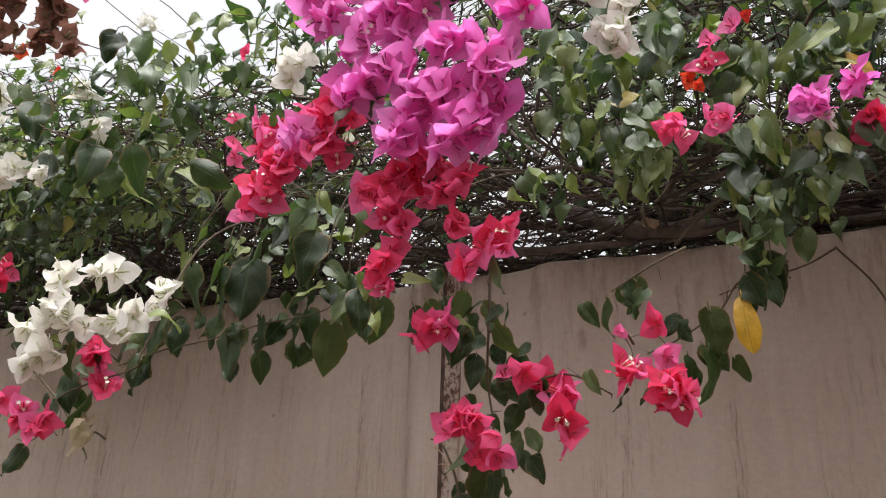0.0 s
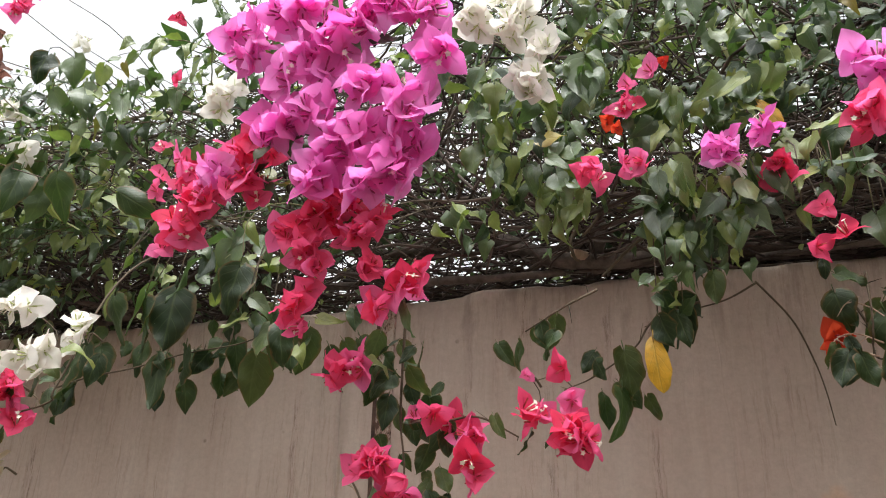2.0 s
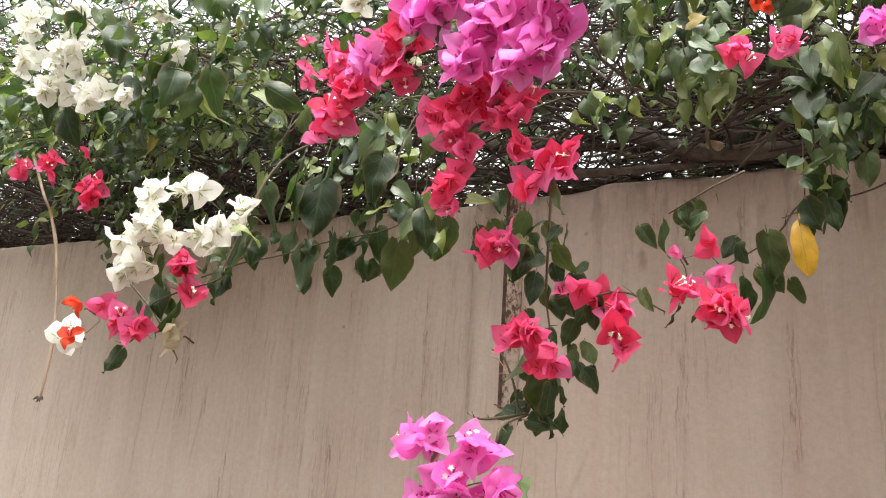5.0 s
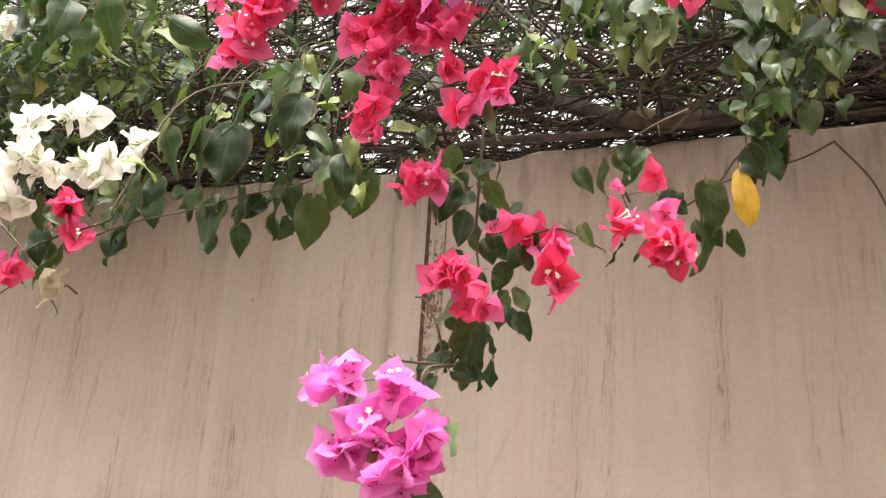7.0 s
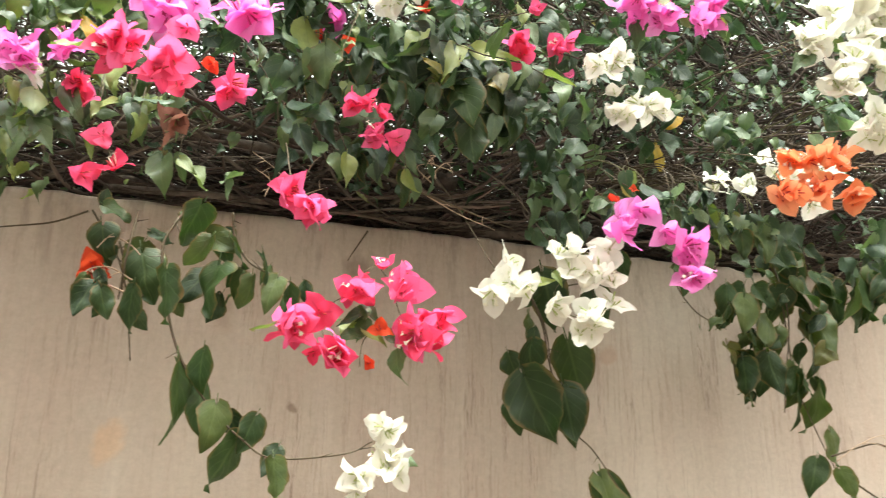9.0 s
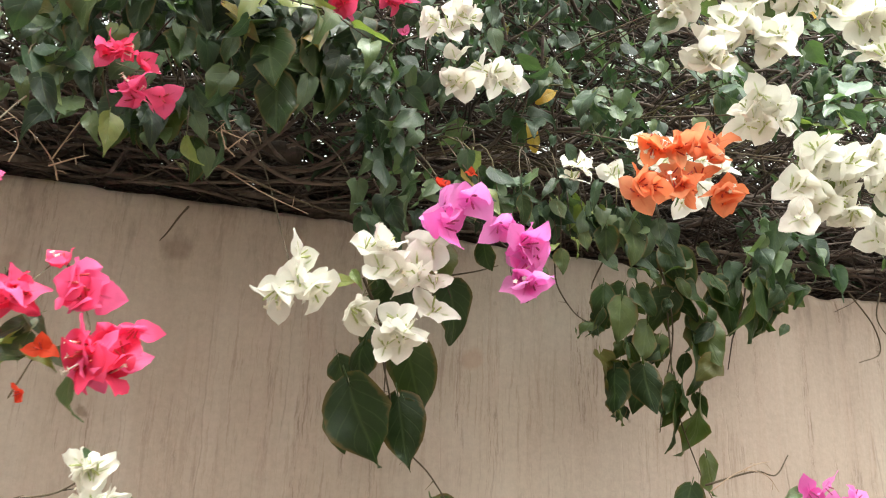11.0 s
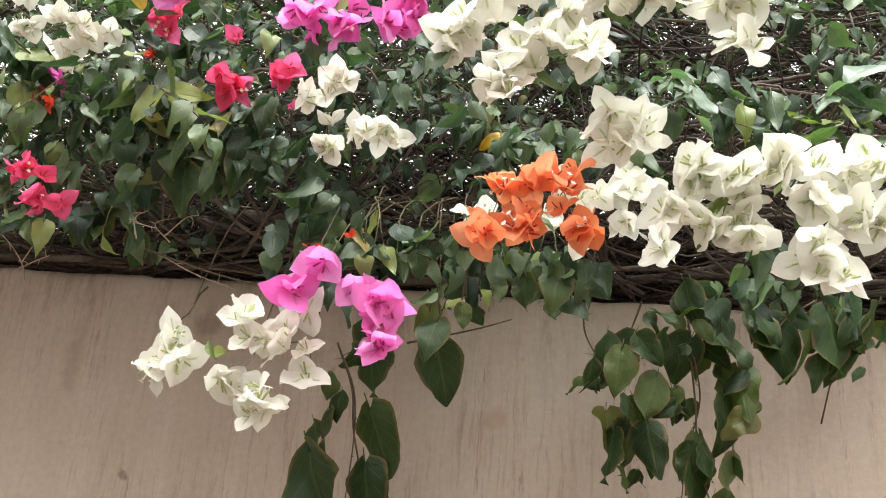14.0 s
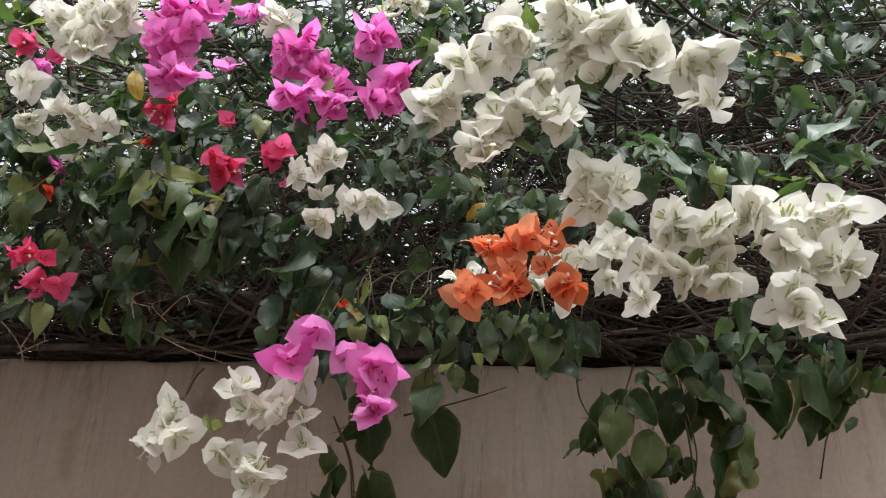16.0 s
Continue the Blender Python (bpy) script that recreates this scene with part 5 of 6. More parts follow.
cluster("D", -0.62, 1.25, (-0.387, 2.345, 0.030, 0.032, 6), (-0.376, 2.292, 0.022, 0.026, 4), (-0.297, 2.331, 0.033, 0.026, 6), (-0.293, 2.286, 0.027, 0.030, 6), (-0.249, 2.260, 0.016, 0.024, 3))
cluster("R", -0.5, 0.88, (-0.617, 2.041, 0.025, 0.014, 2), (-0.540, 2.031, 0.025, 0.025, 3))
cluster("R", -0.5, 0.88, (-0.460, 2.045, 0.015, 0.013, 1), (-0.437, 1.983, 0.022, 0.027, 4))
cluster("W", -0.56, 0.88, (-0.461, 2.192, 0.046, 0.037, 8), (-0.485, 2.136, 0.040, 0.029, 6), (-0.396, 2.115, 0.030, 0.025, 4), (-0.330, 2.097, 0.022, 0.017, 2), (-0.564, 2.269, 0.038, 0.035, 5), (-0.556, 2.193, 0.032, 0.032, 4))
cluster("W", -0.46, 0.88, (-0.592, 2.348, 0.021, 0.023, 2), (-0.659, 2.382, 0.019, 0.011, 1))
cluster("W", -0.46, 0.88, (-0.394, 2.307, 0.025, 0.021, 3))
cluster("W", -0.46, 0.88, (-0.341, 2.222, 0.019, 0.017, 2))
cluster("W", -0.4, 0.88, (-0.825, 2.260, 0.018, 0.011, 1))
cluster("W", -0.4, 0.88, (-0.345, 2.474, 0.025, 0.018, 2))
cluster("W", -0.5, 0.88, (0.046, 2.227, 0.029, 0.031, 4))
cluster("W", -0.6, 0.88, (0.432, 2.203, 0.018, 0.023, 4), (0.479, 2.184, 0.024, 0.026, 5), (0.492, 2.114, 0.019, 0.025, 5), (0.504, 2.148, 0.016, 0.017, 3), (0.464, 2.221, 0.018, 0.009, 2))
cluster("V", -0.5, 0.88, (-0.502, 2.380, 0.011, 0.008, 1), (-0.412, 2.322, 0.009, 0.007, 1))
cluster("R", -0.45, 0.88, (-0.099, 2.327, 0.007, 0.007, 1))
cluster("R", -0.5, 0.88, (-0.039, 2.169, 0.011, 0.011, 1))
cluster("R", -0.5, 0.88, (-0.030, 2.123, 0.011, 0.011, 1))
cluster("R", -0.45, 0.88, (0.575, 2.166, 0.016, 0.016, 2))
cluster("V", -0.45, 0.88, (0.548, 2.141, 0.007, 0.007, 1), (0.565, 2.122, 0.006, 0.008, 1))
cluster("R", -0.45, 0.88, (0.601, 2.201, 0.011, 0.009, 1))
cluster("V", -0.45, 0.88, (0.623, 2.209, 0.004, 0.004, 1))
cluster("R", -0.47, 0.88, (0.532, 2.066, 0.014, 0.011, 2))
cluster("R", -0.47, 0.88, (0.580, 2.064, 0.012, 0.011, 2))
cluster("M", -0.44, 0.88, (0.677, 2.085, 0.023, 0.019, 4), (0.717, 2.101, 0.015, 0.013, 2))
cluster("W", -0.42, 0.88, (0.694, 2.076, 0.011, 0.009, 1))
cluster("R", -0.42, 0.88, (0.734, 2.063, 0.016, 0.016, 3))
cluster("R", -0.45, 0.95, (0.769, 1.999, 0.010, 0.011, 1), (0.781, 1.974, 0.010, 0.009, 1), (0.762, 1.953, 0.009, 0.010, 1))
cluster("R", -0.56, 0.95, (0.958, 1.920, 0.011, 0.010, 2), (0.975, 1.902, 0.010, 0.008, 2))
cluster("M", -0.54, 1.0, (0.816, 2.101, 0.017, 0.021, 4), (0.848, 2.114, 0.014, 0.012, 2), (0.899, 2.112, 0.022, 0.017, 4))
cluster("R", -0.62, 0.95, (0.792, 2.003, 0.019, 0.015, 4), (0.845, 2.034, 0.011, 0.011, 1), (0.833, 1.989, 0.019, 0.011, 3))
cluster("V", -0.6, 0.95, (0.869, 2.014, 0.007, 0.007, 1))
cluster("R", -0.56, 0.95, (0.893, 2.013, 0.012, 0.012, 2))
cluster("V", -0.4, 0.95, (1.024, 2.193, 0.006, 0.006, 1))
sprig = cluster("R", -0.58, 0.95, (1.041, 1.855, 0.008, 0.008, 1), (1.018, 1.823, 0.013, 0.009, 2), (1.058, 1.831, 0.012, 0.010, 2), (1.073, 1.784, 0.018, 0.017, 4), (0.988, 1.795, 0.010, 0.010, 1), (0.962, 1.785, 0.014, 0.012, 3), (1.002, 1.762, 0.011, 0.009, 2), (0.979, 1.760, 0.004, 0.008, 1), (1.091, 1.795, 0.010, 0.012, 2))
for k, (x, z, length, lean) in enumerate(((1.019, 1.800, 0.028, -60), (1.034, 1.804, 0.026, 40), (1.027, 1.788, 0.026, -20), (1.040, 1.786, 0.028, 70), (1.017, 1.784, 0.024, -100), (1.054, 1.782, 0.022, 60), (1.029, 1.809, 0.022, 150), (0.998, 1.793, 0.020, -70))):
    tip = Vector((math.sin(radians(lean)), -0.25 + 0.1 * (k % 3), -math.cos(radians(lean))))
    child("leaf", LEAVES[k], sprig, turned(Vector((x, -0.565, z)) - tip * length * 0.4 - sprig.location, tip, (0.3 - 0.2 * (k % 4), -0.8, 0.5), length), "small grey-green leaf")
cluster("V", -0.58, 0.95, (1.038, 1.790, 0.006, 0.008, 1), (1.026, 1.754, 0.004, 0.003, 1))
cluster("V", -0.37, 0.95, (0.770, 1.876, 0.010, 0.006, 2))
cluster("W", -0.45, 0.78, (1.074, 1.712, 0.016, 0.013, 3), (1.084, 1.683, 0.019, 0.015, 4), (1.051, 1.659, 0.014, 0.014, 3))
cluster("W", -0.4, 1.02, (1.236, 1.902, 0.014, 0.013, 2), (1.244, 1.922, 0.014, 0.013, 2), (1.220, 1.890, 0.014, 0.013, 2), (1.253, 1.890, 0.013, 0.012, 2))
cluster("W", -0.4, 1.02, (1.328, 1.924, 0.017, 0.015, 3), (1.317, 1.948, 0.014, 0.013, 2), (1.352, 1.924, 0.016, 0.014, 2), (1.374, 1.952, 0.010, 0.009, 1), (1.378, 1.921, 0.010, 0.009, 1), (1.384, 1.892, 0.010, 0.009, 1), (1.303, 1.877, 0.013, 0.012, 2), (1.342, 1.865, 0.017, 0.015, 3), (1.329, 1.846, 0.008, 0.007, 1))
cluster("M", -0.44, 1.0, (1.393, 1.993, 0.015, 0.012, 2), (1.371, 1.965, 0.019, 0.009, 2), (1.440, 1.974, 0.016, 0.011, 2), (1.466, 1.949, 0.016, 0.014, 3), (1.463, 1.917, 0.013, 0.013, 3))
cluster("O", -0.52, 0.95, (1.580, 2.067, 0.012, 0.013, 2), (1.609, 2.066, 0.013, 0.014, 2), (1.639, 2.067, 0.010, 0.014, 2), (1.564, 2.014, 0.016, 0.014, 3), (1.603, 2.022, 0.018, 0.016, 4), (1.656, 2.021, 0.014, 0.014, 3), (1.630, 2.044, 0.009, 0.010, 1))
cluster("W", -0.55, 0.95, (1.667, 2.107, 0.016, 0.020, 3), (1.703, 2.113, 0.017, 0.020, 3), (1.686, 2.093, 0.014, 0.011, 2))
cluster("W", -0.55, 1.0, (1.756, 2.070, 0.022, 0.019, 5), (1.735, 2.030, 0.019, 0.014, 3), (1.717, 1.995, 0.014, 0.011, 2), (1.763, 2.020, 0.017, 0.012, 3), (1.795, 2.019, 0.020, 0.019, 4), (1.789, 2.060, 0.019, 0.019, 4))
cluster("W", -0.55, 1.0, (1.823, 2.072, 0.020, 0.018, 4), (1.861, 2.080, 0.016, 0.013, 3), (1.861, 2.045, 0.021, 0.017, 4), (1.896, 2.076, 0.021, 0.018, 4), (1.902, 2.029, 0.020, 0.018, 4), (1.853, 1.994, 0.017, 0.016, 4), (1.873, 1.975, 0.012, 0.011, 2))
cluster("W", -0.40, 0.9, (1.678, 2.104, 0.016, 0.018, 2), (1.716, 2.116, 0.018, 0.020, 3), (1.741, 2.108, 0.014, 0.016, 2), (1.715, 2.076, 0.015, 0.014, 2))
cluster("W", -0.40, 0.85, (1.549, 2.080, 0.022, 0.014, 2), (1.598, 2.080, 0.022, 0.014, 1), (1.638, 2.116, 0.030, 0.019, 2))
cluster("W", -0.44, 0.9, (1.640, 2.098, 0.015, 0.012, 1), (1.630, 2.058, 0.015, 0.013, 1), (1.655, 2.034, 0.018, 0.013, 1))
cluster("W", -0.62, 1.0, (1.531, 2.161, 0.018, 0.024, 5), (1.559, 2.200, 0.024, 0.024, 5), (1.602, 2.233, 0.024, 0.031, 6), (1.584, 2.139, 0.020, 0.016, 4), (1.644, 2.147, 0.019, 0.016, 4), (1.571, 2.113, 0.015, 0.011, 3), (1.613, 2.160, 0.012, 0.019, 2))
cluster("W", -0.62, 1.0, (1.690, 2.246, 0.026, 0.024, 6), (1.731, 2.221, 0.024, 0.020, 5), (1.774, 2.207, 0.021, 0.027, 6), (1.778, 2.162, 0.019, 0.013, 3), (1.655, 2.271, 0.017, 0.017, 3))
cluster("W", -0.60, 0.95, (1.661, 2.236, 0.022, 0.019, 4), (1.690, 2.220, 0.022, 0.019, 4), (1.631, 2.197, 0.020, 0.017, 3), (1.712, 2.243, 0.022, 0.019, 4), (1.653, 2.269, 0.022, 0.019, 4))
cluster("W", -0.43, 0.86, (1.384, 2.214, 0.022, 0.018, 3), (1.353, 2.198, 0.016, 0.012, 2), (1.382, 2.177, 0.016, 0.009, 1), (1.417, 2.155, 0.019, 0.013, 2), (1.446, 2.157, 0.015, 0.011, 2), (1.381, 2.131, 0.014, 0.015, 2))
cluster("M", -0.52, 0.86, (1.360, 2.304, 0.027, 0.022, 6), (1.368, 2.238, 0.029, 0.015, 4), (1.402, 2.230, 0.014, 0.016, 3), (1.389, 2.276, 0.019, 0.016, 3), (1.421, 2.257, 0.010, 0.010, 1), (1.449, 2.315, 0.018, 0.022, 3), (1.480, 2.256, 0.014, 0.019, 3), (1.458, 2.236, 0.016, 0.010, 2))
cluster("M", -0.52, 0.86, (1.208, 2.365, 0.029, 0.023, 6), (1.207, 2.315, 0.022, 0.021, 4), (1.224, 2.275, 0.026, 0.018, 5), (1.240, 2.335, 0.016, 0.020, 2), (1.248, 2.373, 0.020, 0.013, 2))
cluster("M", -0.47, 0.86, (1.259, 2.334, 0.010, 0.010, 1), (1.279, 2.413, 0.017, 0.011, 2))
cluster("R", -0.45, 0.95, (0.984, 2.385, 0.015, 0.012, 2), (1.023, 2.367, 0.009, 0.009, 1))
cluster("W", -0.46, 0.86, (1.071, 2.264, 0.019, 0.014, 2), (1.013, 2.427, 0.019, 0.015, 2), (1.109, 2.402, 0.019, 0.022, 3))
cluster("R", -0.41, 0.95, (1.163, 2.304, 0.024, 0.018, 3), (1.255, 2.224, 0.016, 0.020, 3))
cluster("R", -0.41, 0.95, (1.319, 2.238, 0.015, 0.012, 2), (1.326, 2.203, 0.005, 0.005, 1))
cluster("R", -0.45, 0.95, (1.263, 2.265, 0.010, 0.010, 1), (1.164, 2.364, 0.013, 0.010, 1))
cluster("V", -0.38, 0.95, (1.130, 2.283, 0.009, 0.007, 1))
cluster("V", -0.36, 0.95, (1.004, 2.226, 0.009, 0.006, 1))
cluster("M", -0.36, 0.86, (1.012, 2.244, 0.010, 0.007, 1))
cluster("W", -0.52, 0.86, (1.124, 2.354, 0.036, 0.029, 8), (1.109, 2.314, 0.026, 0.020, 5), (1.080, 2.351, 0.023, 0.019, 3), (1.148, 2.371, 0.023, 0.017, 3))
cluster("W", -0.45, 0.86, (0.998, 2.318, 0.018, 0.017, 3), (1.011, 2.267, 0.015, 0.012, 2), (1.103, 2.258, 0.021, 0.015, 3), (1.070, 2.230, 0.020, 0.011, 2))
cluster("W", -0.48, 0.86, (1.317, 2.390, 0.026, 0.015, 3))
cluster("W", -0.5, 0.86, (1.460, 2.386, 0.030, 0.016, 3), (1.494, 2.390, 0.016, 0.011, 2))
cluster("R", -0.42, 0.95, (1.041, 2.096, 0.018, 0.012, 2), (1.072, 2.089, 0.010, 0.010, 1), (1.060, 2.062, 0.013, 0.012, 2), (1.091, 2.057, 0.010, 0.006, 1))
cluster("V", -0.41, 0.95, (1.381, 2.028, 0.009, 0.008, 1))
cluster("V", -0.41, 0.95, (1.414, 2.049, 0.005, 0.006, 1))
cluster("R", -0.4, 0.95, (0.941, 2.431, 0.016, 0.012, 2))
cluster("M", -0.42, 0.86, (0.993, 2.364, 0.010, 0.010, 1))
cluster("M", -0.3, 1.0, (1.979, 1.715, 0.044, 0.030, 5), (1.880, 1.633, 0.032, 0.015, 3))
cluster("M", -0.7, 0.78, (0.290, 1.619, 0.020, 0.014, 4), (0.341, 1.611, 0.012, 0.016, 3), (0.321, 1.580, 0.014, 0.014, 4), (0.294, 1.569, 0.016, 0.017, 4), (0.359, 1.575, 0.019, 0.015, 5), (0.341, 1.555, 0.020, 0.018, 5))
cluster("R", -0.55, 0.88, (-0.328, 2.437, 0.018, 0.018, 2))
cluster("R", -0.5, 0.88, (-0.068, 2.407, 0.009, 0.007, 1))
cluster("R", -0.35, 0.88, (-0.516, 2.682, 0.034, 0.011, 2))
sprig = hanging_branch((-0.341, -0.335, 1.879), (-0.260, -0.338, 1.897), (-0.181, -0.332, 1.909), (-0.086, -0.337, 1.924), (0.013, -0.339, 1.934), (0.063, -0.332, 1.963))
hang(sprig, -0.259, -0.328, 1.966, 0.029, -39)
hang(sprig, -0.325, -0.304, 1.971, 0.040, 37)
hang(sprig, -0.248, -0.328, 1.926, 0.055, 23)
hang(sprig, -0.203, -0.303, 1.937, 0.035, -37)
hang(sprig, -0.202, -0.330, 1.940, 0.024, -3)
hang(sprig, -0.247, -0.308, 1.925, 0.031, -24)
hang(sprig, -0.183, -0.324, 1.930, 0.049, -17)
hang(sprig, -0.129, -0.335, 1.906, 0.046, -8)
hang(sprig, -0.194, -0.311, 1.923, 0.031, -54)
hang(sprig, -0.132, -0.335, 1.888, 0.072, 4)
hang(sprig, -0.106, -0.300, 1.926, 0.029, -8)
hang(sprig, -0.129, -0.343, 1.915, 0.031, 30)
hang(sprig, -0.119, -0.306, 1.919, 0.026, -53)
hang(sprig, -0.078, -0.351, 1.902, 0.057, -12)
hang(sprig, -0.076, -0.316, 1.916, 0.036, -41)
hang(sprig, -0.039, -0.303, 1.884, 0.042, 55)
hang(sprig, -0.103, -0.302, 1.927, 0.043, -11)
hang(sprig, -0.035, -0.322, 1.891, 0.061, 15)
hang(sprig, -0.051, -0.333, 1.960, 0.024, -14)
hang(sprig, 0.007, -0.359, 1.946, 0.022, -40)
hang(sprig, -0.007, -0.329, 1.917, 0.051, 7)
hang(sprig, -0.019, -0.312, 1.882, 0.034, -40)
hang(sprig, -0.039, -0.319, 1.929, 0.031, -55)
hang(sprig, -0.002, -0.300, 1.921, 0.030, 4)
hang(sprig, 0.023, -0.329, 1.885, 0.066, -8)
hang(sprig, 0.050, -0.335, 1.974, 0.031, -9)
hang(sprig, 0.036, -0.310, 1.934, 0.044, -56)
hang(sprig, 0.074, -0.350, 1.936, 0.073, -5)
hang(sprig, 0.064, -0.317, 1.925, 0.028, 39)
hang(sprig, 0.085, -0.336, 1.912, 0.044, 18)
hang(sprig, 0.101, -0.330, 1.926, 0.026, -35)
hang(sprig, 0.096, -0.325, 1.922, 0.059, -14)
hang(sprig, 0.012, -0.312, 1.968, 0.033, 38)
hang(sprig, 0.028, -0.319, 1.967, 0.026, 51)
hang(sprig, 0.046, -0.322, 1.955, 0.051, 22)
hang(sprig, -0.280, -0.357, 1.868, 0.041, -45)
hang(sprig, -0.279, -0.356, 1.868, 0.026, 16)
hang(sprig, -0.292, -0.337, 1.863, 0.055, -24)
hang(sprig, -0.143, -0.305, 1.918, 0.018, 45)
hang(sprig, -0.143, -0.313, 1.865, 0.032, 6)
hang(sprig, -0.086, -0.325, 1.865, 0.042, 14)
hang(sprig, -0.324, -0.314, 1.919, 0.036, 3)
hang(sprig, -0.369, -0.324, 1.983, 0.036, 44)
hang(sprig, -0.279, -0.336, 1.924, 0.061, -17)
sprig = hanging_branch((0.346, -0.557, 1.885), (0.343, -0.553, 1.826), (0.340, -0.545, 1.774), (0.348, -0.550, 1.719), (0.339, -0.560, 1.676), (0.319, -0.543, 1.650))
hang(sprig, 0.268, -0.524, 1.845, 0.027, -24)
hang(sprig, 0.267, -0.574, 1.822, 0.023, 15)
hang(sprig, 0.288, -0.554, 1.842, 0.037, 33)
hang(sprig, 0.281, -0.577, 1.825, 0.041, 18)
hang(sprig, 0.294, -0.532, 1.820, 0.036, -30)
hang(sprig, 0.320, -0.571, 1.845, 0.031, -19)
hang(sprig, 0.304, -0.537, 1.813, 0.022, -23)
hang(sprig, 0.315, -0.558, 1.814, 0.043, 21)
hang(sprig, 0.319, -0.565, 1.817, 0.028, -17)
hang(sprig, 0.336, -0.542, 1.776, 0.026, 13)
hang(sprig, 0.333, -0.567, 1.781, 0.032, -1)
hang(sprig, 0.365, -0.523, 1.790, 0.028, 10)
hang(sprig, 0.347, -0.534, 1.803, 0.023, 19)
hang(sprig, 0.330, -0.571, 1.807, 0.029, -39)
hang(sprig, 0.362, -0.544, 1.771, 0.034, 23)
hang(sprig, 0.339, -0.538, 1.847, 0.026, 39)
hang(sprig, 0.328, -0.560, 1.847, 0.024, -57)
hang(sprig, 0.320, -0.530, 1.834, 0.032, 37)
hang(sprig, 0.356, -0.542, 1.833, 0.038, -7)
hang(sprig, 0.371, -0.521, 1.768, 0.025, 42)
hang(sprig, 0.352, -0.539, 1.766, 0.026, 14)
hang(sprig, 0.387, -0.524, 1.779, 0.021, 12)
hang(sprig, 0.381, -0.544, 1.757, 0.031, -19)
hang(sprig, 0.378, -0.527, 1.766, 0.023, 36)
hang(sprig, 0.383, -0.531, 1.767, 0.016, -11)
hang(sprig, 0.363, -0.548, 1.777, 0.021, 14)
hang(sprig, 0.397, -0.565, 1.748, 0.025, 11)
hang(sprig, 0.338, -0.521, 1.837, 0.028, 38)
hang(sprig, 0.357, -0.575, 1.833, 0.020, -33)
hang(sprig, 0.374, -0.533, 1.806, 0.018, -31)
hang(sprig, 0.363, -0.568, 1.807, 0.032, 25)
hang(sprig, 0.353, -0.529, 1.648, 0.024, -21)
hang(sprig, 0.354, -0.559, 1.646, 0.027, 25)
hang(sprig, 0.318, -0.538, 1.693, 0.015, 44)
hang(sprig, 0.325, -0.538, 1.674, 0.021, 19)
hang(sprig, 0.358, -0.537, 1.674, 0.019, 23)
hang(sprig, 0.347, -0.551, 1.679, 0.025, -19)
hang(sprig, 0.304, -0.530, 1.670, 0.018, -30)
hang(sprig, 0.329, -0.545, 1.671, 0.031, 3)
hang(sprig, 0.328, -0.523, 1.645, 0.020, -10)
hang(sprig, 0.344, -0.563, 1.643, 0.030, 80)
hang(sprig, 0.312, -0.579, 1.628, 0.025, -26)
hang(sprig, 0.319, -0.574, 1.653, 0.020, 70)
hang(sprig, 0.386, -0.535, 1.694, 0.021, -2)
hang(sprig, 0.383, -0.530, 1.718, 0.026, 25)
hang(sprig, 0.394, -0.557, 1.687, 0.024, 40)
hang(sprig, 0.383, -0.557, 1.694, 0.028, 40)
hang(sprig, 0.369, -0.527, 1.753, 0.022, 9)
hang(sprig, 0.331, -0.565, 1.745, 0.023, 19)
hang(sprig, 0.346, -0.542, 1.734, 0.017, 40)
hang(sprig, 0.366, -0.544, 1.736, 0.026, -22)
hang(sprig, 0.296, -0.544, 1.857, 0.024, 58)
hang(sprig, 0.277, -0.537, 1.888, 0.024, 5)
hang(sprig, 0.301, -0.556, 1.847, 0.033, 22)
sprig = hanging_branch((0.363, -0.575, 1.767), (0.395, -0.576, 1.765), (0.431, -0.579, 1.768), (0.466, -0.564, 1.751))
hang(sprig, 0.454, -0.595, 1.757, 0.022, 23)
hang(sprig, 0.410, -0.580, 1.754, 0.022, 27)
hang(sprig, 0.476, -0.575, 1.744, 0.021, -28)
sprig = hanging_branch((0.535, -0.498, 1.911), (0.502, -0.510, 1.891), (0.457, -0.495, 1.872))
hang(sprig, 0.468, -0.472, 1.872, 0.023, 28)
hang(sprig, 0.487, -0.518, 1.852, 0.028, -26)
hang(sprig, 0.428, -0.471, 1.857, 0.028, 33)
hang(sprig, 0.454, -0.518, 1.839, 0.034, -6)
hang(sprig, 0.477, -0.502, 1.869, 0.023, 11)
sprig = hanging_branch((0.633, -0.361, 1.934), (0.580, -0.367, 1.913), (0.556, -0.370, 1.881), (0.507, -0.352, 1.855), (0.469, -0.351, 1.840))
hang(sprig, 0.463, -0.374, 1.907, 0.039, -13)
hang(sprig, 0.548, -0.377, 1.853, 0.052, 7)
hang(sprig, 0.543, -0.345, 1.835, 0.037, 37)
hang(sprig, 0.543, -0.385, 1.805, 0.057, 7)
hang(sprig, 0.537, -0.348, 1.837, 0.023, 39)
hang(sprig, 0.520, -0.363, 1.813, 0.037, 14)
hang(sprig, 0.499, -0.341, 1.877, 0.028, -30)
hang(sprig, 0.517, -0.380, 1.855, 0.031, 22)
hang(sprig, 0.620, -0.339, 1.940, 0.036, 37)
hang(sprig, 0.601, -0.387, 1.916, 0.046, 19)
hang(sprig, 0.623, -0.335, 1.930, 0.024, -26)
hang(sprig, 0.613, -0.389, 1.897, 0.039, 19)
hang(sprig, 0.607, -0.343, 1.904, 0.033, -30)
hang(sprig, 0.588, -0.381, 1.892, 0.037, -10)
hang(sprig, 0.571, -0.363, 1.814, 0.027, 26)
sprig = hanging_branch((0.808, -0.370, 1.950), (0.804, -0.389, 1.894), (0.800, -0.372, 1.846))
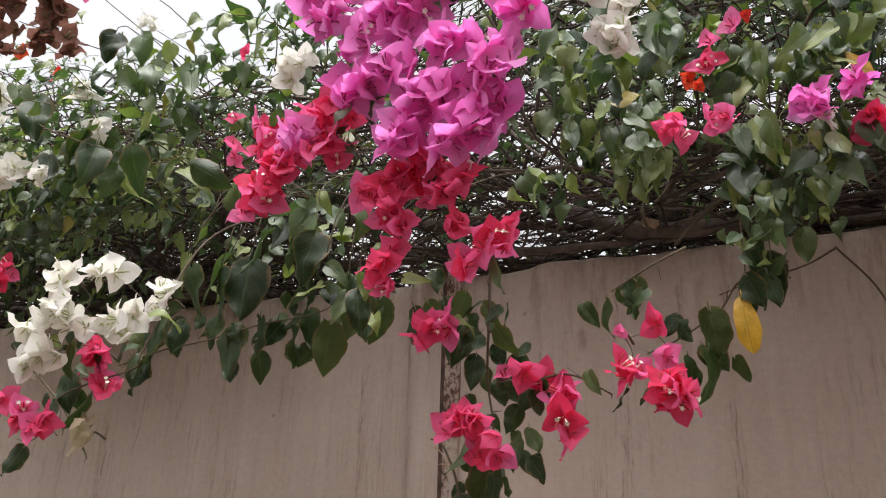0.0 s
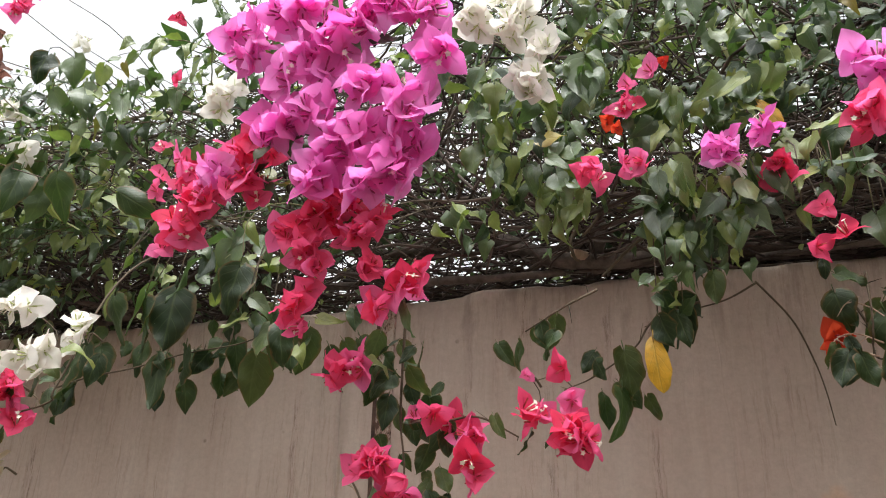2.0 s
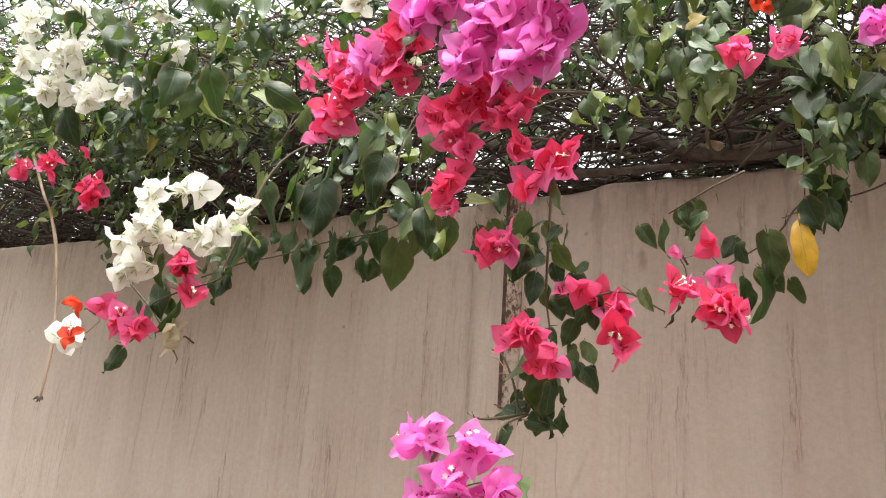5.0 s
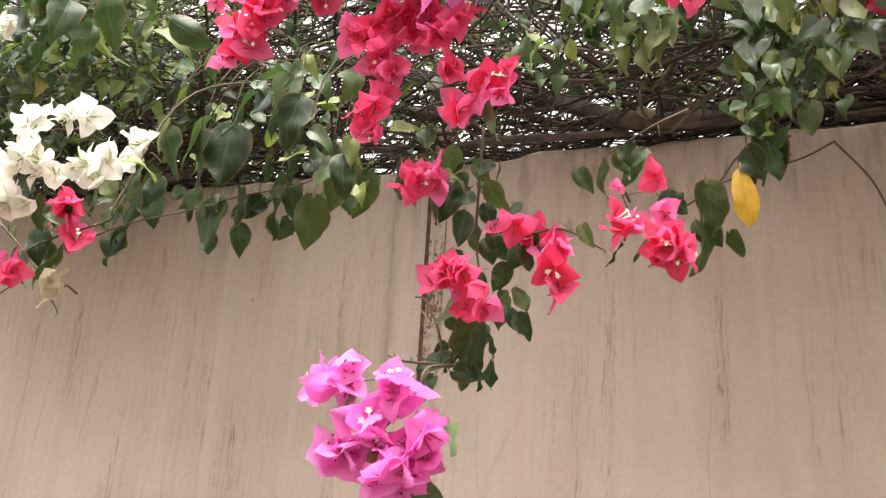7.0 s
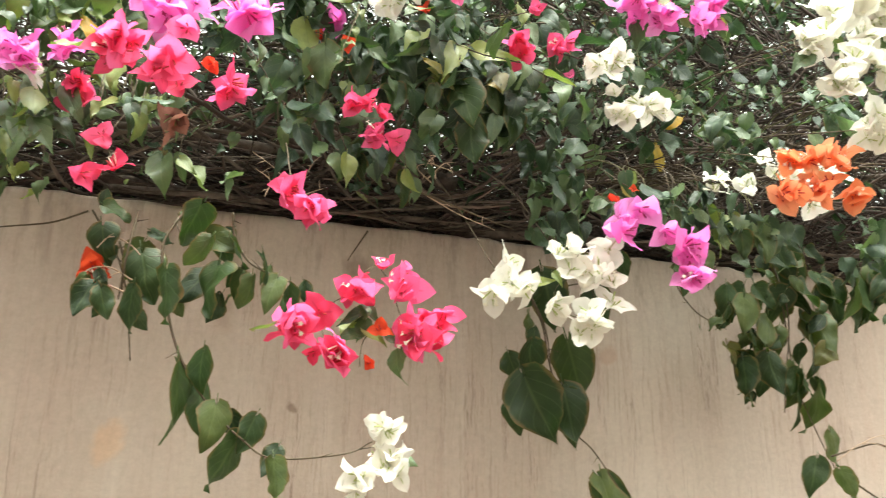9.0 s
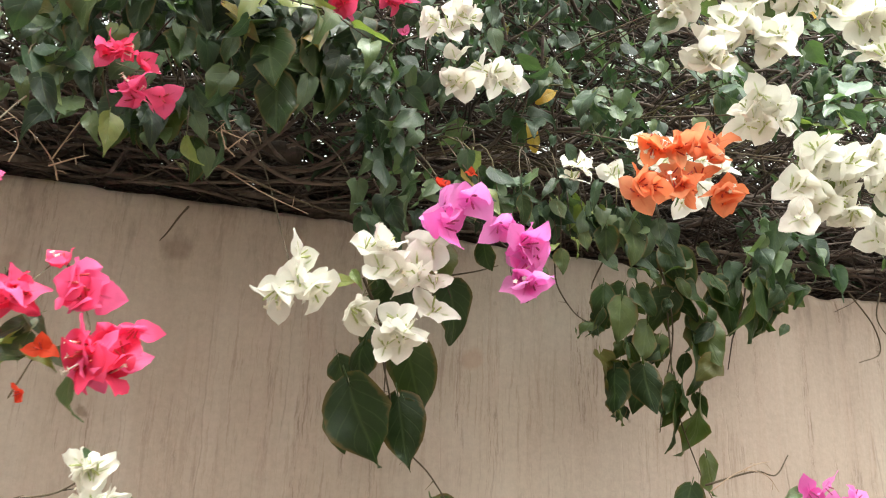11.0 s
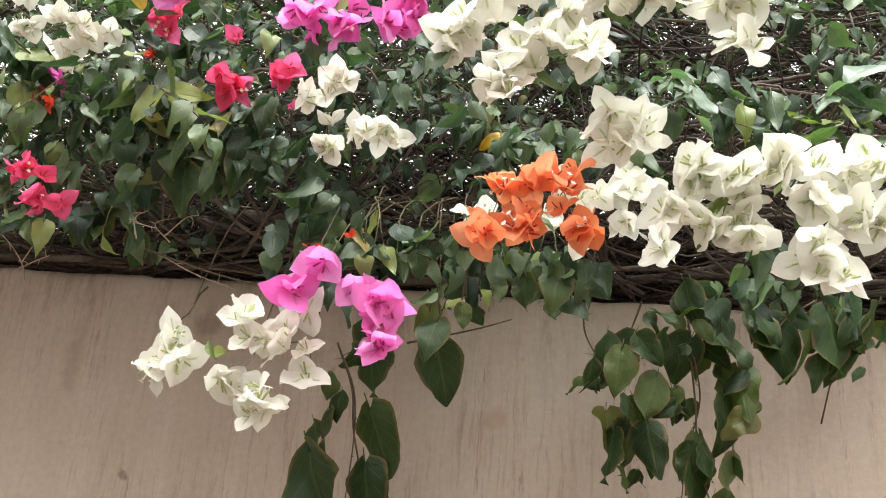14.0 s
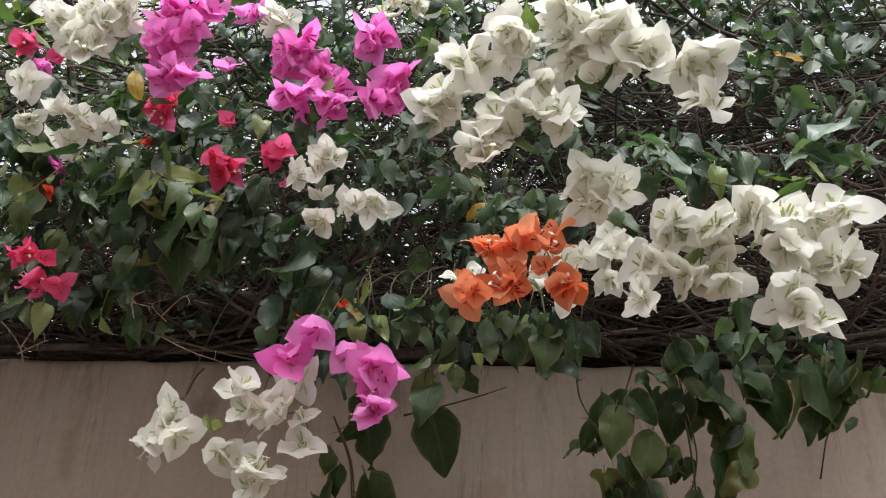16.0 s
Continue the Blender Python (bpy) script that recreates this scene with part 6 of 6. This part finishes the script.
hang(sprig, 0.777, -0.376, 1.908, 0.042, 11)
hang(sprig, 0.771, -0.360, 1.964, 0.022, 4)
hang(sprig, 0.786, -0.396, 1.935, 0.029, 60)
hang(sprig, 0.835, -0.376, 1.921, 0.026, 70)
hang(sprig, 0.810, -0.365, 1.898, 0.041, -27)
hang(sprig, 0.824, -0.385, 1.875, 0.054, 14)
hang(sprig, 0.823, -0.366, 1.830, 0.029, 43)
hang(sprig, 0.813, -0.401, 1.833, 0.044, -9)
hang(sprig, 0.782, -0.351, 1.845, 0.027, -41)
hang(sprig, 0.769, -0.398, 1.841, 0.038, -26)
hang(sprig, 0.772, -0.361, 1.851, 0.021, -5)
hang(sprig, 0.788, -0.405, 1.835, 0.031, 12)
hang(sprig, 0.762, -0.381, 1.857, 0.025, -26)
sprig = hanging_branch((0.858, -0.422, 1.937), (0.841, -0.428, 1.890), (0.855, -0.424, 1.820), (0.875, -0.419, 1.772), (0.906, -0.412, 1.731), (0.936, -0.420, 1.703), (0.971, -0.411, 1.684), (1.043, -0.419, 1.690), (1.071, -0.426, 1.703))
hang(sprig, 0.857, -0.410, 1.846, 0.038, 27)
hang(sprig, 0.850, -0.444, 1.841, 0.054, 6)
hang(sprig, 0.861, -0.404, 1.940, 0.034, -30)
hang(sprig, 0.867, -0.436, 1.922, 0.044, -26)
hang(sprig, 0.896, -0.405, 1.734, 0.049, 3)
hang(sprig, 0.874, -0.428, 1.739, 0.073, 10)
hang(sprig, 0.890, -0.442, 1.766, 0.041, -8)
hang(sprig, 0.930, -0.390, 1.719, 0.028, 19)
hang(sprig, 0.910, -0.426, 1.715, 0.046, -2)
hang(sprig, 0.926, -0.415, 1.682, 0.057, -25)
hang(sprig, 0.944, -0.419, 1.709, 0.038, -23)
hang(sprig, 0.971, -0.400, 1.683, 0.034, -26)
hang(sprig, 0.973, -0.431, 1.665, 0.040, 6)
sprig = hanging_branch((0.907, -0.444, 1.933), (0.913, -0.436, 1.907), (0.932, -0.431, 1.882), (0.975, -0.432, 1.865))
hang(sprig, 0.878, -0.413, 1.861, 0.045, -39)
hang(sprig, 0.893, -0.453, 1.850, 0.054, -12)
hang(sprig, 0.901, -0.413, 1.903, 0.032, 29)
hang(sprig, 0.881, -0.462, 1.881, 0.036, -24)
hang(sprig, 0.899, -0.433, 1.901, 0.036, 60)
hang(sprig, 0.902, -0.420, 1.913, 0.025, -37)
hang(sprig, 0.917, -0.444, 1.892, 0.036, 28)
hang(sprig, 0.948, -0.445, 1.875, 0.039, 20)
hang(sprig, 0.946, -0.421, 1.877, 0.021, -36)
hang(sprig, 0.933, -0.440, 1.849, 0.036, 1)
hang(sprig, 0.917, -0.428, 1.867, 0.023, -39)
hang(sprig, 0.920, -0.432, 1.858, 0.030, -10)
hang(sprig, 0.954, -0.448, 1.850, 0.039, -19)
hang(sprig, 0.972, -0.420, 1.845, 0.026, -23)
hang(sprig, 0.971, -0.445, 1.842, 0.036, -4)
hang(sprig, 0.910, -0.418, 1.843, 0.022, -28)
hang(sprig, 0.900, -0.432, 1.832, 0.030, -18)
hang(sprig, 0.990, -0.432, 1.855, 0.027, 10)
sprig = hanging_branch((1.365, -0.151, 1.979), (1.394, -0.153, 1.918), (1.402, -0.154, 1.856), (1.399, -0.154, 1.769))
hang(sprig, 1.348, -0.134, 1.852, 0.046, 15)
hang(sprig, 1.362, -0.167, 1.847, 0.081, -11)
hang(sprig, 1.435, -0.167, 1.855, 0.086, 20)
hang(sprig, 1.348, -0.139, 1.776, 0.046, 33)
hang(sprig, 1.364, -0.180, 1.791, 0.100, 19)
hang(sprig, 1.415, -0.121, 1.799, 0.046, -23)
hang(sprig, 1.426, -0.162, 1.788, 0.080, 9)
hang(sprig, 1.393, -0.138, 1.964, 0.042, -45)
hang(sprig, 1.410, -0.140, 1.967, 0.089, 13)
hang(sprig, 1.377, -0.158, 1.896, 0.037, -4)
hang(sprig, 1.438, -0.140, 1.793, 0.030, 23)
hang(sprig, 1.442, -0.157, 1.796, 0.052, 27)
hang(sprig, 1.365, -0.163, 1.919, 0.033, -1)
sprig = hanging_branch((1.491, -0.115, 2.064), (1.483, -0.122, 2.023), (1.499, -0.128, 1.972))
hang(sprig, 1.498, -0.104, 1.982, 0.041, -4)
hang(sprig, 1.510, -0.120, 1.956, 0.083, 20)
hang(sprig, 1.546, -0.137, 2.036, 0.040, 14)
hang(sprig, 1.485, -0.134, 2.024, 0.071, 9)
sprig = hanging_branch((1.834, -0.152, 2.059), (1.838, -0.168, 1.991), (1.849, -0.152, 1.933), (1.830, -0.152, 1.860), (1.823, -0.150, 1.804))
hang(sprig, 1.870, -0.137, 2.050, 0.054, 15)
hang(sprig, 1.906, -0.170, 2.080, 0.036, 45)
hang(sprig, 1.858, -0.165, 2.047, 0.085, 19)
hang(sprig, 1.831, -0.132, 2.068, 0.035, -7)
hang(sprig, 1.841, -0.183, 2.050, 0.046, -59)
hang(sprig, 1.861, -0.162, 2.058, 0.043, -26)
hang(sprig, 1.831, -0.184, 2.055, 0.062, 10)
hang(sprig, 1.748, -0.137, 1.995, 0.042, 25)
hang(sprig, 1.758, -0.134, 1.975, 0.039, -18)
hang(sprig, 1.738, -0.143, 1.985, 0.042, 29)
hang(sprig, 1.725, -0.163, 1.985, 0.056, -8)
hang(sprig, 1.734, -0.146, 1.964, 0.028, 41)
hang(sprig, 1.775, -0.187, 1.988, 0.044, 33)
hang(sprig, 1.726, -0.140, 1.954, 0.038, -27)
hang(sprig, 1.737, -0.188, 1.961, 0.060, -14)
hang(sprig, 1.850, -0.146, 1.989, 0.045, -39)
hang(sprig, 1.847, -0.190, 2.016, 0.032, 35)
hang(sprig, 1.819, -0.161, 2.022, 0.036, 9)
hang(sprig, 1.823, -0.167, 1.983, 0.066, -24)
hang(sprig, 1.925, -0.152, 2.028, 0.028, -30)
hang(sprig, 1.865, -0.170, 1.990, 0.042, 45)
hang(sprig, 1.877, -0.175, 2.000, 0.062, 40)
hang(sprig, 1.796, -0.149, 1.944, 0.042, 13)
hang(sprig, 1.822, -0.146, 1.926, 0.044, 24)
hang(sprig, 1.792, -0.135, 1.924, 0.027, -43)
hang(sprig, 1.782, -0.183, 1.931, 0.060, -16)
hang(sprig, 1.742, -0.168, 1.880, 0.034, -30)
hang(sprig, 1.749, -0.190, 1.913, 0.031, 8)
hang(sprig, 1.728, -0.155, 1.889, 0.055, -2)
hang(sprig, 1.761, -0.143, 1.884, 0.048, 55)
hang(sprig, 1.754, -0.157, 1.871, 0.041, 14)
hang(sprig, 1.729, -0.182, 1.855, 0.063, -12)
hang(sprig, 1.760, -0.148, 1.919, 0.028, -37)
hang(sprig, 1.783, -0.140, 1.929, 0.033, -37)
hang(sprig, 1.803, -0.174, 1.915, 0.035, -59)
hang(sprig, 1.768, -0.174, 1.906, 0.047, 22)
hang(sprig, 1.793, -0.143, 1.856, 0.042, -28)
hang(sprig, 1.826, -0.180, 1.852, 0.044, -20)
hang(sprig, 1.761, -0.146, 1.885, 0.037, 4)
hang(sprig, 1.779, -0.185, 1.864, 0.063, 6)
hang(sprig, 1.826, -0.141, 1.920, 0.024, 37)
hang(sprig, 1.838, -0.142, 1.922, 0.026, -29)
hang(sprig, 1.798, -0.145, 1.923, 0.032, 50)
hang(sprig, 1.810, -0.170, 1.923, 0.043, -18)
hang(sprig, 1.884, -0.157, 1.959, 0.047, 13)
hang(sprig, 1.889, -0.179, 1.952, 0.041, -39)
hang(sprig, 1.895, -0.177, 1.943, 0.074, -1)
hang(sprig, 1.877, -0.137, 1.909, 0.037, -21)
hang(sprig, 1.888, -0.188, 1.901, 0.046, -53)
hang(sprig, 1.921, -0.141, 1.933, 0.029, -1)
hang(sprig, 1.875, -0.180, 1.902, 0.069, 7)
hang(sprig, 1.829, -0.146, 1.851, 0.045, -15)
hang(sprig, 1.844, -0.155, 1.836, 0.045, -45)
hang(sprig, 1.838, -0.171, 1.822, 0.079, 15)
hang(sprig, 1.888, -0.163, 1.849, 0.035, 35)
hang(sprig, 1.846, -0.181, 1.853, 0.041, 2)
hang(sprig, 1.856, -0.159, 1.862, 0.063, 27)
hang(sprig, 1.791, -0.149, 2.036, 0.027, 29)
hang(sprig, 1.801, -0.166, 2.040, 0.032, 58)
hang(sprig, 1.755, -0.153, 1.993, 0.052, -24)
hang(sprig, 1.803, -0.134, 1.996, 0.030, 38)
hang(sprig, 1.830, -0.152, 1.993, 0.025, 28)
hang(sprig, 1.823, -0.180, 1.989, 0.020, -19)
hang(sprig, 1.793, -0.180, 1.997, 0.048, -26)
hang(sprig, 1.721, -0.145, 1.963, 0.021, 7)
hang(sprig, 1.689, -0.173, 1.939, 0.032, -45)
hang(sprig, 1.708, -0.159, 1.946, 0.025, 46)
hang(sprig, 1.704, -0.183, 1.950, 0.043, -6)
hang(sprig, 1.754, -0.144, 1.840, 0.021, -5)
hang(sprig, 1.765, -0.138, 1.830, 0.023, -25)
hang(sprig, 1.775, -0.136, 1.829, 0.019, 4)
hang(sprig, 1.751, -0.160, 1.830, 0.033, 20)
sprig = hanging_branch((2.005, -0.153, 2.076), (1.963, -0.153, 2.046), (1.945, -0.148, 2.013))
hang(sprig, 1.962, -0.143, 2.041, 0.046, 59)
hang(sprig, 2.006, -0.153, 2.035, 0.048, 1)
hang(sprig, 1.953, -0.156, 2.011, 0.072, -7)
hang(sprig, 2.034, -0.135, 2.001, 0.061, -29)
hang(sprig, 2.040, -0.174, 2.036, 0.049, -41)
hang(sprig, 1.984, -0.170, 2.000, 0.081, -6)
hang(sprig, 2.039, -0.121, 2.045, 0.042, 1)
hang(sprig, 2.043, -0.159, 2.063, 0.048, -17)
hang(sprig, 2.048, -0.152, 2.040, 0.050, 13)
hang(sprig, 2.022, -0.161, 2.027, 0.086, 6)
hang(sprig, 2.083, -0.172, 2.034, 0.040, -24)
hang(sprig, 2.100, -0.141, 2.039, 0.040, 52)
hang(sprig, 2.067, -0.171, 2.041, 0.064, -21)
hang(sprig, 1.961, -0.139, 2.061, 0.032, 4)
hang(sprig, 1.934, -0.171, 2.027, 0.042, 48)
hang(sprig, 1.967, -0.131, 2.024, 0.047, -55)
hang(sprig, 1.934, -0.160, 2.032, 0.063, 28)
hang(sprig, 2.037, -0.136, 1.982, 0.023, -39)
hang(sprig, 2.042, -0.174, 1.976, 0.021, -43)
hang(sprig, 2.063, -0.145, 2.023, 0.033, -40)
hang(sprig, 2.003, -0.153, 1.979, 0.045, -11)
sprig = hanging_branch((1.834, -0.163, 2.008), (1.842, -0.157, 1.927), (1.844, -0.161, 1.848), (1.874, -0.167, 1.755), (1.915, -0.152, 1.701))
hang(sprig, 1.882, -0.166, 1.820, 0.086, 0)
hang(sprig, 1.878, -0.188, 1.749, 0.056, 26)
hang(sprig, 1.854, -0.163, 1.707, 0.060, -28)
hang(sprig, 1.915, -0.176, 1.673, 0.065, 16)
sprig = hanging_branch((0.325, -0.548, 1.652), (0.343, -0.657, 1.633), (0.340, -0.669, 1.611), (0.316, -0.659, 1.591), (0.291, -0.651, 1.593), (0.270, -0.659, 1.606))
hang(sprig, 0.320, -0.687, 1.614, 0.009, 16)
sprig = hanging_branch((0.325, -0.554, 1.652), (0.326, -0.660, 1.638), (0.309, -0.659, 1.643))
hang(sprig, 0.323, -0.670, 1.635, 0.004, 19)
sprig = hanging_branch((-0.050, -0.239, 2.150), (-0.055, -0.500, 2.000), (-0.052, -0.597, 1.825), (-0.059, -0.598, 1.800), (-0.120, -0.602, 1.784), (-0.163, -0.604, 1.766), (-0.184, -0.593, 1.735), (-0.212, -0.603, 1.710))
hang(sprig, -0.168, -0.582, 1.796, 0.028, 34)
hang(sprig, -0.154, -0.601, 1.776, 0.042, 12)
hang(sprig, -0.148, -0.586, 1.767, 0.024, 20)
hang(sprig, -0.124, -0.604, 1.755, 0.041, -13)
hang(sprig, -0.208, -0.579, 1.770, 0.022, -24)
hang(sprig, -0.163, -0.608, 1.748, 0.035, 17)
hang(sprig, -0.187, -0.623, 1.698, 0.032, -19)
hang(sprig, -0.141, -0.619, 1.808, 0.036, -13)
hang(sprig, -0.111, -0.607, 1.806, 0.032, -11)
hang(sprig, -0.070, -0.591, 1.803, 0.031, 17)
hang(sprig, -0.094, -0.573, 1.850, 0.030, 38)
hang(sprig, -0.055, -0.627, 1.828, 0.044, -23)
hang(sprig, -0.033, -0.572, 1.842, 0.035, -13)
hang(sprig, -0.016, -0.622, 1.828, 0.053, -3)
sprig = hanging_branch((-0.260, -0.566, 1.821), (-0.200, -0.560, 1.769), (-0.161, -0.555, 1.721), (-0.140, -0.566, 1.706))
hang(sprig, -0.177, -0.573, 1.738, 0.010, -1)
bare_twig((0.712, -0.010, 2.074), (0.756, -0.020, 2.005), (0.779, -0.014, 1.942), (0.788, -0.025, 1.891), (0.795, -0.012, 1.846))
bare_twig((0.711, -0.040, 2.061), (0.662, -0.037, 2.038), (0.593, -0.027, 2.026), (0.539, -0.029, 2.007))
sprig = hanging_branch((1.365, -0.149, 1.979), (1.392, -0.151, 1.918), (1.402, -0.152, 1.856), (1.432, -0.148, 1.769), (1.469, -0.153, 1.729), (1.515, -0.147, 1.673), (1.566, -0.152, 1.617))
hang(sprig, 1.511, -0.125, 1.673, 0.065, 44)
hang(sprig, 1.477, -0.177, 1.660, 0.078, 25)
hang(sprig, 1.436, -0.124, 1.777, 0.035, 27)
hang(sprig, 1.438, -0.146, 1.768, 0.058, -4)
bare_twig((1.449, -0.051, 2.007), (1.503, -0.055, 2.020), (1.558, -0.066, 2.033), (1.602, -0.056, 2.051))
bare_twig((1.133, -0.049, 2.076), (1.123, -0.055, 2.058), (1.110, -0.044, 2.036), (1.102, -0.053, 2.021))
sprig = hanging_branch((1.707, -0.043, 2.078), (1.713, -0.042, 2.036), (1.736, -0.052, 1.994), (1.761, -0.057, 1.976))
hang(sprig, 1.729, -0.074, 1.958, 0.009, 18)
bare_twig((1.792, -0.058, 2.089), (1.780, -0.042, 2.053), (1.768, -0.055, 2.035))
bare_twig((2.280, -0.085, 2.083), (2.333, -0.082, 2.028), (2.347, -0.076, 1.981), (2.286, -0.086, 1.957))
bare_twig((2.356, -0.084, 2.092), (2.336, -0.089, 2.040), (2.375, -0.085, 1.995))
bare_twig((1.864, -0.195, 1.732), (1.946, -0.197, 1.754), (1.984, -0.198, 1.751), (2.015, -0.192, 1.781))
sprig = hanging_branch((1.910, -0.174, 1.700), (1.861, -0.294, 1.658), (1.905, -0.287, 1.650), (1.960, -0.293, 1.685), (1.984, -0.280, 1.710))
hang(sprig, 1.867, -0.282, 1.653, 0.025, -15)
hang(sprig, 1.807, -0.282, 1.688, 0.041, 13)
bare_twig((0.319, -0.551, 1.645), (0.310, -0.553, 1.684), (0.295, -0.551, 1.713), (0.281, -0.545, 1.719))
sprig = hanging_branch((0.327, -0.544, 1.661), (0.306, -0.547, 1.656), (0.286, -0.544, 1.662))
hang(sprig, 0.310, -0.549, 1.654, 0.033, -60)
hang(sprig, 0.342, -0.559, 1.676, 0.039, -21)
hang(sprig, 0.343, -0.533, 1.679, 0.024, -26)
hang(sprig, 0.355, -0.571, 1.665, 0.033, -10)
hang(sprig, 0.366, -0.535, 1.718, 0.017, 10)
hang(sprig, 0.368, -0.550, 1.703, 0.028, -24)
sprig = hanging_branch((-0.561, -0.526, 2.335), (-0.425, -0.514, 2.232), (-0.311, -0.530, 2.171), (-0.223, -0.528, 2.136))
hang(sprig, -0.474, -0.547, 2.233, 0.080, -23)
hang(sprig, -0.496, -0.494, 2.305, 0.054, 39)
hang(sprig, -0.425, -0.522, 2.245, 0.079, 13)
hang(sprig, -0.369, -0.491, 2.196, 0.042, -29)
hang(sprig, -0.332, -0.510, 2.172, 0.066, 4)
hang(sprig, -0.325, -0.506, 2.187, 0.057, -21)
hang(sprig, -0.276, -0.526, 2.133, 0.069, 11)
hang(sprig, -0.265, -0.496, 2.160, 0.039, 1)
hang(sprig, -0.190, -0.527, 2.105, 0.062, -1)
hang(sprig, -0.415, -0.497, 2.153, 0.038, 13)
hang(sprig, -0.367, -0.519, 2.139, 0.053, 15)
hang(sprig, -0.591, -0.497, 2.146, 0.047, -5)
hang(sprig, -0.497, -0.522, 2.094, 0.060, 21)
hang(sprig, -0.691, -0.491, 2.147, 0.031, -36)
hang(sprig, -0.628, -0.535, 2.133, 0.048, -16)
sprig = hanging_branch((-0.141, -0.493, 2.133), (-0.162, -0.490, 2.129), (-0.182, -0.509, 2.121))
hang(sprig, -0.196, -0.479, 2.121, 0.035, 43)
hang(sprig, -0.163, -0.501, 2.115, 0.050, -70)
hang(sprig, -0.088, -0.498, 2.098, 0.057, 60)
sprig = hanging_branch((0.793, -0.370, 1.912), (0.802, -0.376, 1.883), (0.804, -0.374, 1.854), (0.825, -0.380, 1.851))
hang(sprig, 0.788, -0.372, 1.897, 0.022, 10)
hang(sprig, 0.781, -0.390, 1.863, 0.022, 22)
sprig = hanging_branch((1.137, -0.302, 2.050), (1.227, -0.302, 2.024), (1.290, -0.291, 2.013))
hang(sprig, 1.128, -0.303, 2.050, 0.044, 9)
hang(sprig, 1.052, -0.276, 2.086, 0.027, 1)
hang(sprig, 1.067, -0.294, 2.087, 0.047, -22)
hang(sprig, 1.067, -0.316, 2.060, 0.040, 2)
hang(sprig, 1.097, -0.322, 2.085, 0.044, -4)
hang(sprig, 1.101, -0.290, 2.112, 0.044, 10)
hang(sprig, 1.051, -0.273, 2.078, 0.020, -33)
hang(sprig, 1.045, -0.297, 2.070, 0.033, 2)
thorny_twig((0.996, -0.300, 2.001), (0.987, -0.300, 2.023), (0.960, -0.300, 2.052), (0.928, -0.300, 2.073))
thorny_twig((0.987, -0.300, 2.023), (1.003, -0.300, 2.062), (1.009, -0.300, 2.074))
thorny_twig((0.985, -0.300, 2.015), (1.008, -0.300, 2.028), (1.021, -0.300, 2.034))
thorny_twig((0.948, -0.300, 2.013), (0.953, -0.300, 2.036), (0.934, -0.300, 2.050))
thorny_twig((0.824, -0.380, 1.888), (0.804, -0.380, 1.907), (0.784, -0.380, 1.913), (0.772, -0.380, 1.899))
thorny_twig((0.806, -0.380, 1.853), (0.780, -0.380, 1.859), (0.756, -0.380, 1.838))
thorny_twig((0.812, -0.380, 1.867), (0.786, -0.380, 1.879), (0.764, -0.380, 1.871), (0.757, -0.380, 1.844))
thorny_twig((1.156, -0.360, 2.042), (1.149, -0.360, 2.067), (1.163, -0.360, 2.078))
thorny_twig((1.150, -0.360, 2.063), (1.159, -0.360, 2.060), (1.178, -0.360, 2.056))
thorny_twig((1.868, -0.200, 1.724), (1.921, -0.200, 1.753), (1.965, -0.200, 1.750), (1.986, -0.200, 1.728))
thorny_twig((1.921, -0.200, 1.753), (1.948, -0.200, 1.764), (1.972, -0.200, 1.769))
thorny_twig((0.300, -0.500, 1.667), (0.285, -0.500, 1.697), (0.262, -0.500, 1.725))
thorny_twig((1.161, -0.300, 2.043), (1.206, -0.300, 2.022), (1.259, -0.300, 2.005))
thorny_twig((1.162, -0.300, 2.068), (1.187, -0.300, 2.095), (1.198, -0.300, 2.083))
thorny_twig((1.170, -0.300, 2.060), (1.147, -0.300, 2.083), (1.172, -0.300, 2.093))
STRAW = [(-1.189, -0.150, 2.400), (-0.707, -0.400, 2.060), (-0.661, -0.400, 1.995), (-0.624, -0.400, 1.918), (-0.598, -0.400, 1.814), (-0.590, -0.400, 1.745), (-0.595, -0.400, 1.667)]
yellow_leaf(0.581, -0.40, 1.851, 0.058, 2, "withered golden yellow leaf hanging on a twig", (0.3, -0.9, 0.1))
yellow_leaf(1.150, -0.38, 2.193, 0.034, 60, "yellowing leaf among green hedge leaves")
yellow_leaf(1.584, -0.21, 2.203, 0.048, 4, "yellowing leaf among green hedge leaves")
yellow_leaf(1.558, -0.3, 2.221, 0.034, -60, "yellowing leaf among green hedge leaves")
yellow_leaf(0.733, -0.4, 2.147, 0.04, 30, "yellowing leaf among green hedge leaves")
yellow_leaf(1.975, -0.36, 2.419, 0.035, 70, "yellowing leaf among green hedge leaves")
yellow_leaf(1.143, -0.46, 2.309, 0.04, 10, "yellowing leaf among green hedge leaves")

dry = tagged(new("dry_straw"), "dry tan strip of straw hanging from the hedge", "straw")
v, f = [], []
line = smooth_line(STRAW, 26)
tube(v, f, line, [0.0028 + 0.0006 * math.sin(i * 0.7) for i in range(26)], 5)
child("strip", mesh_of("strip", v, f, STRAW_TAN), dry, Matrix())
v, f = [], []
for k in range(4):
    e = line[-1] + Vector((0.012 * math.cos(k * 1.7), -0.004, -0.003 - 0.004 * (k % 2)))
    tube(v, f, [line[-1], (line[-1] + e) / 2 + Vector((0, 0, 0.003)), e], (0.003, 0.0025, 0.0008), 5)
child("frayed_end", mesh_of("frayed_end", v, f, BARK), dry, Matrix(), "dark frayed end")
